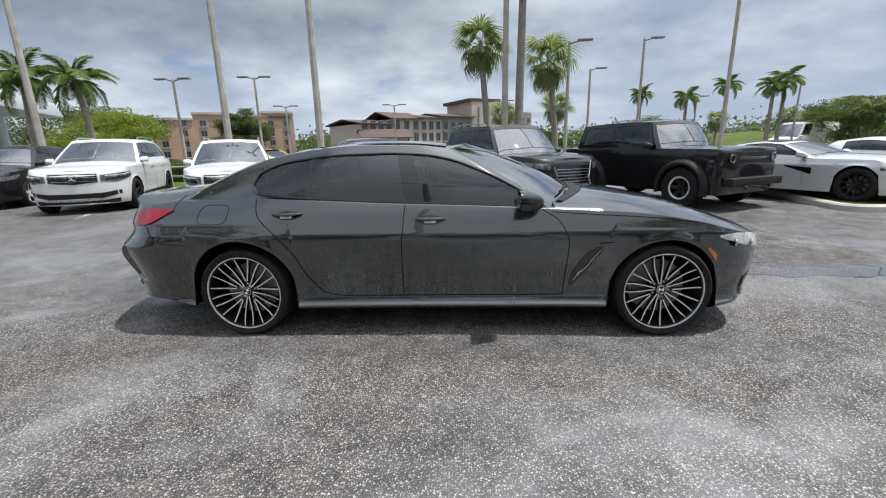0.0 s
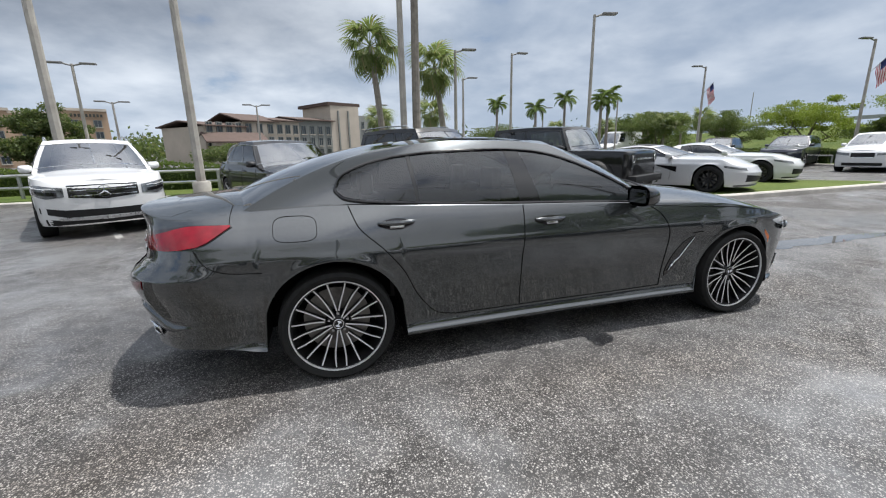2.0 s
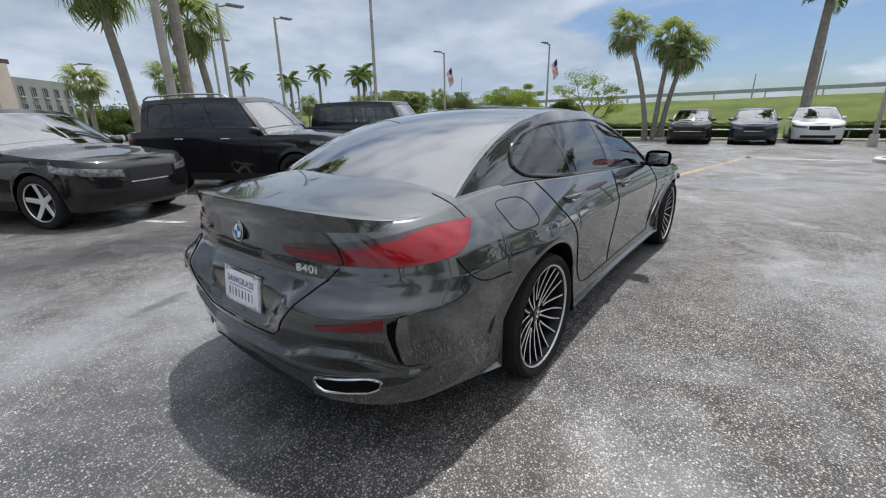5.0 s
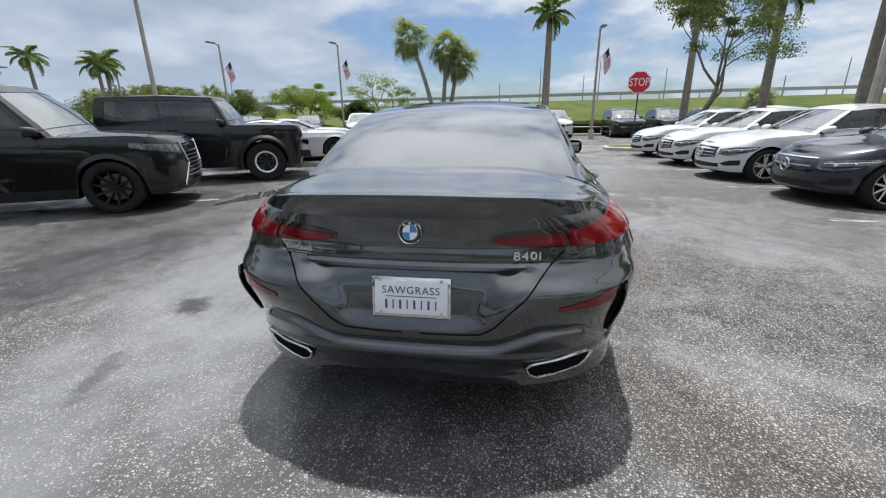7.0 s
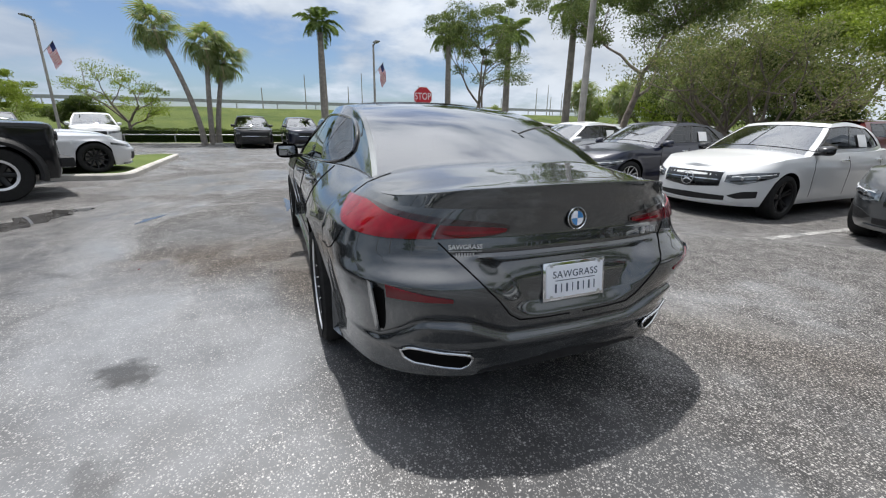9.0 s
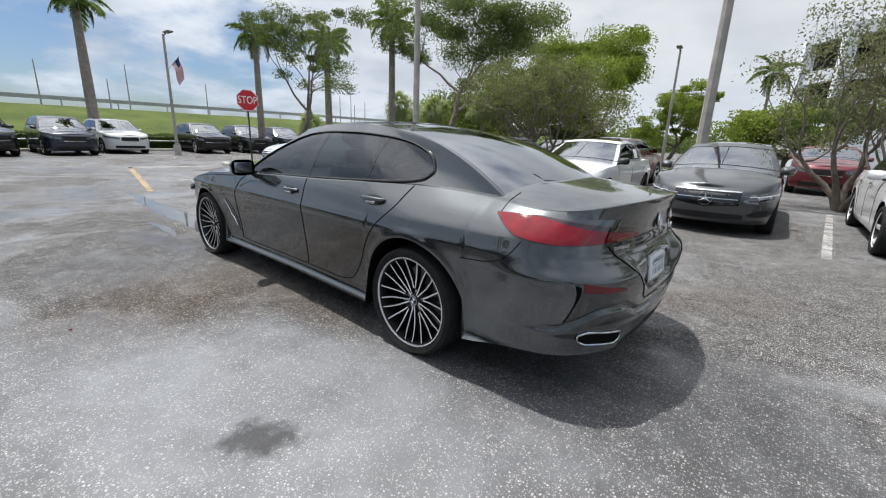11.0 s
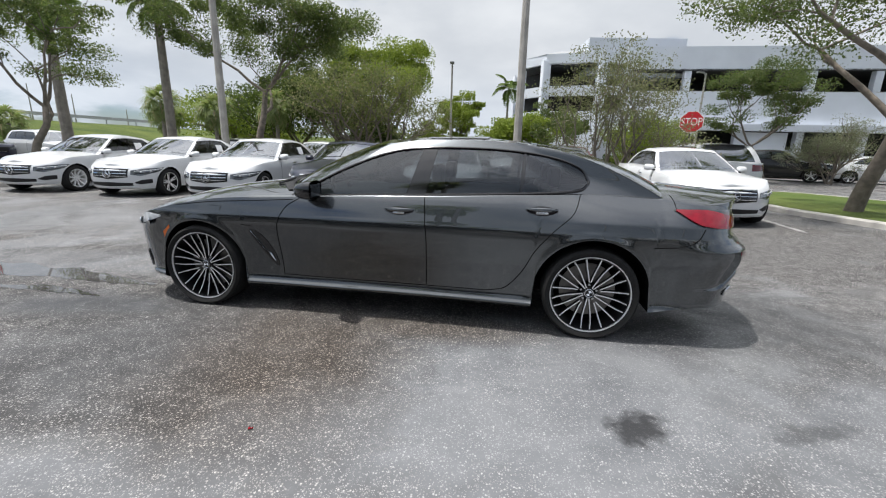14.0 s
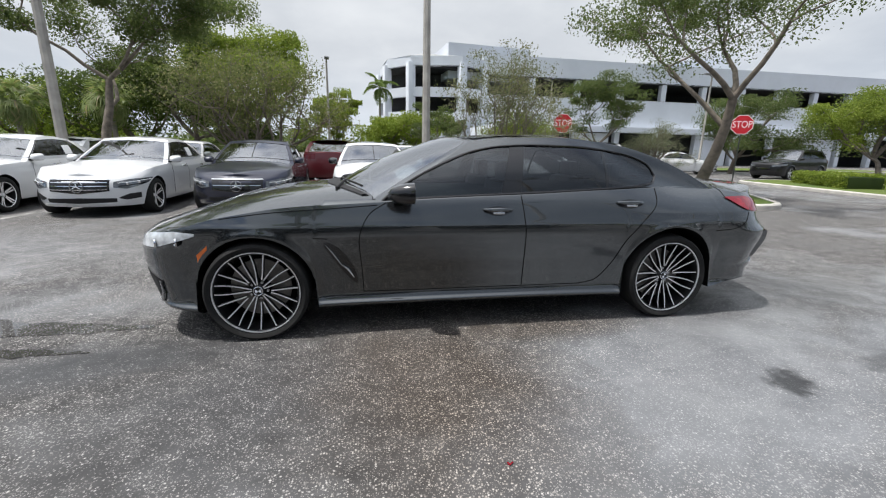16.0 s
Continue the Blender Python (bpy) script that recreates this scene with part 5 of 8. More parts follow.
for y0_, y1_ in ((0.62, 0.02), (-0.05, -0.60)):
    pts_w = []
    for y in np.linspace(y0_, y1_, 9):
        t_ = abs(y) / 0.85
        pts_w.append((1.02 - 0.32 * t_ * t_ - 0.03, y, deck_z(1.0 - 0.32 * t_ * t_, y) + 0.034))
    wp = Soup()
    wp.tube(pts_w, 0.008, 6)
    wp.tube([pts_w[4], (pts_w[4][0] + 0.06, y0_ * 0.9, pts_w[0][2] - 0.02)], 0.010, 6)
    wp.ob("wiper", M["black_plastic"], main_car)
mirrors(main_car, MAIN, 0.57, 0.875, 0.985, M["black_gloss"], (0.17, 0.20, 0.135))
# dark glass panel in the roof
glass_roof = []
for x in np.linspace(-0.02, -0.72, 12):
    ry, rz = float(curve(*MAIN["cabin"]["rail_y"])(x)), float(curve(*MAIN["cabin"]["rail_z"])(x))
    glass_roof.append([(x, ry * c, rz + 0.036 * (1 - abs(c) ** 2.2) + 0.004) for c in np.linspace(-0.80, 0.80, 13)])
Soup().grid(np.array(glass_roof)).ob("roof_glass", M["black_gloss"], main_car)
# ---- ground ----
gm = bpy.data.meshes.new("ground")
gs = Soup()
gx = np.concatenate([[-2000, -600, -200, -80], np.linspace(-45, 60, 30), [90, 200, 600, 2000]])
gy = np.concatenate([[-2000, -600, -200, -90], np.linspace(-50, 60, 30), [90, 200, 600, 2000]])
gs.grid(np.array([[(x, y, 0.0) for y in gy] for x in gx]))
ground = tagged(gs.ob("ground", M["asphalt"]), "weathered grey asphalt of a parking lot with damp stains and painted shade", "ground", kind="structure")


# ---- shallow water left after rain ----
M["puddle_water"] = asphalt_mat("puddle_water", True)


def puddle(spine, widths, seed, label):
    """A thin film with a ragged edge along a spine."""
    rng = np.random.default_rng(seed)
    n = 70
    t = np.linspace(0, 1, n)
    k = np.linspace(0, 1, len(spine))
    px, py = np.interp(t, k, [p[0] for p in spine]), np.interp(t, k, [p[1] for p in spine])
    w = np.interp(t, k, widths)
    dx, dy = np.gradient(px), np.gradient(py)
    L_ = np.hypot(dx, dy)
    nx_, ny_ = -dy / L_, dx / L_
    rag = [np.array([1 + 0.55 * noise.noise(Vector((a * 14, seed, s_))) + 0.3 * noise.noise(Vector((a * 41, seed, s_ + 3))) for a in t]) for s_ in (0.0, 7.0)]
    drift = np.array([0.6 * noise.noise(Vector((a * 6, seed, 20.0))) for a in t]) * w
    rows = [[(px[i] + nx_[i] * (c * w[i] * (rag[0][i] if c < 0 else rag[1][i]) + drift[i]), py[i] + ny_[i] * (c * w[i] * (rag[0][i] if c < 0 else rag[1][i]) + drift[i]), 0.0035) for c in (-1, -0.4, 0.4, 1)] for i in range(n)]
    tagged(Soup().grid(np.array(rows)).ob("puddle", M["puddle_water"]), label, "puddle", kind="structure")


puddle([(7.3, 0.42), (5.3, 0.50), (4.1, 0.50), (3.2, 0.56), (2.3, 0.62)], (0.02, 0.14, 0.17, 0.13, 0.02), 1, "long thin puddle reflecting the sky on asphalt")
puddle([(1.8, 4.35), (2.5, 4.15), (3.3, 3.95), (3.6, 3.62)], (0.02, 0.22, 0.24, 0.05), 3, "shallow puddle before a parked off-roader")
puddle([(2.2, 2.78), (2.5, 2.68), (2.75, 2.55)], (0.01, 0.06, 0.01), 4, "tiny puddle on pale asphalt")
puddle([(3.7, 0.98), (3.1, 0.92), (2.5, 0.98)], (0.02, 0.07, 0.01), 5, "narrow puddle with wet leaves along its edge")

# a scrap of red plastic lying on the asphalt
scrap = Soup()
scrap.box((0.22, 2.28, 0.006), (0.024, 0.007, 0.006), 0.6, bevel=0.002)
scrap.box((0.231, 2.275, 0.004), (0.008, 0.014, 0.005), 0.2, bevel=0.002)
tagged(scrap.ob("litter", M["red_bright"]), "small scrap of red plastic lying on asphalt", "litter")
# ---- the other vehicles ----
def make_spec(name, paint, L, W, H, wb, fo, tyre_r, hood, belt, foot, head, tailhead, tailfoot, deck, clear=0.17, **kw):
    """Numbers of a plain saloon, hatch or off-roader. foot, head: x of the windscreen's lower and upper edge; tailhead, tailfoot: of the rear pane's."""
    nx = wb / 2 + fo
    tx = nx - L
    h = W / 2
    hf = hood - kw.pop("hood_drop", 0.13)
    upright = kw.pop("upright", False)
    soft = kw.pop("soft_nose", False)
    s = dict(name=name, paint=paint, wb=wb, arch_r=tyre_r + kw.pop("arch_gap", 0.035), tyre_r=tyre_r, tyre_w=kw.pop("tyre_w", 0.23), rim_r=tyre_r * kw.pop("rim_share", 0.70), track=h - 0.115, clear=clear, nose_x=nx, tail_x=tx,
             corner_f=nx - kw.pop("fcorner", 0.62), corner_r=tx + kw.pop("rcorner", 0.55), round_f=kw.pop("round_f", 2.8), round_r=kw.pop("round_r", 3.0), crown=2.8, cowl=foot + 0.02, deck=tailfoot - 0.02, lip=0.010,
             width=((tx + 0.5, h - 0.03), (-wb / 2, h), (0, h - 0.012), (wb / 2, h), (nx - 0.6, h - 0.03)),
             inset=((0.15, 0.06), (0.30, 0.02), (0.5, 0.006), (0.70, 0.0), (belt - 0.13, 0.016), (belt - 0.05, 0.045), (belt + 0.04, 0.085)) if not upright else ((0.15, 0.05), (0.35, 0.01), (0.7, 0.0), (belt - 0.1, 0.008), (belt, 0.03), (belt + 0.1, 0.05)),
             nose=((0.18, nx - 0.10), (0.32, nx - 0.02), (0.5, nx), (hf - 0.10, nx - 0.02), (hf, nx - 0.09), (hf + 0.1, nx - 0.20)),
             tail=((0.2, tx + 0.12), (0.38, tx + 0.02), (0.6, tx), (deck - 0.15, tx + 0.03), (deck, tx + 0.05), (deck + 0.1, tx + 0.08)),
             top=((nx, hf), (nx - 0.28, hf + 0.055), (nx - 0.7, hood - 0.05), (foot + 0.1, belt - 0.035), (foot - 0.5, belt), (tailfoot + 0.4, belt + 0.035), (tailfoot, deck - 0.02), (tx, deck - 0.03)),
             mid=((nx, hf + 0.01), (nx - 0.25, hf + 0.075), (nx - 0.7, hood), (foot + 0.28, belt + 0.045), (foot - 0.5, belt + 0.05), (tailfoot, deck + 0.01), (tx, deck - 0.01)),
             sill=((nx, clear + 0.02), (wb / 2 - 0.4, clear + 0.03), (-wb / 2 + 0.4, clear + 0.03), (tx + 0.4, clear + 0.08), (tx, clear + 0.12)),
             belt_in=((tx, 0.05), (tailfoot, 0.04 if upright else 0.10), (tailfoot + 0.5, 0.014), (9, 0.014)))
    if soft:
        s["nose"] = ((0.18, nx - 0.08), (0.30, nx - 0.01), (hf - 0.22, nx), (hf - 0.11, nx - 0.025), (hf - 0.04, nx - 0.075), (hf, nx - 0.13), (hf + 0.1, nx - 0.30))
        s["top"] = ((nx, hf), (nx - 0.12, hf + 0.025), (nx - 0.35, hf + 0.085), (nx - 0.8, hood - 0.045)) + s["top"][3:]
        s["mid"] = ((nx, hf + 0.012), (nx - 0.12, hf + 0.05), (nx - 0.35, hf + 0.115), (nx - 0.8, hood + 0.01)) + s["mid"][3:]
    rw = h * kw.pop("roof_w", 0.66)
    span = foot - tailfoot
    b1, b2, b3 = kw.pop("doors", ((foot - 0.25 - 0.95) , (foot - 0.25 - 0.95 - 0.85), tailfoot + 0.40))
    uu = lambda x: (foot - x) / span
    s["cabin"] = dict(wb=(foot + 0.26, 0, belt + 0.035), a_foot=foot, wt=(head + 0.10, 0, H - 0.045), at=(head, rw, H - 0.075), rb=(tailfoot - 0.05, 0, deck + 0.0), c_foot=tailfoot, rt=(tailhead - 0.02, 0, H - 0.055), ct=(tailhead - kw.pop("pillar", 0.30), rw * 0.96, H - 0.11 if not upright else H - 0.085),
                      rear_power=3.0, rail_y=((head + 0.1, rw), (0, rw + 0.015), (tailhead - 0.4, rw * 0.96)), rail_z=((head + 0.1, H - 0.085), (head, H - 0.075), ((head + tailhead) / 2, H - 0.045), (tailhead - 0.3, H - 0.11 if not upright else H - 0.085)),
                      roof_crown=0.04, bulge=(0.025, 0.03, 0.03), cuts=((0.03, "p"), (uu(b1), "w1"), (uu(b1) + 0.03, "b"), (uu(b2), "w2"), (uu(b2) + 0.012, "b"), (uu(b3), "w3"), (1.0, "p")), pane=(0.1, 0.86), rear_top=0.9,
                      seat_top=belt + 0.02, seat_x=(foot - 0.95, foot - 1.8), side_glass=kw.pop("side_glass", "tint_glass"), trim=kw.pop("trim", "chrome"), trim_r=0.007)
    if "roof_paint" in kw:
        s["cabin"]["roof_paint"] = kw.pop("roof_paint")
    s["hf"], s["belt"], s["deck_z"], s["soft"] = hf, belt, deck, soft
    s.update(kw)
    return s


def star(root, p, r, yaw=0.0):
    e = new("emblem")
    e.parent = root
    e.matrix_basis = Matrix.Translation(p) @ Matrix.Rotation(radians(-90), 4, "Z")
    Soup().lathe([(r - 0.010, 0.0), (r - 0.006, 0.012), (r, 0.012), (r + 0.003, 0.0)], 28).ob("ring", M["chrome"], e)
    so = Soup()
    for k in range(3):
        a = math.pi / 2 + k * 2 * math.pi / 3
        b = len(so.v)
        so.v += [(r * math.cos(a), 0.008, r * math.sin(a)), (0.016 * math.cos(a + 1.05), 0.008, 0.016 * math.sin(a + 1.05)), (0, 0.018, 0), (0.016 * math.cos(a - 1.05), 0.008, 0.016 * math.sin(a - 1.05))]
        so.f += [(b, b + 1, b + 2), (b, b + 2, b + 3)]
    so.ob("star", M["chrome"], e, smooth=False)


def sgn_pair(f):
    for sg in (1, -1):
        f(sg)


def dress(s, root, sh, style, lamps=None, papers=False):
    """Face, lamps, handles, gaps and mirrors of one vehicle."""
    hf, belt, nx, tx, h = s["hf"], s["belt"], s["nose_x"], s["tail_x"], s["width"][1][1]
    wb = s["wb"] / 2

    def band(name, mat, y0, y1, lo, hi, off=0.006, n=9, both=False, parent=root, label=""):
        """A panel on the nose between the half widths y0 and y1; both: over the middle."""
        out = []
        for sg in (1, -1):
            so = Soup()
            ys = np.linspace(y0, y1, n)
            qs = np.array([sh.q_front(y, 0.55) for y in ys])
            sh.patch(so, qs, lo if np.ndim(lo) else np.full(n, lo), hi if np.ndim(hi) else np.full(n, hi), sg, off, 4)
            out.append(so)
        if both:
            so = Soup()
            for q in out:
                b = len(so.v)
                so.v += q.v
                so.f += [tuple(b + i for i in f) for f in q.f]
            return [so.ob(name, mat, parent, label)]
        return [q.ob(name, mat, parent, label) for q in out]

    gw = {"star": 0.44, "star_suv": 0.46, "spindle": 0.40, "box": 0.62, "sport": 0.62, "plain": 0.36, "wide": 0.62}[style]
    if style in ("star", "star_suv"):
        gz0, gz1 = hf - 0.29, hf - 0.05
        g = band("grille", M["black_gloss"], 0, gw, np.linspace(gz0 + 0.0, gz0 + 0.045, 9), np.linspace(gz1, gz1 - 0.01, 9), 0.004, both=True)[0]
        for k in range(s.get("bars", 3) if style == "star" else 2):
            z = gz0 + (0.065 if s.get("bars", 3) > 1 else 0.125) + k * (0.058 if style == "star" else 0.085)
            band("grille_bar", M["chrome"], 0.0, gw - 0.03, z, z + 0.012, 0.018, both=True, parent=g)
        for z, d in ((gz1 + 0.001, 0.0),):
            band("grille_edge", M["chrome"], 0.0, gw, z - 0.006, z + 0.010, 0.010, both=True, parent=g)
        star(root, (float(sh.nose((gz0 + gz1) / 2)) + 0.028, 0, (gz0 + gz1) / 2 + 0.005), 0.098)
        if style == "star":
            band("lower_intake", M["black_plastic"], 0, 0.52, np.linspace(0.25, 0.27, 9), np.linspace(0.345, 0.335, 9), 0.003, both=True)
        else:
            band("lower_intake", M["black_plastic"], 0, 0.84, np.interp(np.arange(9), (0, 5, 8), (0.36, 0.36, 0.44)), np.interp(np.arange(9), (0, 5, 8), (0.47, 0.48, 0.53)), 0.004, both=True)
            band("lower_apron", M["black_plastic"], 0, 0.80, 0.235, np.interp(np.arange(9), (0, 5, 8), (0.31, 0.31, 0.34)), 0.004, both=True)
            band("skid_plate", M["satin_metal"], 0, 0.62, np.linspace(0.30, 0.315, 9), np.linspace(0.345, 0.36, 9), 0.016, both=True)
        if style == "star":
            band("corner_intake", M["black_plastic"], 0.55, 0.80, np.interp(np.arange(9), (0, 3, 8), (0.33, 0.30, 0.325)), np.interp(np.arange(9), (0, 4, 8), (0.345, 0.405, 0.42)), 0.003)
        band("lower_trim", M["chrome"] if style == "star_suv" else M[s["paint"]], 0, 0.62, 0.225, 0.25, 0.014, both=True)
        hz = hf - (0.132 if s["soft"] else 0.13)
        q0, q1 = sh.q_front(gw + 0.05, 0.6), sh.q_front_x(nx - 0.62, hz)
        qs = np.linspace(q0, q1, 12)
        for sg in (1, -1):
            so = Soup()
            tall_ = 0.0 if style == "star" else 0.045
            sh.patch(so, qs, np.interp(np.arange(12), (0, 3, 11), (hz - 0.055 - tall_, hz - 0.080 - tall_, hz + 0.045 - tall_)), np.interp(np.arange(12), (0, 4, 11), (hz + 0.040, hz + 0.085, hz + 0.105)), sg, 0.007, 6)
            lamp = so.ob("headlight", M["lamp_clear"], root)
            so = Soup()
            sh.patch(so, qs[1:9], np.linspace(hz - 0.050, hz + 0.0, 8) - tall_ * 0.7, np.linspace(hz - 0.030, hz + 0.028, 8), sg, 0.011, 4)
            so.ob("reflector_bowl", M["black_gloss"], lamp)
            for k in (2, 5):
                p = sh.at(qs[k + 1], hz - 0.012 + 0.008 * k, sg, 0.010)
                Soup().tube([(p[0] - 0.02, p[1], p[2]), (p[0] + 0.004, p[1], p[2]), (p[0] + 0.010, p[1], p[2])], [0.024, 0.024, 0.016], 14).ob("projector", M["chrome"], lamp)
            so = Soup()
            so.tube([tuple(sh.at(qs[k], hz + 0.008 + (0.06 * k / 9 if k > 2 else 0.02 * k / 2) , sg, 0.012)) for k in range(1, 11)], 0.006, 6)
            so.ob("light_strip", M["badge_chrome"], lamp)
    elif style == "spindle":
        zs = np.linspace(0, 1, 9)
        g = band("grille", M["black_gloss"], 0, 0.46, np.linspace(0.42, 0.46, 9), np.linspace(hf - 0.05, hf - 0.07, 9), 0.005, both=True)[0]
        for k in range(7):
            z = 0.46 + k * 0.062
            band("grille_bar", M["satin_metal"], 0.0, 0.40 + 0.02 * abs(k - 3), z, z + 0.014, 0.016, both=True, parent=g)
        for sg in (1, -1):
            so = Soup()
            so.tube([tuple(sh.at(sh.q_front(y, z), z, sg, 0.018)) for y, z in ((0.50, hf - 0.04), (0.40, 0.66), (0.56, 0.40), (0.58, 0.33))], 0.018, 8)
            so.ob("grille_surround", M["chrome"], root)
            qs = np.linspace(sh.q_front(0.55), sh.q_front_x(nx - 0.62), 12)
            so = Soup()
            sh.patch(so, qs, np.linspace(hf - 0.20, hf - 0.09, 12), np.linspace(hf - 0.08, hf - 0.02, 12), sg, 0.008, 4)
            so.ob("headlight", M["lamp_clear"], root)
        band("lower_intake", M["black_plastic"], 0, 0.70, 0.28, 0.38, 0.004, both=True)
    elif style == "box":
        g = band("grille", M["black_plastic"], 0, 0.74, hf - 0.27, hf - 0.06, 0.006, both=True)[0]
        band("grille_bar", M["black_gloss"], 0.0, 0.50, hf - 0.175, hf - 0.155, 0.016, both=True, parent=g)
        for k in range(6):
            for sg in (1, -1):
                Soup().box((nx - 0.005, sg * (0.045 + k * 0.078) * 0.9, hf - 0.165), (0.02, 0.038, 0.05), bevel=0.004).ob("bar", M["satin_metal"], g)
        for sg in (1, -1):
            p = sh.at(sh.q_front(0.66, hf - 0.165), hf - 0.165, sg)
            lamp = Soup()
            lamp.tube([(p[0] - 0.04, p[1], p[2]), (p[0] + 0.018, p[1], p[2])], 0.095, 24)
            lo = lamp.ob("headlight", M["black_gloss"], root)
            ring = [(p[0] + 0.022, p[1] + 0.075 * math.cos(a), p[2] + 0.075 * math.sin(a)) for a in np.linspace(0, 2 * math.pi, 25)]
            Soup().tube(ring, 0.010, 6, cap=False).ob("light_ring", M["lamp_clear"], lo)
        so = Soup()
        so.box((nx + 0.05, 0, 0.56), (0.22, 1.62, 0.16), bevel=0.03)
        so.ob("front_bumper", M["black_plastic"], root)
        for sg in (1, -1):
            Soup().tube([(nx + 0.14, sg * 0.42, 0.50), (nx + 0.20, sg * 0.42, 0.47), (nx + 0.14, sg * 0.42, 0.44)], 0.014, 8).ob("tow_hook", M["black_plastic"], root)
            for xw in (wb, -wb):
                pts = []
                r = s["arch_r"] + 0.03
                for a in np.linspace(-0.25, math.pi + 0.25, 26):
                    pts.append([(xw + (r + dr) * math.cos(a), sg * (h + dy), s["tyre_r"] + (r + dr) * math.sin(a)) for dr, dy in ((-0.05, -0.08), (-0.045, 0.075), (0.0, 0.085), (0.05, 0.045), (0.075, -0.02))])
                Soup().grid(np.array(pts)).ob("fender_flare", M["black_plastic"], root)
    elif style == "sport":
        band("lower_intake", M["black_plastic"], 0, 0.62, 0.28, np.linspace(0.40, 0.44, 9), 0.004, both=True)
        band("splitter", M["black_gloss"], 0, 0.80, 0.17, 0.20, 0.03, both=True)
        for sg in (1, -1):
            qs = np.linspace(sh.q_front(0.60), sh.q_front_x(nx - 0.60), 10)
            so = Soup()
            sh.patch(so, qs, np.linspace(hf - 0.08, hf + 0.0, 10), np.linspace(hf - 0.02, hf + 0.05, 10), sg, 0.006, 4)
            so.ob("headlight", M["lamp_clear"], root)
            so = Soup()
            sh.patch(so, sh.q_side(np.linspace(0.62, 0.12, 8)), np.linspace(0.50, 0.66, 8), np.linspace(0.64, 0.68, 8), sg, 0.004, 3)
            so.ob("side_vent", M["liner"], root)
    else:
        g = band("grille", M["black_plastic"], 0, gw, hf - 0.26, hf - 0.09, 0.004, both=True)[0]
        band("grille_edge", M["chrome"], 0.0, gw, hf - 0.285, hf - 0.265, 0.012, both=True, parent=g)
        band("lower_intake", M["black_plastic"], 0, 0.62, 0.28, 0.40, 0.003, both=True)
        for sg in (1, -1):
            qs = np.linspace(sh.q_front(gw + 0.06), sh.q_front_x(nx - 0.6), 10)
            so = Soup()
            sh.patch(so, qs, np.linspace(hf - 0.20, hf - 0.09, 10), np.linspace(hf - 0.10, hf - 0.0, 10), sg, 0.006, 4)
            so.ob("headlight", M["lamp_clear"], root)
    # tail lamps and rear plate field
    dz = s["deck_z"]
    for sg in (1, -1):
        qs = np.linspace(sh.q_rear_x(tx + 0.42, 0.8), sh.q_rear(0.45, 0.8), 10)
        so = Soup()
        tall = 0.16 if not s.get("tall_lamps") else 0.30
        sh.patch(so, qs, np.linspace(dz - 0.05 - tall, dz - 0.08 - tall, 10), np.linspace(dz - 0.08, dz - 0.07, 10), sg, 0.006, 4)
        so.ob("tail_light", M["red_lens"], root)
    # doors
    hm = M[s["paint"]] if style != "box" else M["black_paint"]
    xa, xb = s["cabin"]["a_foot"] - 0.12, s.get("door_mid", 0.05)
    handles(root, sh, s.get("handle_x", (xb + 0.16, xb - 0.86)), belt - 0.10, M["chrome"] if style in ("star", "spindle") else hm, 0.20)
    lines = [((xa, belt - 0.06), (xa + 0.06, 0.75), (xa + 0.05, 0.5), (xa + 0.03, 0.30)), ((xb, belt - 0.04), (xb - 0.01, 0.7), (xb, 0.5), (xb, 0.30))]
    if not s.get("two_door"):
        lines.append(((xb - 0.98, belt - 0.04), (xb - 0.92, 0.74), (xb - 0.78, 0.55), (xb - 0.72, 0.32)))
    seams(root, sh, lines)
    mirrors(root, s, s["cabin"]["a_foot"] - 0.12, h - 0.07, belt + 0.055, M[s.get("mirror_mat", s["paint"])], s.get("mirror", (0.13, 0.20, 0.14)), glass=False)
    if s.get("rails"):
        rz = s["cabin"]["rail_z"][2][1]
        x0, x1 = s["cabin"]["rail_z"][0][0] - 0.3, s["cabin"]["rail_z"][3][0] + 0.1
        ry = s["cabin"]["rail_y"][1][1] - 0.02
        for sg in (1, -1):
            pts = [(x0, sg * ry, rz - 0.02), (x0 - 0.12, sg * ry, rz + 0.05), ((x0 + x1) / 2, sg * ry, rz + 0.07), (x1 + 0.12, sg * ry, rz + 0.035), (x1, sg * ry, rz - 0.03)]
            Soup().tube(pts, 0.016, 8).ob("roof_rail", M["satin_metal"] if s["rails"] == "silver" else M["black_gloss"], root)
    if papers:
        for sg in (1, -1):
            xp = xb - 0.45
            rows = []
            for u in (0.0, 0.5, 1.0):
                z = belt + 0.10 + 0.19 * u
                f = (z - belt) / (s["cabin"]["at"][2] - belt)
                y = (h - 0.085) * (1 - f) + s["cabin"]["rail_y"][1][1] * f + 4 * f * (1 - f) * 0.025 + 0.012
                rows.append([(xp - 0.03 * u + dx, sg * y, z) for dx in (-0.13, 0.0, 0.13)])
            Soup().grid(np.array(rows)).ob("price_sheet", M["paper"], root, "white paper sheet on the glass")
    # sills in dark plastic for off-roaders
    if s.get("cladding"):
        for sg in (1, -1):
            so = Soup()
            sh.patch(so, sh.q_side(np.linspace(wb - s["arch_r"] - 0.04, -wb + s["arch_r"] + 0.04, 12)), s["clear"] + 0.035, s["clear"] + 0.17, sg, 0.006, 3)
            so.ob("sill_cladding", M["black_plastic"], root)


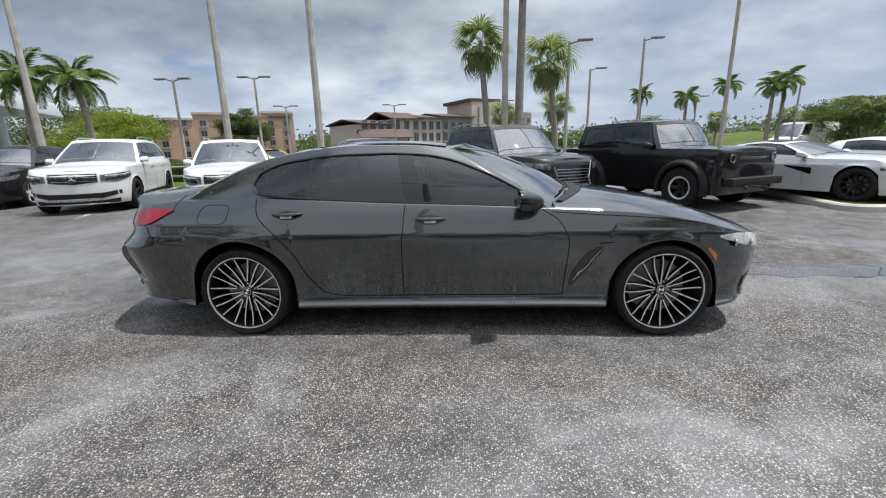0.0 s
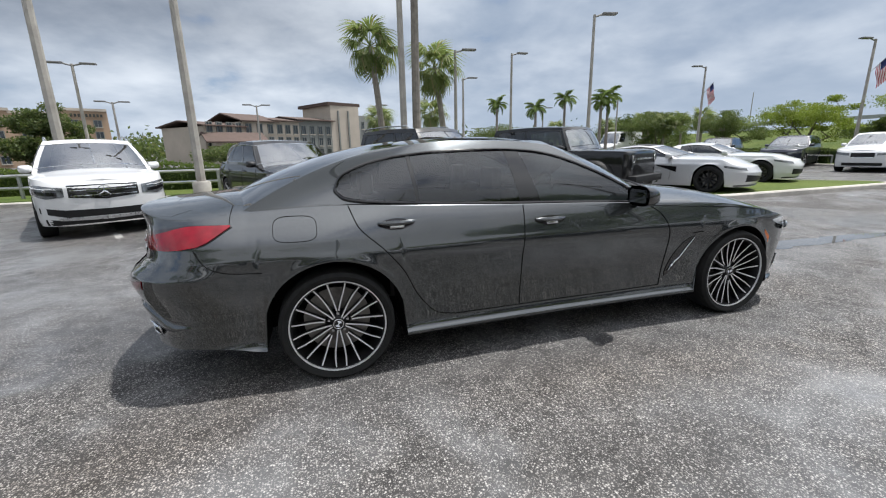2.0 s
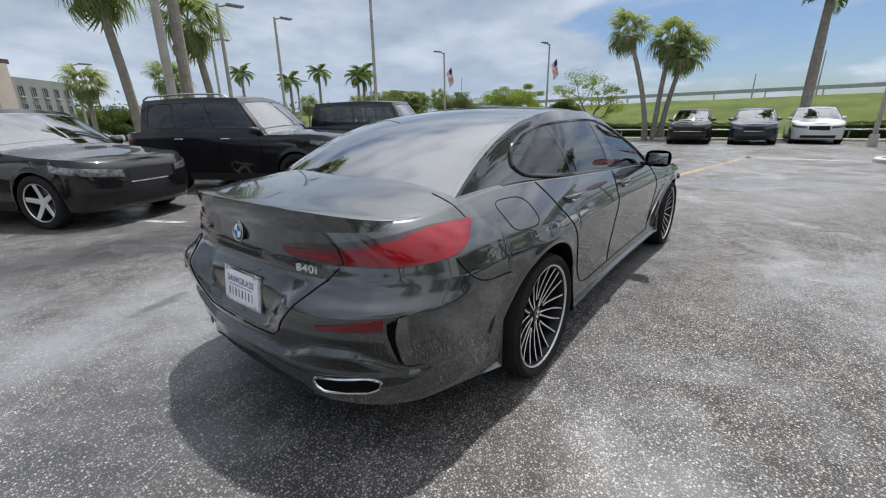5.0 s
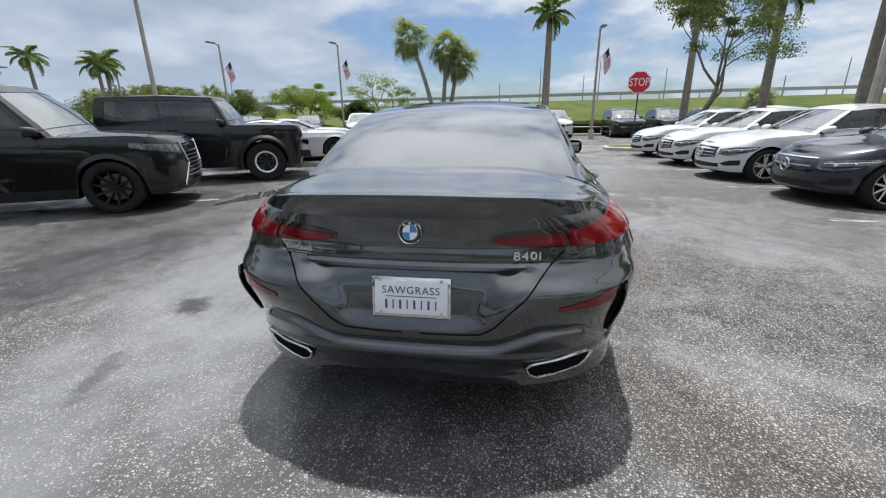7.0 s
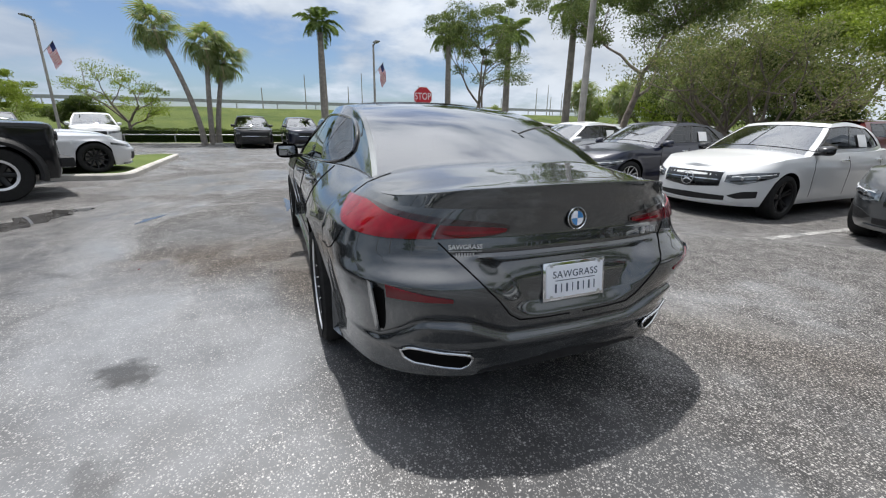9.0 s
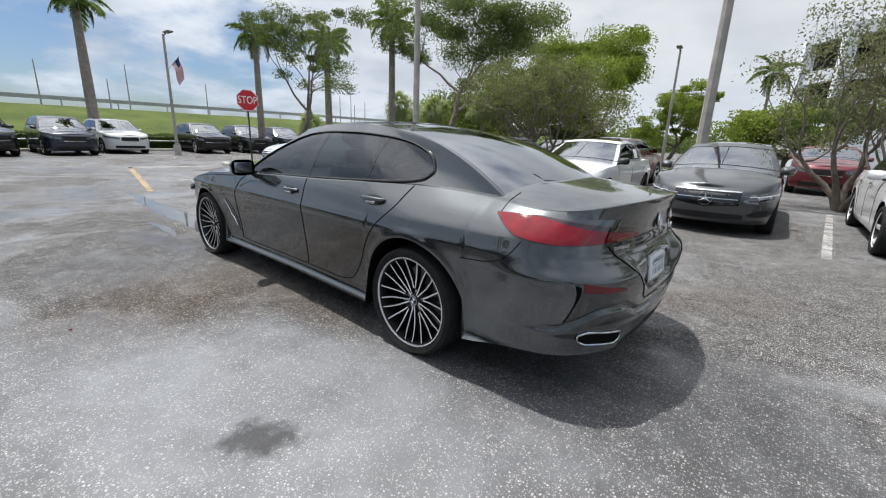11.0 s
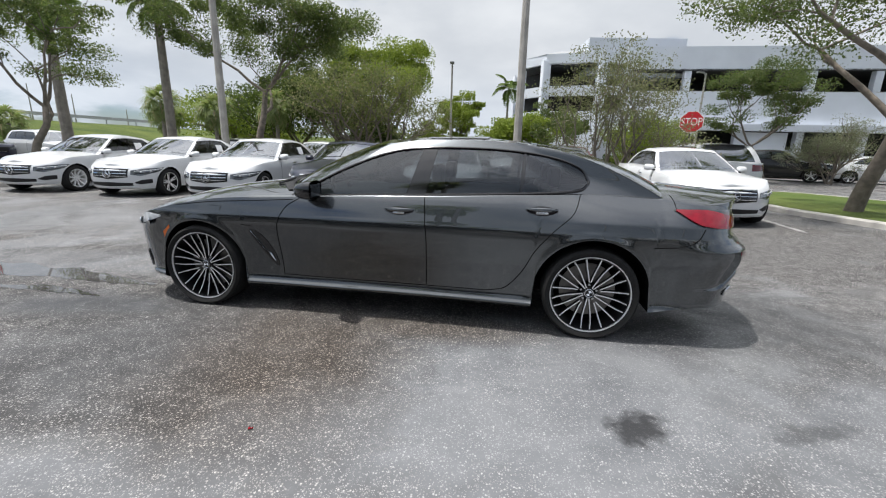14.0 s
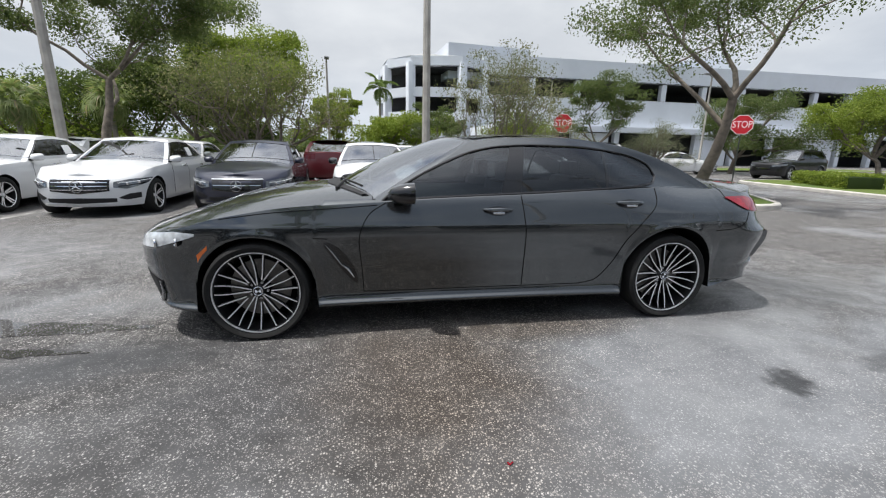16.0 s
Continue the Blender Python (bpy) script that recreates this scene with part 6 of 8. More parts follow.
def place_car(s, style, at, yaw, name, label, category="car", papers=False, group=""):
    m = Matrix.Translation((at[0], at[1], KERB_H - 0.02 if category == "car" and name == "sports_car" else 0)) @ Matrix.Rotation(radians(yaw), 4, "Z")
    key = (s["name"], style, papers)
    if key in BUILT:
        return tagged(copy_thing(BUILT[key], m), label, category, group)
    root = empty(name, m, label, category, group)
    BUILT[key] = root
    sh_ = build_car(s, root)
    dress(s, root, sh_, style, papers=papers)
    return root


BUILT = {}
KERB_H = 0.13


def by_nose(nose, yaw, s):
    """The middle of the wheelbase, from the place of the nose."""
    a = radians(yaw)
    return nose[0] - math.cos(a) * s["nose_x"], nose[1] - math.sin(a) * s["nose_x"]


def sedan(name, paint, **kw):
    d = dict(L=4.70, W=1.81, H=1.44, wb=2.84, fo=0.80, tyre_r=0.325, hood=0.89, belt=0.92, foot=0.68, head=-0.06, tailhead=-0.88, tailfoot=-1.78, deck=1.00, spokes="twin", doors=(-0.28, -1.10, -1.42), door_mid=-0.25, hood_drop=0.185, round_f=2.25, fcorner=0.78, pillar=0.20, soft_nose=True)
    d.update(kw)
    return make_spec(name, paint, **d)


# row of parked saloons, noses out
white_c = sedan("white_c", "white_paint")
white_c2 = sedan("white_c2", "white_paint", spokes="ten", rim_back="rim_face")
navy_c = sedan("navy_c", "navy_paint", bars=1, trim="black_gloss", spokes="ten")
white_a = sedan("white_a", "white_paint", bars=1, L=4.55, W=1.80, H=1.44, wb=2.73, fo=0.87, tyre_r=0.322, hood=0.90, foot=0.80, head=-0.02, tailfoot=-1.58, rim_mat="rim_dark", roof_paint="black_gloss", trim="black_gloss", mirror_mat="black_gloss", doors=(-0.25, -1.05, -1.38))
slate_a = sedan("slate_a", "slate_paint", bars=1, L=4.55, W=1.80, H=1.44, wb=2.73, fo=0.87, tyre_r=0.322, hood=0.90, foot=0.80, head=-0.02, tailfoot=-1.58, rim_mat="rim_dark", trim="black_gloss", doors=(-0.25, -1.05, -1.38))
white_e = sedan("white_e", "white_paint", L=4.93, W=1.86, H=1.47, wb=2.94, fo=0.84, tyre_r=0.335, hood=0.92, belt=0.95, foot=0.76, tailfoot=-1.72, deck=1.03, spokes="five")
ROW = "sedans parked in a row"
white_label = "white compact sedan with chrome star grille, parked on asphalt"
place_car(white_c2, "star", by_nose((10.75, -4.3), 93, white_c2), 93, "sedan", "white sedan with bright ten-spoke wheels parked beside another white sedan", papers=True, group=ROW)
place_car(white_c, "star", by_nose((8.15, -4.35), 92, white_c), 92, "sedan", "white sedan with twin-spoke wheels between two white sedans", papers=True, group=ROW)
place_car(white_c, "star", by_nose((5.62, -4.32), 92, white_c), 92, "sedan", "white sedan with twin-spoke wheels parked beside a navy sedan", papers=True, group=ROW)
place_car(navy_c, "star", by_nose((3.17, -4.55), 92, navy_c), 92, "sedan", "dark navy sedan with ten-spoke wheels in the parked row", papers=True, group=ROW)
place_car(white_a, "star", by_nose((0.58, -4.76), 92, white_a), 92, "sedan", "white compact sedan with black roof and black wheels", papers=True, group=ROW)
place_car(slate_a, "star", by_nose((-2.05, -4.9), 92, slate_a), 92, "sedan", "slate grey compact sedan parked beside a slender tree", group=ROW)
place_car(white_e, "star", by_nose((-4.95, -4.48), 92, white_e), 92, "sedan", "large white sedan with star grille at the row's end", group=ROW)


def off_roader(name, paint, **kw):
    d = dict(L=4.70, W=1.92, H=1.66, wb=2.82, fo=0.86, tyre_r=0.365, hood=1.02, belt=1.08, foot=0.78, head=0.05, tailhead=-1.45, tailfoot=-1.95, deck=1.14, clear=0.20, upright=True, cladding=True, spokes="five", doors=(-0.22, -1.12, -1.72), door_mid=-0.2, roof_w=0.70, tall_lamps=False, pillar=0.22)
    d.update(kw)
    return make_spec(name, paint, **d)


white_gle = off_roader("white_gle", "white_paint", L=4.93, W=1.97, H=1.78, wb=2.99, fo=0.87, tyre_r=0.385, hood=1.10, belt=1.14, foot=0.85, tailhead=-1.55, tailfoot=-2.05, deck=1.18, rails="silver", rim_mat="rim_dark", trim="chrome", doors=(-0.22, -1.18, -1.85))
white_glb = off_roader("white_glb", "white_paint", L=4.63, W=1.84, H=1.68, wb=2.83, fo=0.83, hood=1.05, belt=1.06, foot=0.80, rails="silver", tailhead=-1.62, tailfoot=-1.9, deck=1.12)
black_compact = off_roader("black_compact", "black_paint", L=4.70, W=1.92, H=1.62, wb=2.81, fo=0.90, hood=0.98, belt=1.03, tailhead=-1.25, tailfoot=-1.90, deck=1.12, spokes="five", rim_mat="rim_face", upright=False, rear_top=0.8, pillar=0.35, trim="chrome")
black_tall = off_roader("black_tall", "black_paint", L=4.88, W=1.89, H=1.86, wb=2.79, fo=0.93, tyre_r=0.385, hood=1.16, belt=1.14, foot=0.78, head=0.18, tailhead=-1.72, tailfoot=-1.98, deck=1.20, rim_mat="rim_dark", spokes="ten", rails="silver", trim="black_gloss", clear=0.22, doors=(-0.22, -1.12, -1.80), roof_w=0.74)
black_boxy = off_roader("black_boxy", "black_paint", L=4.40, W=1.90, H=1.84, wb=2.55, fo=0.80, tyre_r=0.42, hood=1.20, hood_drop=0.03, belt=1.22, foot=0.62, head=0.36, tailhead=-1.62, tailfoot=-1.78, deck=1.22, clear=0.30, rim_mat="rim_dark", lip_mat="rim_face", lip_w=0.035, spokes="six", rim_share=0.56, trim="black_gloss", fcorner=0.22, round_f=5.0, rcorner=0.2, round_r=5.0, doors=(-0.55, -0.60, -1.6), door_mid=-0.55, two_door=True, roof_w=0.80, arch_gap=0.06, tyre_w=0.29, pillar=0.05, handle_x=(-0.42,), tall_lamps=True, cladding=False)
black_utility = off_roader("black_utility", "black_paint", L=4.60, W=1.85, H=1.68, wb=2.69, fo=0.93, trim="black_gloss")
white_utility = off_roader("white_utility", "white_paint", L=4.70, W=1.90, H=1.68, wb=2.80, fo=0.93)
navy_utility = off_roader("navy_utility", "navy_paint", L=4.60, W=1.85, H=1.66, wb=2.69, fo=0.93, trim="black_gloss")
nb_, hb_ = black_boxy["nose_x"], black_boxy["hf"]
black_boxy["nose"] = ((0.18, nb_ - 0.10), (0.5, nb_), (hb_ - 0.04, nb_ - 0.005), (hb_, nb_ - 0.03), (hb_ + 0.1, nb_ - 0.07))
black_boxy["top"] = ((nb_, hb_ - 0.005), (nb_ - 0.2, hb_ + 0.015), (0.7, 1.205), (0.2, 1.22), (-1.4, 1.235), (-1.8, 1.21), (black_boxy["tail_x"], 1.20))
black_boxy["mid"] = ((nb_, hb_ + 0.015), (nb_ - 0.15, hb_ + 0.05), (0.75, 1.25), (0.2, 1.26), (-1.8, 1.23), (black_boxy["tail_x"], 1.22))
FAR = "vehicles parked on the far side"
place_car(white_gle, "star_suv", (-9.66, 7.45), -67, "suv", "white sport utility with black wheels and silver roof rails", "suv")
place_car(white_glb, "star_suv", (-5.88, 7.0), -65, "suv", "white boxy utility with dark roof panel and silver roof rails", "suv")
place_car(black_compact, "plain", (-2.24, 7.43), -64, "suv", "glossy black rounded utility with five-spoke silver wheels", "suv")
place_car(black_tall, "spindle", (1.30, 7.04), -62, "suv", "tall black off-roader with chrome-edged grille and dark wheels", "suv")
place_car(black_boxy, "box", (4.78, 6.58), -62, "suv", "black two-door off-roader with round lamps and wide flares", "suv")
place_car(black_utility, "plain", (-13.2, 8.0), -66, "suv", "black utility vehicle beside a white one", "suv")
corvette = make_spec("silver_sport", "silver_paint", L=4.49, W=1.88, H=1.23, wb=2.71, fo=0.92, tyre_r=0.335, hood=0.86, belt=0.86, foot=0.55, head=-0.20, tailhead=-0.80, tailfoot=-1.35, deck=0.92, clear=0.13, hood_drop=0.24, rim_mat="rim_dark", spokes="ten", roof_paint="black_plastic", trim="black_gloss", doors=(-0.45, -0.50, -0.9), door_mid=-0.45, two_door=True, handle_x=(), round_f=2.2, fcorner=0.8)
place_car(corvette, "sport", (7.92, 6.38), -62, "sports_car", "silver low convertible sports car with black soft top", "car")
white_low = make_spec("white_low", "white_paint", L=4.49, W=1.88, H=1.25, wb=2.71, fo=0.92, tyre_r=0.335, hood=0.86, belt=0.86, foot=0.55, head=-0.20, tailhead=-0.80, tailfoot=-1.35, deck=0.92, clear=0.13, hood_drop=0.2, rim_mat="rim_dark", spokes="ten", trim="black_gloss", doors=(-0.45, -0.50, -0.9), door_mid=-0.45, two_door=True, handle_x=(), round_f=2.2, fcorner=0.8)
place_car(white_low, "sport", (11.3, 7.6), -62, "sports_car", "white low coupe parked behind a silver convertible", "car")
for at_, yaw_, sp_, st_, nm_, lb_ in (((22.3, 9.1), 198, white_utility, "plain", "suv", "white utility vehicle parked facing the lane by a hedge"),
                                 ((23.2, 13.2), 200, navy_utility, "plain", "suv", "dark navy utility parked facing the lane by a hedge"),
                                 ((22.9, 17.3), 204, black_utility, "plain", "suv", "black utility vehicle parked under trees by a hedge"),
                                 ((22.4, 2.0), 185, black_utility, "wide", "suv", "black utility vehicle parked on the far lane's edge"),
                                 ((22.8, -0.6), 184, navy_utility, "plain", "suv", "dark navy utility parked beside a black one"),
                                 ((24.4, -2.9), 184, white_utility, "plain", "suv", "white utility vehicle parked under the grass bank"),
                                 ((24.3, -7.1), 180, black_utility, "wide", "suv", "black utility vehicle near the stop sign"),
                                 ((24.6, -9.8), 178, black_utility, "plain", "suv", "dark utility vehicle beside a slim tree"),
                                 ((24.8, -12.4), 176, navy_utility, "plain", "suv", "dark utility under the shade trees"),
                                 ((22.6, -14.6), 172, white_utility, "plain", "suv", "white utility vehicle behind the parked sedans"),
                                 ((-23.0, -16.6), 12, black_utility, "plain", "suv", "black utility vehicle on the far driveway"),
                                 ((-20.0, -21.5), 160, white_c, "star", "sedan", "white sedan on the far driveway"),
                                 ((-15.6, -22.2), 150, black_utility, "plain", "suv", "black utility vehicle under trees by the garage")):
    place_car(sp_, st_, at_, yaw_, nm_, lb_, "car" if nm_ == "sedan" else "suv", group=FAR)
maroon = off_roader("maroon", "maroon_paint", L=4.5, W=1.83, H=1.55, wb=2.7, fo=0.85, trim="black_gloss")
silver_u = off_roader("silver_u", "silver_paint", L=4.6, W=1.86, H=1.64, wb=2.75, fo=0.88)
SECOND = "vehicles parked in the second row"
for at_, yaw_, sp_, nm_, lb_ in (((1.9, -12.6), 268, maroon, "suv", "maroon utility vehicle with its tail to the lane"),
                            ((-6.6, -10.6), 272, silver_u, "suv", "silver utility vehicle with its tail to the lane"),
                            ((4.6, -13.2), 88, white_c, "sedan", "white sedan in the second row under trees"),
                            ((7.4, -13.4), 90, white_c, "sedan", "white sedan in the second row beside another"),
                            ((-0.9, -14.6), 90, white_c, "sedan", "white sedan in the second row near the pole"),
                            ((-3.6, -16.8), 90, maroon, "suv", "maroon utility vehicle parked near the garage"),
                            ((10.2, -12.8), 270, white_e, "sedan", "white sedan in the second row behind the first")):
    place_car(sp_, "plain" if nm_ == "suv" else "star", at_, yaw_, nm_, lb_, "suv" if nm_ == "suv" else "car", group=SECOND)
lime = sedan("lime", "lime_paint", spokes="five")
place_car(lime, "plain", (-9.6, 15.4), 160, "sedan", "lime green sedan driving lane beyond the rail", "car")
# ---- kerbs, islands, markings ----
M["bark"] = simple("bark", (0.16, 0.135, 0.11), 0.9, var=0.35, scale=7, bump=0.6, bump_scale=40)
M["palm_bark"] = simple("palm_bark", (0.25, 0.225, 0.195), 0.9, var=0.25, scale=5, bump=0.5, bump_scale=30)
M["oak_leaf"] = leaf_mat("oak_leaf", (0.055, 0.085, 0.032), (0.130, 0.170, 0.065), (0.19, 0.19, 0.09))
M["bright_leaf"] = leaf_mat("bright_leaf", (0.15, 0.22, 0.025), (0.31, 0.37, 0.06))
M["dry_leaf"] = leaf_mat("dry_leaf", (0.11, 0.13, 0.05), (0.23, 0.235, 0.11), (0.30, 0.26, 0.15))
M["dull_leaf"] = leaf_mat("dull_leaf", (0.13, 0.135, 0.075), (0.26, 0.25, 0.16), (0.33, 0.29, 0.21))
M["pale_leaf"] = leaf_mat("pale_leaf", (0.16, 0.17, 0.12), (0.26, 0.26, 0.19))
M["palm_leaf"] = leaf_mat("palm_leaf", (0.10, 0.17, 0.045), (0.25, 0.32, 0.11))
M["fan_leaf"] = leaf_mat("fan_leaf", (0.15, 0.21, 0.08), (0.29, 0.33, 0.15), (0.34, 0.29, 0.16))
M["hedge_leaf"] = leaf_mat("hedge_leaf", (0.045, 0.085, 0.018), (0.12, 0.17, 0.035))
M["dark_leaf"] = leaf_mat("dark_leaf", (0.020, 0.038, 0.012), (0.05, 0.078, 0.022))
M["galvanised"] = simple("galvanised", (0.42, 0.43, 0.43), 0.45, 0.8, var=0.12)
M["lamp_grey"] = simple("lamp_grey", (0.22, 0.22, 0.22), 0.5, 0.3, var=0.1)
M["sign_red"] = simple("sign_red", (0.50, 0.012, 0.022), 0.4, var=0.06)
M["sign_white"] = simple("sign_white", (0.78, 0.78, 0.77), 0.4, var=0.04)
M["post_dark"] = simple("post_dark", (0.03, 0.035, 0.03), 0.6, var=0.2)
M["stucco_tan"] = simple("stucco_tan", (0.36, 0.26, 0.18), 0.9, var=0.1, scale=0.4, bump=0.2)
M["stucco_cream"] = simple("stucco_cream", (0.44, 0.39, 0.33), 0.9, var=0.1, scale=0.4, bump=0.2)
M["stucco_grey"] = simple("stucco_grey", (0.20, 0.21, 0.20), 0.9, var=0.1, scale=0.4, bump=0.2)
M["roof_brown"] = simple("roof_brown", (0.085, 0.058, 0.048), 0.85, var=0.2, scale=1.5, bump=0.4)
M["garage_white"] = simple("garage_white", (0.66, 0.69, 0.74), 0.8, var=0.06, scale=0.4, bump=0.15)
# near-black that stands for the shade inside the garage decks
M["garage_shade"] = simple("garage_shade", (0.035, 0.036, 0.038), 0.9, var=0.2)
M["pane_dark"] = simple("pane_dark", (0.03, 0.04, 0.05), 0.12, var=0.2, coat=0.5)
M["flag_red"] = simple("flag_red", (0.45, 0.03, 0.05), 0.8, var=0.1)
M["flag_blue"] = simple("flag_blue", (0.02, 0.03, 0.12), 0.8, var=0.1)


def island(name, poly, label, top_mat, wall=0.15):
    """A raised bed: a rounded concrete kerb round a planted top."""
    n = len(poly)
    pts = []
    for i in range(n):  # rounded corners
        a, b, c = Vector(poly[i - 1]), Vector(poly[i]), Vector(poly[(i + 1) % n])
        r = min((a - b).length, (c - b).length, 1.6) * 0.45
        p, q = b + (a - b).normalized() * r, b + (c - b).normalized() * r
        for t in np.linspace(0, 1, 6):
            pts.append(p.lerp(b, t).lerp(b.lerp(q, t), t))
    area = sum(pts[i].x * pts[(i + 1) % len(pts)].y - pts[(i + 1) % len(pts)].x * pts[i].y for i in range(len(pts)))
    rows = []
    for i, p in enumerate(pts):
        d = (pts[(i + 1) % len(pts)] - pts[i - 1]).normalized()
        nrm = Vector((-d.y, d.x)) * (1 if area > 0 else -1)
        rows.append([(p.x, p.y, -0.05), (p.x + nrm.x * 0.01, p.y + nrm.y * 0.01, KERB_H - 0.03), (p.x + nrm.x * 0.04, p.y + nrm.y * 0.04, KERB_H), (p.x + nrm.x * wall, p.y + nrm.y * wall, KERB_H + 0.003), (p.x + nrm.x * (wall + 0.01), p.y + nrm.y * (wall + 0.01), KERB_H - 0.06)])
    bed = empty(name, Matrix.Identity(4), label, "island", kind="structure")
    Soup().grid(np.array(rows), close_u=True).ob("kerb", M["concrete"], bed, "weathered concrete kerb")
    so = Soup()
    inner = [(r[3][0], r[3][1], KERB_H - 0.012) for r in rows]
    c = np.mean(np.array(inner), 0)
    rings = [[tuple(np.array(p) * (1 - t) + c * t + np.array([0, 0, 0.05 * t])) for t in (0, 0.3, 0.6, 0.85, 1.0)] for p in inner]
    so.grid(np.array(rings), close_u=True)
    so.ob("planting", top_mat, bed, "mown green grass")
    return bed


island("island", [(7.1, 4.05), (10.5, 4.15), (14.2, 4.25), (14.6, 4.9), (13.2, 6.4), (12.4, 10.0), (8.4, 10.6)], "grass island with a pale concrete kerb", M["grass"])
island("island", [(11.9, -8.4), (12.1, -5.2), (12.9, -3.9), (13.8, -3.9), (14.6, -5.4), (15.0, -9.5), (13.5, -10.0)], "small grass island holding a stop sign", M["grass"])
island("island", [(-7.2, -11.5), (-7.25, -7.0), (-8.2, -4.55), (-9.3, -4.75), (-12.3, -9.6), (-10.5, -12.4)], "grass island with a leaning tree", M["grass"])
island("island", [(-15.2, -6.3), (-16.3, -13.4), (-19.4, -14.2), (-24.0, -9.6), (-21.5, -4.6)], "grass island with clipped hedge", M["grass"])
island("verge", [(-42, 10.9), (-3.0, 10.7), (7.0, 11.3), (12.0, 12.6), (12.0, 15.2), (-42, 15.2)], "grass verge behind the parked vehicles", M["grass"])
island("verge", [(24.3, 30), (24.3, 12), (24.0, 3.8), (25.2, -1.0), (26.0, -16), (31.5, -16), (31.5, 30)], "grass verge along the far lane", M["grass"])
island("verge", [(-46, -24.5), (-6, -25.0), (14, -19), (34, -17.0), (36, -22), (14, -30), (-46, -30)], "planted verge before the garage", M["grass"])


def stripe(name, a, b, w, mat, label):
    a, b = Vector(a), Vector(b)
    d = (b - a).normalized()
    n = Vector((-d.y, d.x)) * w / 2
    so = Soup()
    k = max(2, int((b - a).length / 0.4))
    so.grid(np.array([[(*(a.lerp(b, t) + n * s_ + n * 0.10 * noise.noise(Vector((t * 9, s_ * 3, w)))), 0.004) for s_ in (-1, 0, 1)] for t in np.linspace(0, 1, k)]))
    return tagged(so.ob(name, mat), label, "marking", kind="structure")


stripe("stop_bar", (13.55, -0.9), (13.35, -3.9), 0.45, M["white_line"], "worn white stop bar painted on asphalt")
stripe("lane_line", (7.1, 0.05), (13.8, -1.08), 0.12, M["yellow_line"], "worn yellow lane line painted on asphalt")
for k in range(7):
    x = 9.45 - k * 2.6
    stripe("stall_line", (x, -4.3), (x - 0.15, -9.6), 0.11, M["white_line"], "faded white parking stall line")
for k in range(6):
    x = -8.2 + k * 3.5
    stripe("stall_line", (x, 4.6), (x - 2.3, 9.2), 0.11, M["white_line"], "faded white parking stall line")
stripe("road_line", (-20, -20.5), (-3, -23.8), 0.12, M["white_line"], "white line along the far driveway")

# ---- poles, signs, rails ----
def light_pole(x, y, h, r, label, head="single", turn=0.0, lean=(0, 0)):
    p = empty("light_pole", Matrix.Translation((x, y, 0)) @ Matrix.Rotation(turn, 4, "Z"), label, "light pole", "light poles in the lot")
    so = Soup()
    ks = np.linspace(0, 1, 9)
    so.tube([(lean[0] * k, lean[1] * k, h * k) for k in ks], [r * (1.0 - 0.38 * k) for k in ks], 8)
    so.ob("shaft", M["pole_concrete"], p)
    Soup().lathe([(0, 0.5), (r * 1.7, 0.5), (r * 1.9, 0.44), (r * 1.9, -0.02)], 16, "z").ob("base", M["concrete"], p)
    for sg in ((1,) if head == "single" else (1, -1)):
        Soup().tube([(lean[0], lean[1], h - 0.08), (lean[0] + sg * 0.35, lean[1], h + 0.02)], 0.035, 8).ob("arm", M["lamp_grey"], p)
        b = Soup()
        b.box((lean[0] + sg * 0.58, lean[1], h + 0.03), (0.58, 0.26, 0.075), bevel=0.03)
        b.ob("lamp_head", M["lamp_grey"], p)
    return p


POLE = "tall grey concrete pole standing in the parking lot"
LAMP = "grey light pole with a flat lamp head"
for x, y in ((-4.95, 11.2), (-8.35, 11.3), (1.62, 11.9), (-15.8, 11.6)):
    light_pole(x, y, 9.5, 0.135, POLE, "double", 0.3)
light_pole(-1.04, -9.6, 9.5, 0.135, POLE, "double")
light_pole(8.95, -9.6, 9.5, 0.135, POLE, "double")
for x, y, h, hd, tn in ((9.1, 11.6, 6.15, "single", -0.2), (8.5, 17.4, 5.95, "single", 0.0), (24.9, 11.4, 6.05, "single", 3.0), (22.0, 18.1, 5.9, "single", 2.9), (21.1, -4.75, 5.6, "single", 3.2), (3.0, -22.8, 6.15, "single", 1.7),
                     (-13.8, 16.8, 4.75, "double", 0.0), (-11.2, 19.7, 5.2, "double", 0.1), (-12.9, 27.6, 4.45, "double", 0.2), (-5.0, 28.5, 4.42, "double", 0.1), (4.3, 14.0, 5.2, "single", -0.1), (7.15, 21.0, 5.3, "single", 0.0),
                     (18.0, 30.5, 4.6, "single", 0.0), (22.6, 26.6, 5.0, "single", 3.0), (-13.5, -28.5, 6.6, "single", 0.6), (-21.5, -21.6, 6.3, "single", 0.4), (2.9, 27.5, 4.4, "single", 0.2)):
    light_pole(x, y, h, 0.085, LAMP, hd, tn)


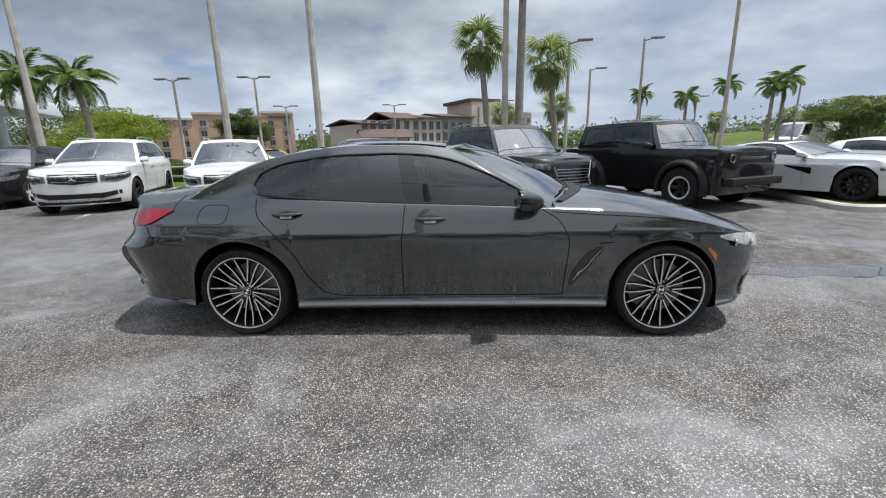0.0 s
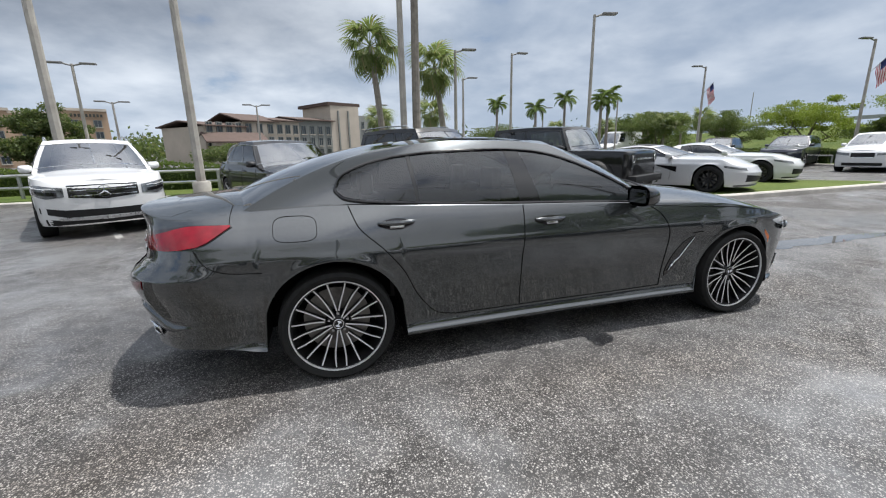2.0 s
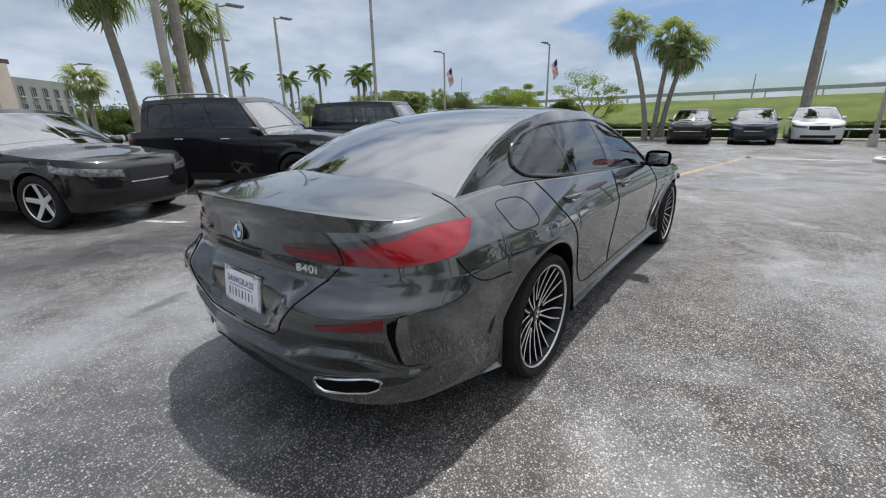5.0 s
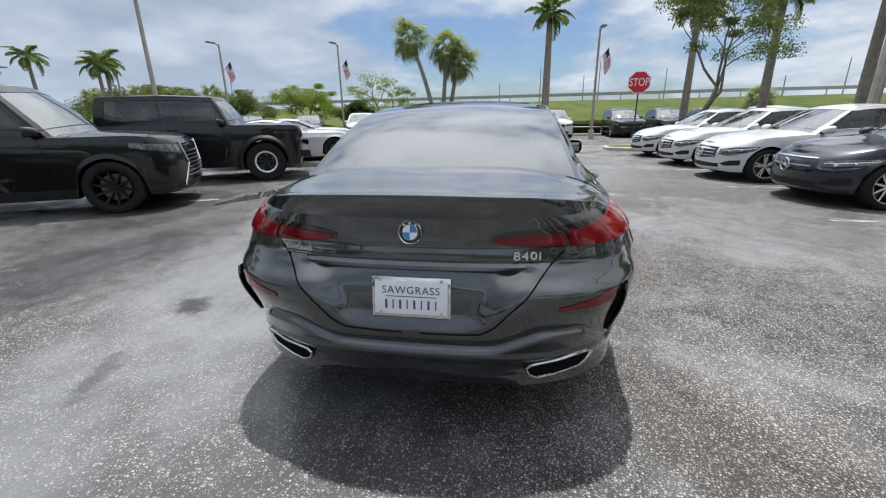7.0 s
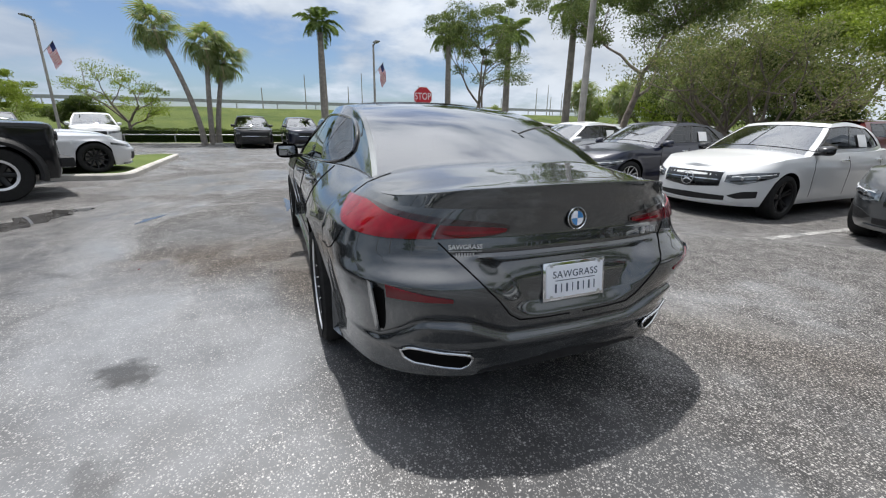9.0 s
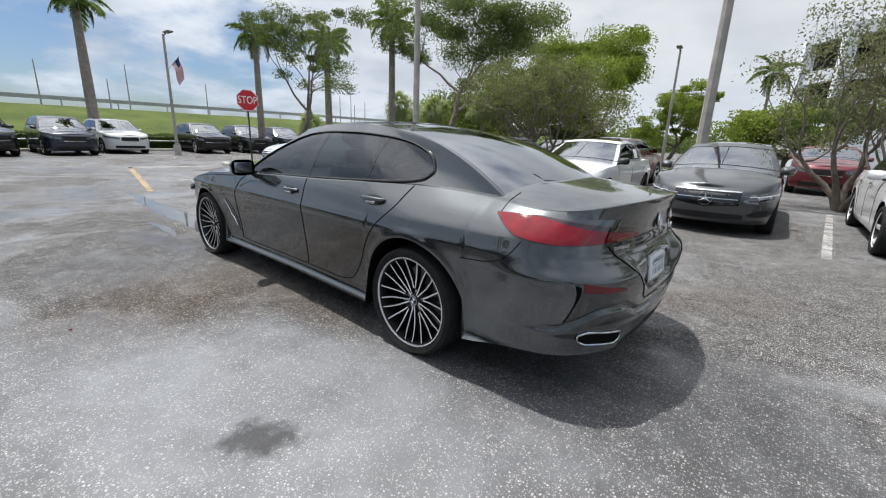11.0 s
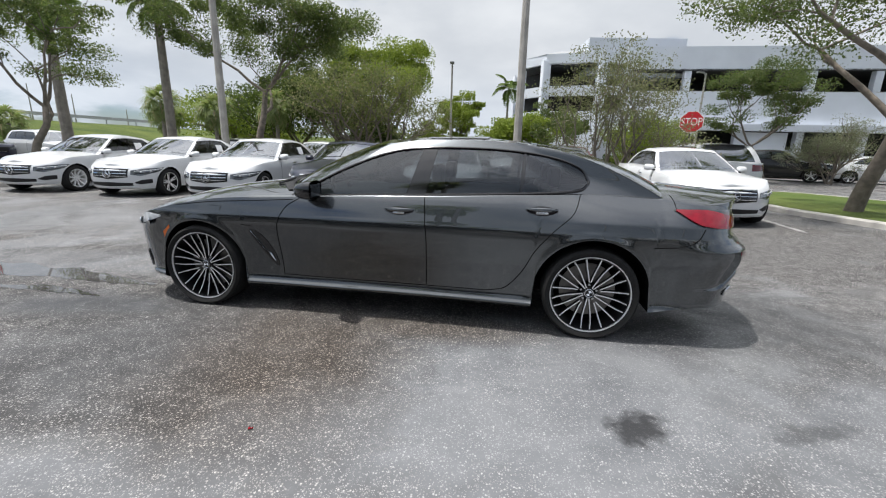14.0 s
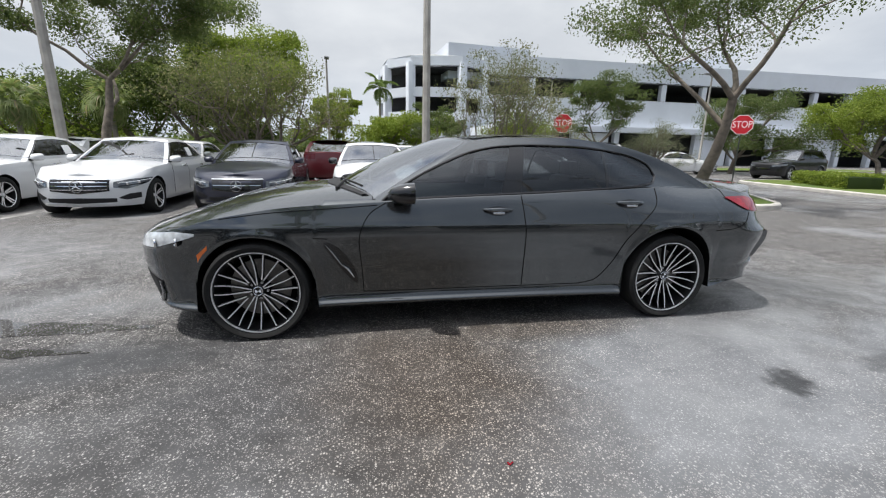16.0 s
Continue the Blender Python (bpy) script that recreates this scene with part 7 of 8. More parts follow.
def stop_sign(x, y, zc, yaw, label):
    p = empty("stop_sign", Matrix.Translation((x, y, 0)) @ Matrix.Rotation(radians(yaw), 4, "Z"), label, "stop sign", "stop signs")
    Soup().box((-0.035, 0, (zc + 0.3) / 2), (0.05, 0.05, zc + 0.3), bevel=0.008).ob("post", M["post_dark"], p)
    R = 0.38 / math.cos(math.pi / 8)

    def octagon(r, x0, x1, name, mat):
        so = Soup()
        so.prism([(r * math.cos(math.pi / 8 + k * math.pi / 4), zc + r * math.sin(math.pi / 8 + k * math.pi / 4)) for k in range(8)], x0, x1, "x")
        return so.ob(name, mat, p, smooth=False)
    octagon(R, 0.0, 0.006, "border", M["sign_white"])
    octagon(R * 0.94, 0.0062, 0.0085, "panel", M["sign_red"])
    words("STOP", 0.33, Matrix.Translation((0.0098, 0, zc)) @ Matrix.Rotation(radians(90), 4, "Z") @ Matrix.Rotation(radians(90), 4, "X") @ Matrix.Diagonal((0.86, 1.15, 1, 1)), M["sign_white"], p, "lettering", 0.001)
    return p


stop_sign(13.28, -4.94, 2.42, 168, "red octagonal stop sign on a dark post")
stop_sign(-7.32, -13.22, 2.44, 72, "red octagonal stop sign on a dark post behind sedans")
stop_sign(-14.45, -11.6, 2.50, 48, "red octagonal stop sign on a dark post by a tree")


def flag(x, y, z, yaw):
    """A slanting staff with a striped cloth that hangs in folds."""
    f = empty("flag", Matrix.Translation((x, y, z)) @ Matrix.Rotation(radians(yaw), 4, "Z"), "small striped flag hanging from a light pole", "flag")
    Soup().tube([(0, 0, 0), (0.50, 0, 0.62)], 0.015, 6).ob("staff", M["galvanised"], f)
    top, way, fall = np.array([0.48, 0.0, 0.60]), np.array([-0.30, 0.0, -0.38]), np.array([0.16, 0.0, -0.74])

    def cloth(v0, v1, u0, u1, out=0.0):
        rows = []
        for v in (v0, v1):
            rows.append([tuple(top + way * v + fall * u + np.array([0.0, 0.07 * math.sin(u * 7 + v * 2) + out, -0.10 * u * u])) for u in np.linspace(u0, u1, 12)])
        return np.array(rows)
    for k in range(13):
        Soup().grid(cloth(k / 13, (k + 1) / 13, 0.0, 1.15)).ob("stripe", M["flag_red"] if k % 2 == 0 else M["sign_white"], f)
    for out in (0.006, -0.006):
        Soup().grid(cloth(0.0, 0.54, 0.0, 0.45, out)).ob("canton", M["flag_blue"], f)


flag(24.75, 11.30, 4.5, 282)
flag(21.9, 18.0, 4.3, 300)
flag(21.0, -4.8, 4.1, 275)


def guard_rail(a, b, label, zs=(0.45, 0.80), step=2.4, r=0.045):
    a, b = Vector(a), Vector(b)
    g = empty("guard_rail", Matrix.Translation((a.x, a.y, 0)), label, "rail")
    d = b - a
    n = max(1, int(d.length / step))
    for k in range(n + 1):
        p = d * (k / n)
        Soup().tube([(p.x, p.y, 0), (p.x, p.y, zs[-1] + 0.03)], r * 1.1, 8).ob("post", M["galvanised"], g)
    for z in zs:
        Soup().tube([(0, 0, z), (d.x, d.y, z)], r, 8).ob("bar", M["galvanised"], g)


guard_rail((-30, 12.0), (-16, 11.9), "grey two-bar steel rail behind parked vehicles")
guard_rail((-15, 11.9), (0.6, 11.9), "grey two-bar steel rail before a hedge")
guard_rail((24.6, 24), (24.5, 12), "low steel rail before the far hedge", (0.55,), r=0.035)
guard_rail((24.5, 11), (25.6, -1), "low steel rail before the far hedge", (0.55,), r=0.035)
guard_rail((25.8, -2), (26.6, -14), "low steel rail before the far hedge", (0.55,), r=0.035)


# ---- plants ----
def leaf_soup(points, size, rng, droop=0.0, aspect=0.55):
    """Small pointed leaves at the points, turned at random: vertices and faces."""
    n = len(points)
    d = rng.normal(size=(n, 3))
    d[:, 2] -= droop
    d /= np.linalg.norm(d, axis=1, keepdims=True)
    e = np.cross(d, rng.normal(size=(n, 3)))
    e /= np.maximum(np.linalg.norm(e, axis=1, keepdims=True), 1e-6)
    s = size * rng.uniform(0.6, 1.3, (n, 1))
    up = np.cross(d, e) * s * 0.12
    p0, p2 = points - d * s * 0.5, points + d * s * 0.5
    p1, p3 = points + e * s * aspect * 0.5 + up, points - e * s * aspect * 0.5 + up
    v = np.stack([p0, p1, p2, p3], 1).reshape(-1, 3)
    f = (np.arange(n)[:, None] * 4 + np.array([[0, 1, 2, 3]]))
    return v, f


def fast_mesh(name, v, f, mat, parent, label="", smooth=False):
    me = bpy.data.meshes.new(name)
    me.from_pydata(v.tolist(), [], f.tolist())
    me.materials.append(mat)
    ob = new(name, me)
    if parent is not None:
        ob.parent = parent
    if label:
        tagged(ob, label)
    return ob


def broad_tree(x, y, h, spread, label, leaf="oak_leaf", seed=1, trunk=0.13, fork=0.36, lean=(0, 0), leaves=9000, size=0.17, flat=0.55, gaps=0.5, stems=1, group="", low=0.0):
    """A trunk that forks into limbs and twigs; leaves cluster about the twigs' ends."""
    rng = np.random.default_rng(seed)
    t = empty("tree", Matrix.Translation((x, y, 0.05)), label, "tree", group)
    wood = Soup()
    tips = []

    def limb(p, d, length, r, depth):
        pts, rad = [tuple(p)], [r]
        cur, dd = Vector(p), Vector(d).normalized()
        n = 4
        for k in range(n):
            dd = (dd + Vector(rng.normal(size=3)) * 0.16 + Vector((0, 0, 0.05))).normalized()
            cur = cur + dd * length / n
            pts.append(tuple(cur))
            rad.append(r * (1 - 0.42 * (k + 1) / n))
        wood.tube(pts, rad, 7 if depth < 2 else 5, cap=False)
        if depth >= 3:
            tips.append((cur.copy(), length))
            return
        kids = 3 if depth else 4
        for k in range(kids):
            a = 2 * math.pi * (k + rng.uniform(0, 0.8)) / kids
            out = Vector((math.cos(a), math.sin(a), 0))
            nd = (dd * rng.uniform(0.35, 0.8) + out * rng.uniform(0.6, 1.0) + Vector((0, 0, rng.uniform(0.0, 0.5) * (1 if depth < 2 else 0.4)))).normalized()
            at = Vector(pts[-1]) if k < kids - 1 else Vector(pts[-2])
            limb(at, nd, length * rng.uniform(0.62, 0.82), rad[-1] * 0.72, depth + 1)
        if depth:
            tips.append((cur.copy(), length * 0.6))

    for k in range(stems):
        a = 2 * math.pi * k / max(stems, 1) + 0.6
        d = Vector((lean[0], lean[1], 1)) if stems == 1 else Vector((0.45 * math.cos(a) + lean[0], 0.45 * math.sin(a) + lean[1], 1))
        limb(Vector((0.08 * math.cos(a) * (stems > 1), 0.08 * math.sin(a) * (stems > 1), -0.1)), d, h * fork, trunk, 0)
    w = np.array(wood.v)
    tp = np.array([tuple(p) for p, _ in tips])
    # bring the crown to the wanted height and spread
    top, base = tp[:, 2].max(), h * fork
    c = np.array([lean[0] * h * 0.5, lean[1] * h * 0.5])
    rad_now = np.percentile(np.hypot(*(tp[:, :2] - c).T), 85)
    kz, kr = (h * 0.94 - base) / max(top - base, 0.1), spread / max(rad_now, 0.1)

    def fit_pts(q):
        q = q.copy()
        a = np.clip((q[:, 2] - base * 0.75) / (base * 0.5), 0, 1)
        q[:, :2] = q[:, :2] * (1 - a[:, None]) + (c + (q[:, :2] - c) * kr) * a[:, None]
        hi = q[:, 2] > base
        q[hi, 2] = base + (q[hi, 2] - base) * kz
        return q
    wood.v = [tuple(p) for p in fit_pts(w)]
    wood.ob("trunk", M["bark"], t, auto=60)
    tp = fit_pts(tp)
    tp = tp[tp[:, 2] > low]
    fine_ = 0.50
    per = max(1, int(leaves * 2.7) // len(tp))
    clump = spread * 0.135
    pts = np.concatenate([p + np.clip(rng.normal(size=(per, 3)), -1.5, 1.5) * np.array([clump, clump, clump * flat]) * rng.uniform(gaps, 1.25) for p in tp])
    v, f = leaf_soup(pts, size * fine_, rng, 0.25)
    fast_mesh("crown", v, f, M[leaf], t)
    return t


def frond_mesh(length, droop, leaflet, n, rng, width=0.035, lift=0.55, split=1.0):
    """A feather frond: a curved rib with hanging leaflets on both sides."""
    so_v, so_f = [], []
    prev = None
    for k in range(n):
        u = k / (n - 1)
        x = length * (u - 0.18 * u * u)
        z = length * (lift * u - droop * u * u)
        rib = np.array([x, 0, z])
        dx = np.array([1 - 0.36 * u, 0, lift - 2 * droop * u])
        dx /= np.linalg.norm(dx)
        r = 0.018 * (1 - 0.8 * u)
        sec = [rib + np.array([0, r, 0]), rib + np.array([0, 0, -r]), rib + np.array([0, -r, 0]), rib + np.array([0, 0, r])]
        b = len(so_v)
        so_v += sec
        if prev is not None:
            so_f += [(prev + i, prev + (i + 1) % 4, b + (i + 1) % 4, b + i) for i in range(4)]
        prev = b
        if u > 0.12:
            ll = leaflet * math.sin(math.pi * (0.15 + 0.80 * u)) ** 0.7 * rng.uniform(0.85, 1.1)
            for sg in (1, -1):
                d = dx * 0.55 + np.array([0, sg * 0.9, rng.uniform(-0.2, 0.3)])
                d /= np.linalg.norm(d)
                tip = rib + d * ll + np.array([0, 0, -0.42 * ll * split])
                midp = rib + d * ll * 0.5 + np.array([0, 0, -0.06 * ll])
                b = len(so_v)
                so_v += [rib + dx * width * 0.5, midp + dx * width, tip, midp - dx * width, rib - dx * width * 0.5]
                so_f += [(b, b + 1, b + 2), (b, b + 2, b + 3), (b, b + 3, b + 4)]
    me = bpy.data.meshes.new("frond")
    me.from_pydata([tuple(map(float, p)) for p in so_v], [], so_f)
    return me


def fan_mesh(stalk, radius, rng, n=26, droop=0.5):
    """A fan leaf: a bowed stalk, then pleated blades spread round its end, with hanging tips."""
    v, f = [], []
    bow = lambda u: np.array([stalk * u, 0.0, stalk * (0.25 * u - 0.22 * u * u)])
    prev = None
    for u in np.linspace(0, 1, 5):
        c, r = bow(u), 0.016 * (1 - 0.5 * u)
        b = len(v)
        v += [c + np.array([0, r, 0]), c + np.array([0, 0, -r]), c + np.array([0, -r, 0]), c + np.array([0, 0, r])]
        if prev is not None:
            f += [(prev + i, prev + (i + 1) % 4, b + (i + 1) % 4, b + i) for i in range(4)]
        prev = b
    end = bow(1.0)
    for k in range(n):
        a = radians(-128 + 256 * (k + rng.uniform(-0.2, 0.2)) / (n - 1))
        d = np.array([math.cos(a), math.sin(a), 0.16 * math.cos(2 * a)])
        side = np.array([-math.sin(a), math.cos(a), 0.0])
        ln = radius * (0.72 + 0.28 * math.cos(a)) * rng.uniform(0.9, 1.08)
        b = len(v)
        for u, w in ((0.0, 0.006), (0.45, 0.034), (0.75, 0.022), (1.0, 0.003)):
            c = end + d * ln * (u - 0.12 * u * u) - np.array([0, 0, droop * ln * max(0.0, u - 0.35) ** 1.7])
            v += [c + side * w, c - side * w]
        f += [(b + 2 * i, b + 2 * i + 1, b + 2 * i + 3, b + 2 * i + 2) for i in range(3)]
    me = bpy.data.meshes.new("frond")
    me.from_pydata([tuple(map(float, p)) for p in v], [], f)
    return me


_rng = np.random.default_rng(5)
FROND = {"royal": [frond_mesh(1.9, 0.62, 0.55, 46, _rng, width=0.022), frond_mesh(1.8, 0.85, 0.50, 46, _rng, width=0.022)], "coco": [frond_mesh(2.3, 0.70, 0.60, 46, _rng, width=0.024, lift=0.6), frond_mesh(2.2, 1.0, 0.6, 46, _rng, width=0.024)], "fan": [fan_mesh(0.62, 0.72, _rng, 22, 1.0), fan_mesh(0.74, 0.66, _rng, 20, 1.6), fan_mesh(0.5, 0.80, _rng, 22, 2.0)]}
for k_, lst_ in FROND.items():
    for me_ in lst_:
        me_.materials.append(M["fan_leaf"] if k_ == "fan" else M["palm_leaf"])


def palm(x, y, h, kind, label, seed=1, lean=(0, 0), r=0.13, count=16, scale=1.0, bulge=0.0, group="palms"):
    rng = np.random.default_rng(seed)
    p = empty("palm", Matrix.Translation((x, y, 0.0)), label, "palm tree", group)
    ks = np.linspace(0, 1, 14)
    path = [(lean[0] * k ** 1.6, lean[1] * k ** 1.6, h * k) for k in ks]
    rad = [r * (1.25 - 0.25 * min(1, k * 8)) * (1 - 0.30 * k) * (1 + bulge * math.sin(math.pi * k)) for k in ks]
    so = Soup()
    so.tube(path, rad, 10)
    so.ob("trunk", M["palm_bark"], p)
    if kind == "royal":
        so = Soup()
        so.tube([path[-1], (path[-1][0], path[-1][1], h + 0.5 * scale)], [r * 0.68, r * 0.4], 8)
        so.ob("crown_shaft", M["palm_leaf"], p, "smooth green crown shaft")
    z0 = h + (0.45 * scale if kind == "royal" else 0.0)
    for k in range(count):
        a = 2.39996 * k + rng.uniform(-0.2, 0.2)
        tilt = -1.0 + 1.75 * (k + 0.5) / count if kind != "fan" else -1.25 + 2.45 * (k + 0.5) / count
        o = new("frond", FROND[kind][k % len(FROND[kind])])
        o.parent = p
        s_ = scale * rng.uniform(0.85, 1.12)
        o.matrix_basis = Matrix.Translation((path[-1][0], path[-1][1], z0)) @ Matrix.Rotation(a, 4, "Z") @ Matrix.Rotation(tilt, 4, "Y") @ Matrix.Diagonal((s_, s_, s_, 1))
    return p


ROYAL = "slender palm with smooth grey trunk and feather fronds"
for x, y, h, sd in ((15.4, 34.5, 4.9, 1), (17.0, 30.0, 4.2, 2), (19.9, 30.1, 5.0, 3), (19.8, 25.0, 4.3, 4), (20.9, 25.6, 4.7, 9)):
    palm(x, y, h, "royal", ROYAL, sd, r=0.14, scale=0.72, count=14)
palm(26.2, -2.5, 6.9, "royal", "tall royal palm with a swollen pale grey trunk", 5, r=0.24, scale=0.95, bulge=0.15)
palm(23.2, -10.2, 6.3, "royal", "tall royal palm with a thick pale trunk", 6, r=0.23, scale=0.95)
palm(17.6, -11.4, 5.6, "royal", "royal palm beside a slim oak", 7, r=0.22, scale=0.9)
palm(13.6, -12.5, 6.2, "royal", "royal palm standing behind the parked sedans", 8, r=0.2, scale=0.9)
FAN = "fan palm with a curved trunk and drooping leaves"
palm(1.15, 13.4, 5.1, "fan", FAN, 11, lean=(-0.35, 0.2), r=0.15, count=25, scale=1.0)
palm(2.15, 12.2, 8.3, "fan", "tall fan palm with a straight trunk and brown skirt", 12, lean=(0.1, 0), r=0.17, count=25, scale=1.15)
palm(4.15, 14.9, 4.7, "fan", FAN, 13, lean=(-0.45, 0.1), r=0.15, count=25, scale=1.05)
palm(24.0, 4.6, 6.1, "fan", "leaning fan palm in a cluster of three", 14, lean=(0.4, 1.7), r=0.16, count=25, scale=1.15)
palm(24.2, 4.2, 5.4, "fan", "upright fan palm in a cluster of three", 15, lean=(0.2, -0.3), r=0.16, count=25, scale=1.15)
palm(24.5, 3.9, 4.7, "fan", "short leaning fan palm in a cluster of three", 16, lean=(0.2, -0.75), r=0.16, count=25, scale=1.15)
palm(-15.25, 13.4, 4.3, "coco", "palm with a curved grey trunk and long green fronds", 17, lean=(-0.35, 0), r=0.14, scale=0.72)
palm(-17.6, 13.0, 4.4, "coco", "palm with long drooping green fronds", 18, lean=(0.2, 0), r=0.14, scale=0.72)
palm(-0.3, -32.0, 6.0, "coco", "thin palm with drooping fronds beside the garage", 19, r=0.11, scale=0.75, count=12)
for k, (x, y, h) in enumerate(((6.0, 24, 3.6), (2.9, 26, 3.4), (24, 38, 3.2), (29, 36, 3.3), (31, 33, 3.6), (33, 30, 3.4), (28, 27, 3.0), (30.5, 25.5, 3.4), (18.5, -17.5, 3.3), (15.8, -18.2, 3.0), (20.5, -20.0, 2.6), (12.5, -19.0, 3.2), (27, -16, 2.0))):
    palm(x, y, h, "fan", "short fan palm in a distant planting", 30 + k, r=0.13, count=26, scale=0.95, group="distant palms")
SHADE = "leafy shade tree with a grey forked trunk"
broad_tree(13.6, -6.9, 6.2, 2.3, "slim shade tree with open crown near a stop sign", seed=3, trunk=0.14, fork=0.42, leaves=7000, size=0.16, gaps=0.4)
broad_tree(9.1, -11.6, 7.4, 3.7, SHADE, seed=4, trunk=0.17, fork=0.46, leaves=19000, size=0.18, gaps=0.4)
broad_tree(4.3, -11.2, 4.3, 2.3, "spreading tree with grey-brown stems and dull leaves", "dry_leaf", 5, trunk=0.09, fork=0.30, leaves=8000, size=0.15, stems=5, gaps=0.35)
broad_tree(6.2, -22.5, 7.2, 3.6, "large bright green tree with dense crown", "bright_leaf", 6, trunk=0.22, fork=0.30, leaves=20000, size=0.24)
broad_tree(9.5, -20.0, 5.6, 3.2, "dark green tree behind the parked vehicles", "dark_leaf", 7, trunk=0.2, fork=0.3, leaves=15000, size=0.24)
broad_tree(3.4, -24.5, 5.0, 2.0, "bright green tree near a light pole", "bright_leaf", 8, trunk=0.16, fork=0.3, leaves=9000, size=0.22)
broad_tree(-3.9, -10.6, 4.7, 1.75, "multi-stem tree with pale bark and sparse dull leaves", "dull_leaf", 10, trunk=0.080, fork=0.30, leaves=5200, size=0.14, stems=6, gaps=0.5)
broad_tree(-3.4, -22.5, 4.2, 1.5, "small shade tree before the garage", "oak_leaf", 11, trunk=0.1, fork=0.34, leaves=6000, size=0.17)
broad_tree(-8.6, -6.9, 6.8, 3.0, "leaning shade tree with a thick grey trunk on a grass island", "oak_leaf", 12, trunk=0.18, fork=0.42, lean=(-0.05, 0.05), leaves=11000, size=0.15, gaps=0.4)
broad_tree(-13.2, -18.9, 5.6, 2.3, "small shade tree in the verge before the garage", "oak_leaf", 13, trunk=0.12, fork=0.36, leaves=9000, size=0.17)
broad_tree(-16.6, -19.8, 3.2, 1.7, "pale flowering shrub tree", "pale_leaf", 14, trunk=0.06, fork=0.2, leaves=7000, size=0.12, stems=4)
broad_tree(-7.0, -18.5, 3.2, 2.0, "yellow-green shrub tree behind a stop sign", "bright_leaf", 15, trunk=0.07, fork=0.25, leaves=7000, size=0.17, stems=3)
broad_tree(-24.5, -22.0, 5.2, 3.4, "dense green tree beside the far driveway", "oak_leaf", 16, trunk=0.18, fork=0.25, leaves=12000, size=0.22)
broad_tree(-29.5, -16.5, 5.6, 3.4, "dense green tree beside the far driveway", "bright_leaf", 17, trunk=0.18, fork=0.25, leaves=11000, size=0.24)
broad_tree(25.4, 8.4, 4.3, 2.2, "open-branched tree with thin light leaves", "bright_leaf", 18, trunk=0.12, fork=0.30, leaves=2400, size=0.18, gaps=0.35, lean=(0, -0.15))
broad_tree(27.5, 15.0, 3.9, 2.3, "rounded green tree behind the hedge", "bright_leaf", 19, trunk=0.12, fork=0.34, leaves=7000, size=0.2)
broad_tree(28.0, 20.5, 3.6, 2.4, "rounded green tree behind the hedge", "oak_leaf", 20, trunk=0.12, fork=0.3, leaves=8000, size=0.2)
broad_tree(27.0, 10.8, 2.6, 1.6, "dark bushy tree behind the hedge", "dark_leaf", 21, trunk=0.09, fork=0.2, leaves=6000, size=0.2)
broad_tree(29.0, 28.0, 4.2, 2.8, "green tree in the distance", "oak_leaf", 22, trunk=0.12, fork=0.3, leaves=7000, size=0.24)
for k, (x, y, h, w, lf) in enumerate(((-30, 30, 5.2, 4.5, "oak_leaf"), (-24, 26, 4.2, 3.6, "bright_leaf"), (-17, 30, 4.4, 2.2, "oak_leaf"), (-38, 22, 5.5, 4.5, "dark_leaf"), (9, 44, 2.6, 3.0, "dark_leaf"), (-8, 40, 2.0, 3.0, "oak_leaf"), (22, 44, 3.8, 4.2, "oak_leaf"), (36, 38, 4.4, 4.6, "dark_leaf"), (14, -26, 5.4, 4.4, "dark_leaf"), (20, -25, 4.4, 4.4, "bright_leaf"), (-2, -28, 3.8, 3.0, "bright_leaf"), (-36, -20, 6.0, 4.6, "oak_leaf"))):
    broad_tree(x, y, h, w, "distant leafy tree behind the lot", lf, 60 + k, trunk=0.16, fork=0.24, leaves=7000, size=0.34, gaps=0.8, group="distant trees")


def hedge(a, b, h, w, label, seed=1, leaf="hedge_leaf", size=0.09, dens=900):
    """A clipped run of small leaves with a slightly uneven top, over a dark box for its shaded inside."""
    rng = np.random.default_rng(seed)
    a, b = np.array(a, float), np.array(b, float)
    L_ = np.linalg.norm(b - a)
    d = (b - a) / L_
    n_ = np.array([-d[1], d[0]])
    g = empty("hedge", Matrix.Translation((a[0], a[1], 0.02)), label, "hedge")
    n = int(L_ * dens)
    u, v, z = rng.uniform(0, L_, n), rng.uniform(-1, 1, n), rng.uniform(0, 1, n)
    face = rng.integers(0, 3, n)
    v = np.where(face == 0, -1, np.where(face == 1, 1, v)) * (w / 2) + rng.normal(size=n) * 0.04
    z = np.where(face == 2, 1.0, 0.12 + z * 0.88) * h * (1 + 0.05 * np.sin(u * 2.1) + 0.04 * np.sin(u * 5.3)) + rng.normal(size=n) * 0.03
    pts = np.stack([d[0] * u + n_[0] * v, d[1] * u + n_[1] * v, z], 1)
    vv, ff = leaf_soup(pts, size, rng)
    tagged(fast_mesh("foliage", vv, ff, M[leaf], g), kind="stuff")
    # solid box in dark leaf colour stands in for the shade between the leaves
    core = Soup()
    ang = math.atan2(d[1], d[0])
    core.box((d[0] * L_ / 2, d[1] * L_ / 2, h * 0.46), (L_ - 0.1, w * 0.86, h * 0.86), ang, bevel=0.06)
    core.ob("shade_core", M["dark_leaf"], g)


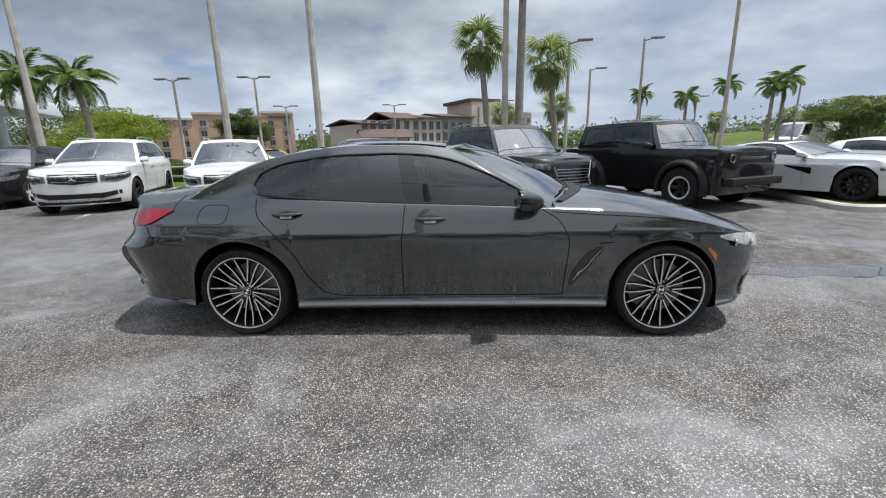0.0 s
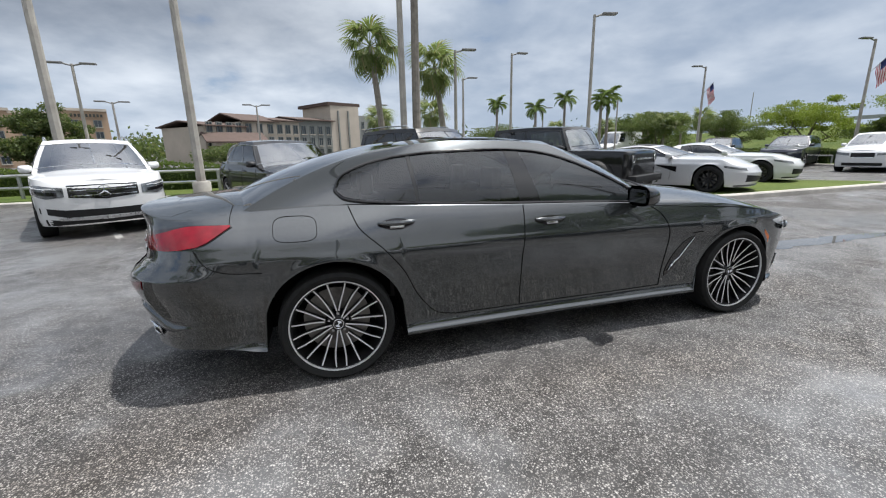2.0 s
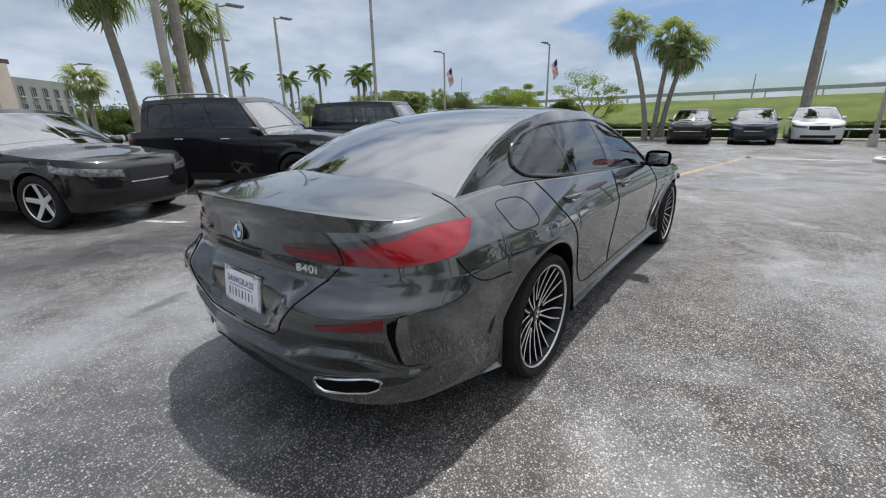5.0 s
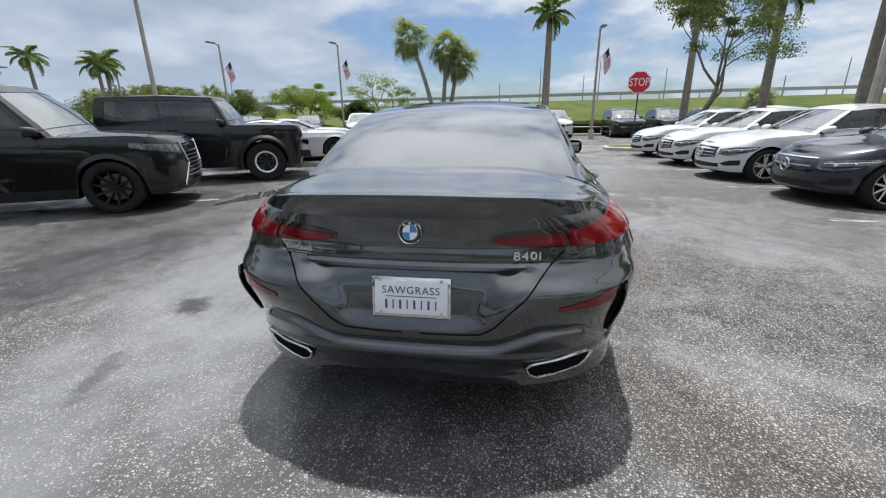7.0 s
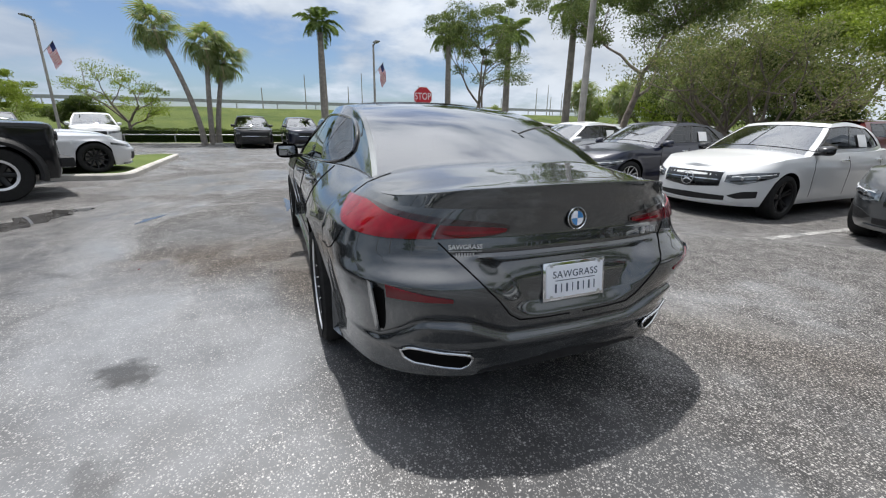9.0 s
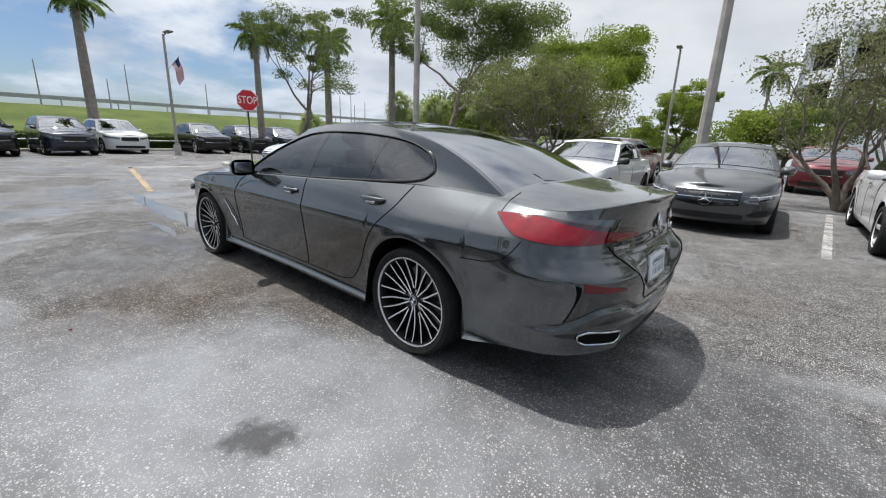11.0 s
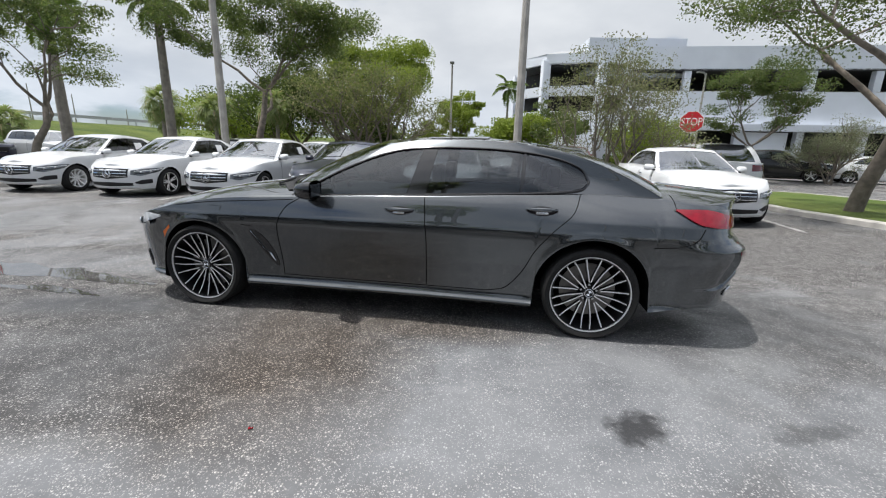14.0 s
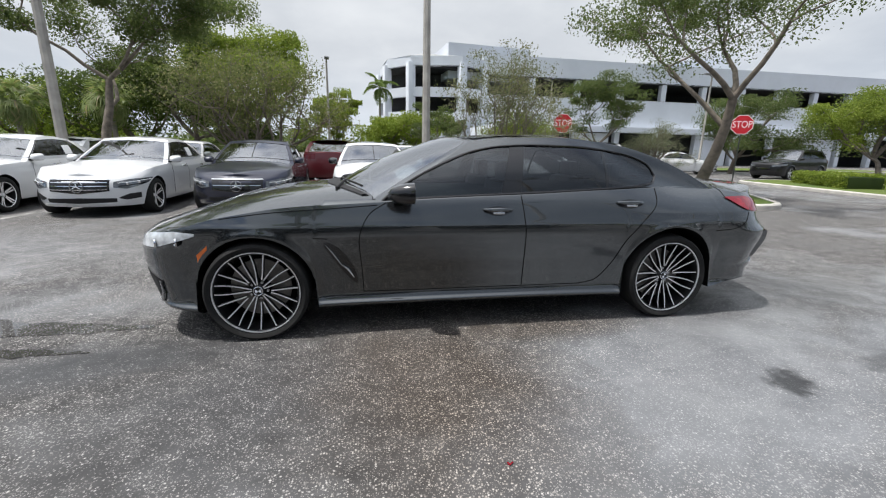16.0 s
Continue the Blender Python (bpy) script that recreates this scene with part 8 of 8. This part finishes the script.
hedge((-28, 13.2), (-0.5, 13.2), 0.95, 0.9, "clipped green hedge behind a steel rail", 1)
hedge((25.4, 24), (25.3, 12.4), 0.85, 0.8, "dark clipped hedge along the far lane", 2, "dark_leaf")
hedge((25.3, 11.4), (26.2, -0.5), 0.85, 0.8, "dark clipped hedge along the far lane", 3, "dark_leaf")
hedge((26.4, -2.0), (27.4, -14.5), 0.85, 0.8, "dark clipped hedge under the grass bank", 4, "dark_leaf")
hedge((-17.2, -8.6), (-18.6, -11.8), 0.6, 1.3, "low bright hedge on a grass island", 5, "bright_leaf", dens=1500)
hedge((-22.5, -25.6), (-7.0, -26.0), 1.0, 1.0, "dark clipped hedge before the garage", 6, "dark_leaf", size=0.12)

# ---- grass bank with the raised road ----
bank = empty("embankment", Matrix.Identity(4), "long grass embankment carrying a raised road", "embankment", kind="structure")
so = Soup()
ys = np.linspace(-140, 120, 66)
prof = ((31.0, 0.0), (33.0, 0.2), (37.0, 1.1), (41.0, 2.05), (45.5, 2.9), (47.0, 3.0), (64.0, 3.0))
so.grid(np.array([[(x + 0.12 * (y < 0) * 0 + 0.5 * noise.noise(Vector((y * 0.07, x * 0.1, 1))), y, (z * (0.86 + 0.14 * smoothstep(60, -40, y)) + (0.12 * noise.noise(Vector((x * 0.3, y * 0.2, 4))) if z > 0.1 else 0) - 0.02)) for x, z in prof] for y in ys]))
so.ob("slope", M["bank_grass"], bank, "rough mown grass slope")
rail_h = lambda y: 3.0 * (0.86 + 0.14 * float(smoothstep(60, -40, y)))
Soup().grid(np.array([[(46.6, y, rail_h(y) + dz) for dz in (0.45, 0.55, 0.66, 0.78)] for y in ys])).ob("crash_rail", M["galvanised"], bank, "grey steel crash rail")
for y in np.arange(-100, 100, 4.0):
    Soup().tube([(46.7, y, rail_h(y) - 0.1), (46.7, y, rail_h(y) + 0.75)], 0.06, 6).ob("rail_post", M["galvanised"], bank)
for k, y in enumerate((-52, -46, -44.5, -43, -41.5, -33, -20, -12, -9.5, -4, 1.5, 20, 44)):
    pl = empty("roadside_pole", Matrix.Translation((56 + (k * 7) % 5, y, 2.6)), "thin grey pole beside the raised road", "pole", "roadside poles")
    Soup().tube([(0, 0, 0), (0, 0, 3.0 + (k * 37 % 5) * 0.7)], [0.09, 0.05], 6).ob("shaft", M["pole_concrete"], pl)
# ---- buildings ----
def block(parent, a, b, depth, z0, z1, mat, name="wall"):
    """An upright slab from a to b in plan, with its depth to the left of the way."""
    a, b = Vector(a), Vector(b)
    d = (b - a).normalized()
    n = Vector((-d.y, d.x)) * depth
    so = Soup()
    so.prism([(a.x, a.y), (b.x, b.y), (b.x + n.x, b.y + n.y), (a.x + n.x, a.y + n.y)], z0, z1, "z")
    return so.ob(name, mat, parent, smooth=False)


def window_at(parent, a, b, t, z, w, h, out=0.04):
    """A framed pane with a sill on the wall line a-b, at the share t."""
    a, b = Vector(a), Vector(b)
    d = (b - a).normalized()
    n = Vector((d.y, -d.x))
    p = a.lerp(b, t)
    ang = math.atan2(d.y, d.x)
    win = new("window")
    win.parent = parent
    win.matrix_basis = Matrix.Translation((p.x + n.x * out, p.y + n.y * out, z)) @ Matrix.Rotation(ang, 4, "Z")
    key = ("win", round(w, 2), round(h, 2))
    if key not in WIN_CACHE:
        fr = Soup()
        for sx in (-1, 1):
            fr.box((sx * w / 2, 0, 0), (0.09, 0.12, h + 0.1))
        for sz in (-1, 1):
            fr.box((0, 0, sz * h / 2), (w, 0.12, 0.09))
        fr.box((0, -0.01, 0), (0.06, 0.08, h))
        f = fr.ob("frame", M["stucco_grey"], win, smooth=False)
        g = Soup().box((0, 0.02, 0), (w - 0.04, 0.03, h - 0.04)).ob("pane", M["pane_dark"], win, smooth=False)
        s_ = Soup().box((0, -0.06, -h / 2 - 0.08), (w + 0.2, 0.2, 0.08)).ob("sill", M["stucco_cream"], win, smooth=False)
        WIN_CACHE[key] = [("frame", f.data), ("pane", g.data), ("sill", s_.data)]
    else:
        for nm, me in WIN_CACHE[key]:
            o = new(nm, me)
            o.parent = win


WIN_CACHE = {}


def gable_roof(parent, a, b, depth, z, rise, over=0.5):
    a, b = Vector(a), Vector(b)
    d = (b - a).normalized()
    n = Vector((-d.y, d.x))
    a2, b2 = a - d * over - n * over, b + d * over - n * over
    w = depth + 2 * over
    so = Soup()
    pts = []
    for k, (s_, h) in enumerate(((0, 0), (0, 0.15), (0.5, rise + 0.15), (1, 0.15), (1, 0), (0.5, rise))):
        pts.append([(a2.x + n.x * w * s_, a2.y + n.y * w * s_, z + h), (b2.x + n.x * w * s_, b2.y + n.y * w * s_, z + h)])
    so.v = [p for q in pts for p in q]
    so.f = [(0, 1, 3, 2), (2, 3, 5, 4), (4, 5, 7, 6), (6, 7, 9, 8), (8, 9, 11, 10), (10, 11, 1, 0), (0, 2, 4, 10), (4, 6, 8, 10), (1, 11, 5, 3), (5, 11, 9, 7)]
    so.ob("roof", M["roof_brown"], parent, "brown shingled gable roof", smooth=False)


def lodge():
    """The long three-storey lodge with brown roofs."""
    h = empty("hotel", Matrix.Identity(4), "long three-storey hotel with cream and grey walls and brown roofs", "building")
    P = [(-14.4, 56.5), (-10.5, 60.5), (-6.6, 63.6), (-3.4, 66.2), (1.6, 69.7), (6.4, 72.4)]
    kinds = ("stucco_cream", "stucco_cream", "stucco_cream", "stucco_grey", "stucco_cream")
    for k in range(5):
        a, b = P[k], P[k + 1]
        z1 = (4.7, 5.5, 5.7, 6.0, 8.6)[k]
        block(h, a, b, 9.0 + (k == 1) * 0.6, 0, z1, M[kinds[k]])
        if k < 4:
            gable_roof(h, a, b, 9.0, z1, 0.7 if k != 1 else 1.2)
        else:
            block(h, (a[0] - 0.3, a[1] - 0.3), (b[0] + 0.3, b[1] + 0.2), 9.6, z1, z1 + 0.5, M["roof_brown"], "parapet")
        if k < 4:
            ln = math.dist(a, b)
            cnt = max(2, int(ln / 1.35))
            for f in range(3):
                for i in range(cnt):
                    window_at(h, a, b, (i + 0.5) / cnt, 1.1 + f * 1.75, 0.78, 1.25)
    # the end that falls back from the tower
    a, b = P[5], (13.2, 79.6)
    block(h, a, b, 6.0, 0, 7.2, M["stucco_grey"])
    for f in range(3):
        for i in range(5):
            window_at(h, a, b, (i + 0.5) / 5, 1.4 + f * 2.1, 0.7, 1.2)
    block(h, (-13.0, 55.0), (-8.0, 57.2), 4.0, 0, 2.6, M["stucco_cream"], "porch")
    gable_roof(h, (-13.5, 54.6), (-7.6, 57.2), 4.6, 2.6, 1.2)
    for t in (0.25, 0.6):
        p = Vector(P[4]).lerp(Vector(P[5]), t)
        Soup().box((p.x + 0.05, p.y - 0.06, 4.0), (0.25, 0.25, 7.6), 0.64).ob("pilaster", M["stucco_grey"], h, smooth=False)


def inn():
    """The tan block beyond the rail."""
    h = empty("hotel", Matrix.Identity(4), "tan four-storey hotel with stepped parapets far beyond the lot", "building")
    P = [(-50.0, 58.5), (-43.2, 63.4), (-38.6, 66.2), (-34.2, 68.5), (-29.8, 71.0)]
    for k in range(4):
        z1 = (6.3, 7.2, 6.9, 7.5)[k]
        a, b = P[k], P[k + 1]
        block(h, a, b, 10 + (k % 2) * 1.0, 0, z1, M["stucco_tan"])
        block(h, (a[0] - 0.1, a[1] - 0.2), (b[0] + 0.1, b[1] - 0.2), 10.8, z1, z1 + 0.35, M["stucco_cream"], "cornice")
        cnt = max(2, int(math.dist(a, b) / 2.1))
        for f in range(4):
            for i in range(cnt):
                window_at(h, a, b, (i + 0.5) / cnt, 1.0 + f * 1.6, 0.9, 0.95)
    for k in range(9):
        Soup().box((-33.2 + k * 0.36, 68.85 + k * 0.20, 6.9), (0.24, 0.06, 0.4), 0.51).ob("sign_bar", M["post_dark"], h, smooth=False)


lodge()
inn()


def garage():
    """White multi-storey car park with a cut-off corner tower."""
    g = empty("parking_garage", Matrix.Identity(4), "white multi-storey parking garage with dark open decks", "building")
    # corner tower: plan follows a half octagon
    ring = [(-0.9, -48.0), (-1.4, -42.2), (-3.6, -39.6), (-8.6, -38.6), (-11.2, -40.0)]
    wall = M["garage_white"]
    for k in range(len(ring) - 1):
        a, b = ring[k], ring[k + 1]
        for z0, z1 in ((0.0, 5.0), (6.4, 7.3), (9.3, 9.9)):
            block(g, b, a, -0.45, z0, z1, wall, "deck_wall")
        block(g, (b[0] * 0.99 - 0.1, b[1]), (a[0], a[1]), -0.75, 9.9, 10.15, M["garage_white"], "cornice")
        # near-black sheet behind the opening, painted as deck shade
        block(g, (b[0], b[1] - 4.5), (a[0], a[1] - 4.5), 0.2, 5.0, 9.3, M["garage_shade"], "deck_shade")
    for a in ring:
        Soup().box((a[0], a[1] - 0.3, 4.8), (0.75, 0.75, 9.6), 0.3, bevel=0.04).ob("column", wall, g)
    so = Soup()
    so.v = [(p[0], p[1], 10.15) for p in ring] + [(-5.2, -44.5, 11.4)]
    so.f = [(i, i + 1, 5) for i in range(4)] + [(4, 0, 5)]
    so.ob("tower_roof", M["galvanised"], g, "pale standing-seam metal roof", smooth=False)
    # added near-black slabs shut out the sky and darken the tower openings
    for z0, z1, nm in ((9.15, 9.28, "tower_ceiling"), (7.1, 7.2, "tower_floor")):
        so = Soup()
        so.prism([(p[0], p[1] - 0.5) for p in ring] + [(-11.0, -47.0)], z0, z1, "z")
        so.ob(nm, M["garage_shade"], g, smooth=False)
    # tall parapet box beside it
    block(g, (-16.5, -41.6), (-7.5, -40.6), -6.0, 8.4, 11.8, wall, "stair_head")
    # long front, falling back to one side
    A, B = Vector((-11.0, -40.0)), Vector((-84.0, -40.6))
    d = (B - A).normalized()
    n = Vector((-d.y, d.x))
    n = n if n.y < 0 else -n

    def slab(t0, t1, z0, z1, depth, mat, name, push=0.0):
        a, b = A + d * t0 + n * push, A + d * t1 + n * push
        so = Soup()
        so.prism([(a.x, a.y), (b.x, b.y), (b.x + n.x * depth, b.y + n.y * depth), (a.x + n.x * depth, a.y + n.y * depth)], z0, z1, "z")
        so.ob(name, mat, g, smooth=False)
    L_ = (B - A).length
    slab(0, L_, 8.8, 10.8, 0.5, wall, "parapet")
    slab(0, L_, 4.1, 7.0, 0.5, wall, "deck_wall")
    # near-black back sheet: the deck's shade is in its colour
    slab(0, L_, 0.0, 10.4, 0.3, M["garage_shade"], "deck_shade", 7.0)
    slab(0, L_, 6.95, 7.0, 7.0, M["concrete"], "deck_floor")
    # ceiling slab in the same painted shade
    slab(0, L_, 8.75, 8.9, 7.0, M["garage_shade"], "deck_ceiling")
    slab(-0.5, L_, 3.5, 4.1, 1.2, wall, "canopy", -0.7)
    t = 0.0
    k = 0
    while t < L_:
        slab(t, t + 0.6, 0, 8.8, 0.6, wall, "column", 0.05)
        if k % 3 == 2:
            slab(t + 0.6, t + 4.5, 0, 3.4, 0.4, wall, "wall_panel", 0.1)
        t += 5.2
        k += 1
    # low wing with a dark entrance
    block(g, (-15.5, -33.5), (-10.2, -32.4), -5.0, 2.7, 3.5, wall, "entrance_beam")


garage()


# ---- edge of a white showroom canopy and a far wood ----
canopy = empty("canopy", Matrix.Identity(4), "white fascia of a showroom canopy on round columns", "building")
Soup().box((-24.5, 14.5, 3.9), (8.0, 9.0, 0.9), 0.5, bevel=0.05).ob("fascia", M["garage_white"], canopy)
for x, y in ((-21.5, 12.3), (-24.5, 18.0), (-27.5, 12.0)):
    Soup().tube([(x, y, 0), (x, y, 3.5)], 0.22, 14).ob("column", M["garage_white"], canopy)
van = off_roader("white_van", "white_paint", L=5.9, W=2.0, H=2.6, wb=3.7, fo=1.0, tyre_r=0.35, hood=1.30, belt=1.45, foot=1.6, head=0.95, tailhead=-2.6, tailfoot=-2.8, deck=1.5, doors=(0.7, 0.65, 0.6), roof_w=0.8, cladding=False)
place_car(van, "plain", (26.5, 31.0), 200, "van", "white cargo van parked beyond the palms", "van")
wood = empty("far_woods", Matrix.Identity(4), "distant belt of green trees round the lot", "woods", kind="stuff")
rng_ = np.random.default_rng(77)
pts_ = []
for k in range(420):
    a = rng_.uniform(0, 2 * math.pi)
    r = rng_.uniform(95, 135)
    x, y = r * math.cos(a), r * math.sin(a)
    if x > 40 and abs(y) < 90:
        continue
    h = rng_.uniform(2.0, 5.2)
    n = 260
    q = rng_.normal(size=(n, 3)) * np.array([2.6, 2.6, h * 0.32]) + np.array([x, y, h * 0.55])
    q[:, 2] = np.abs(q[:, 2])
    pts_.append(q)
vv_, ff_ = leaf_soup(np.concatenate(pts_), 0.95, rng_)
fast_mesh("leaf_mass", vv_, ff_, M["oak_leaf"], wood)
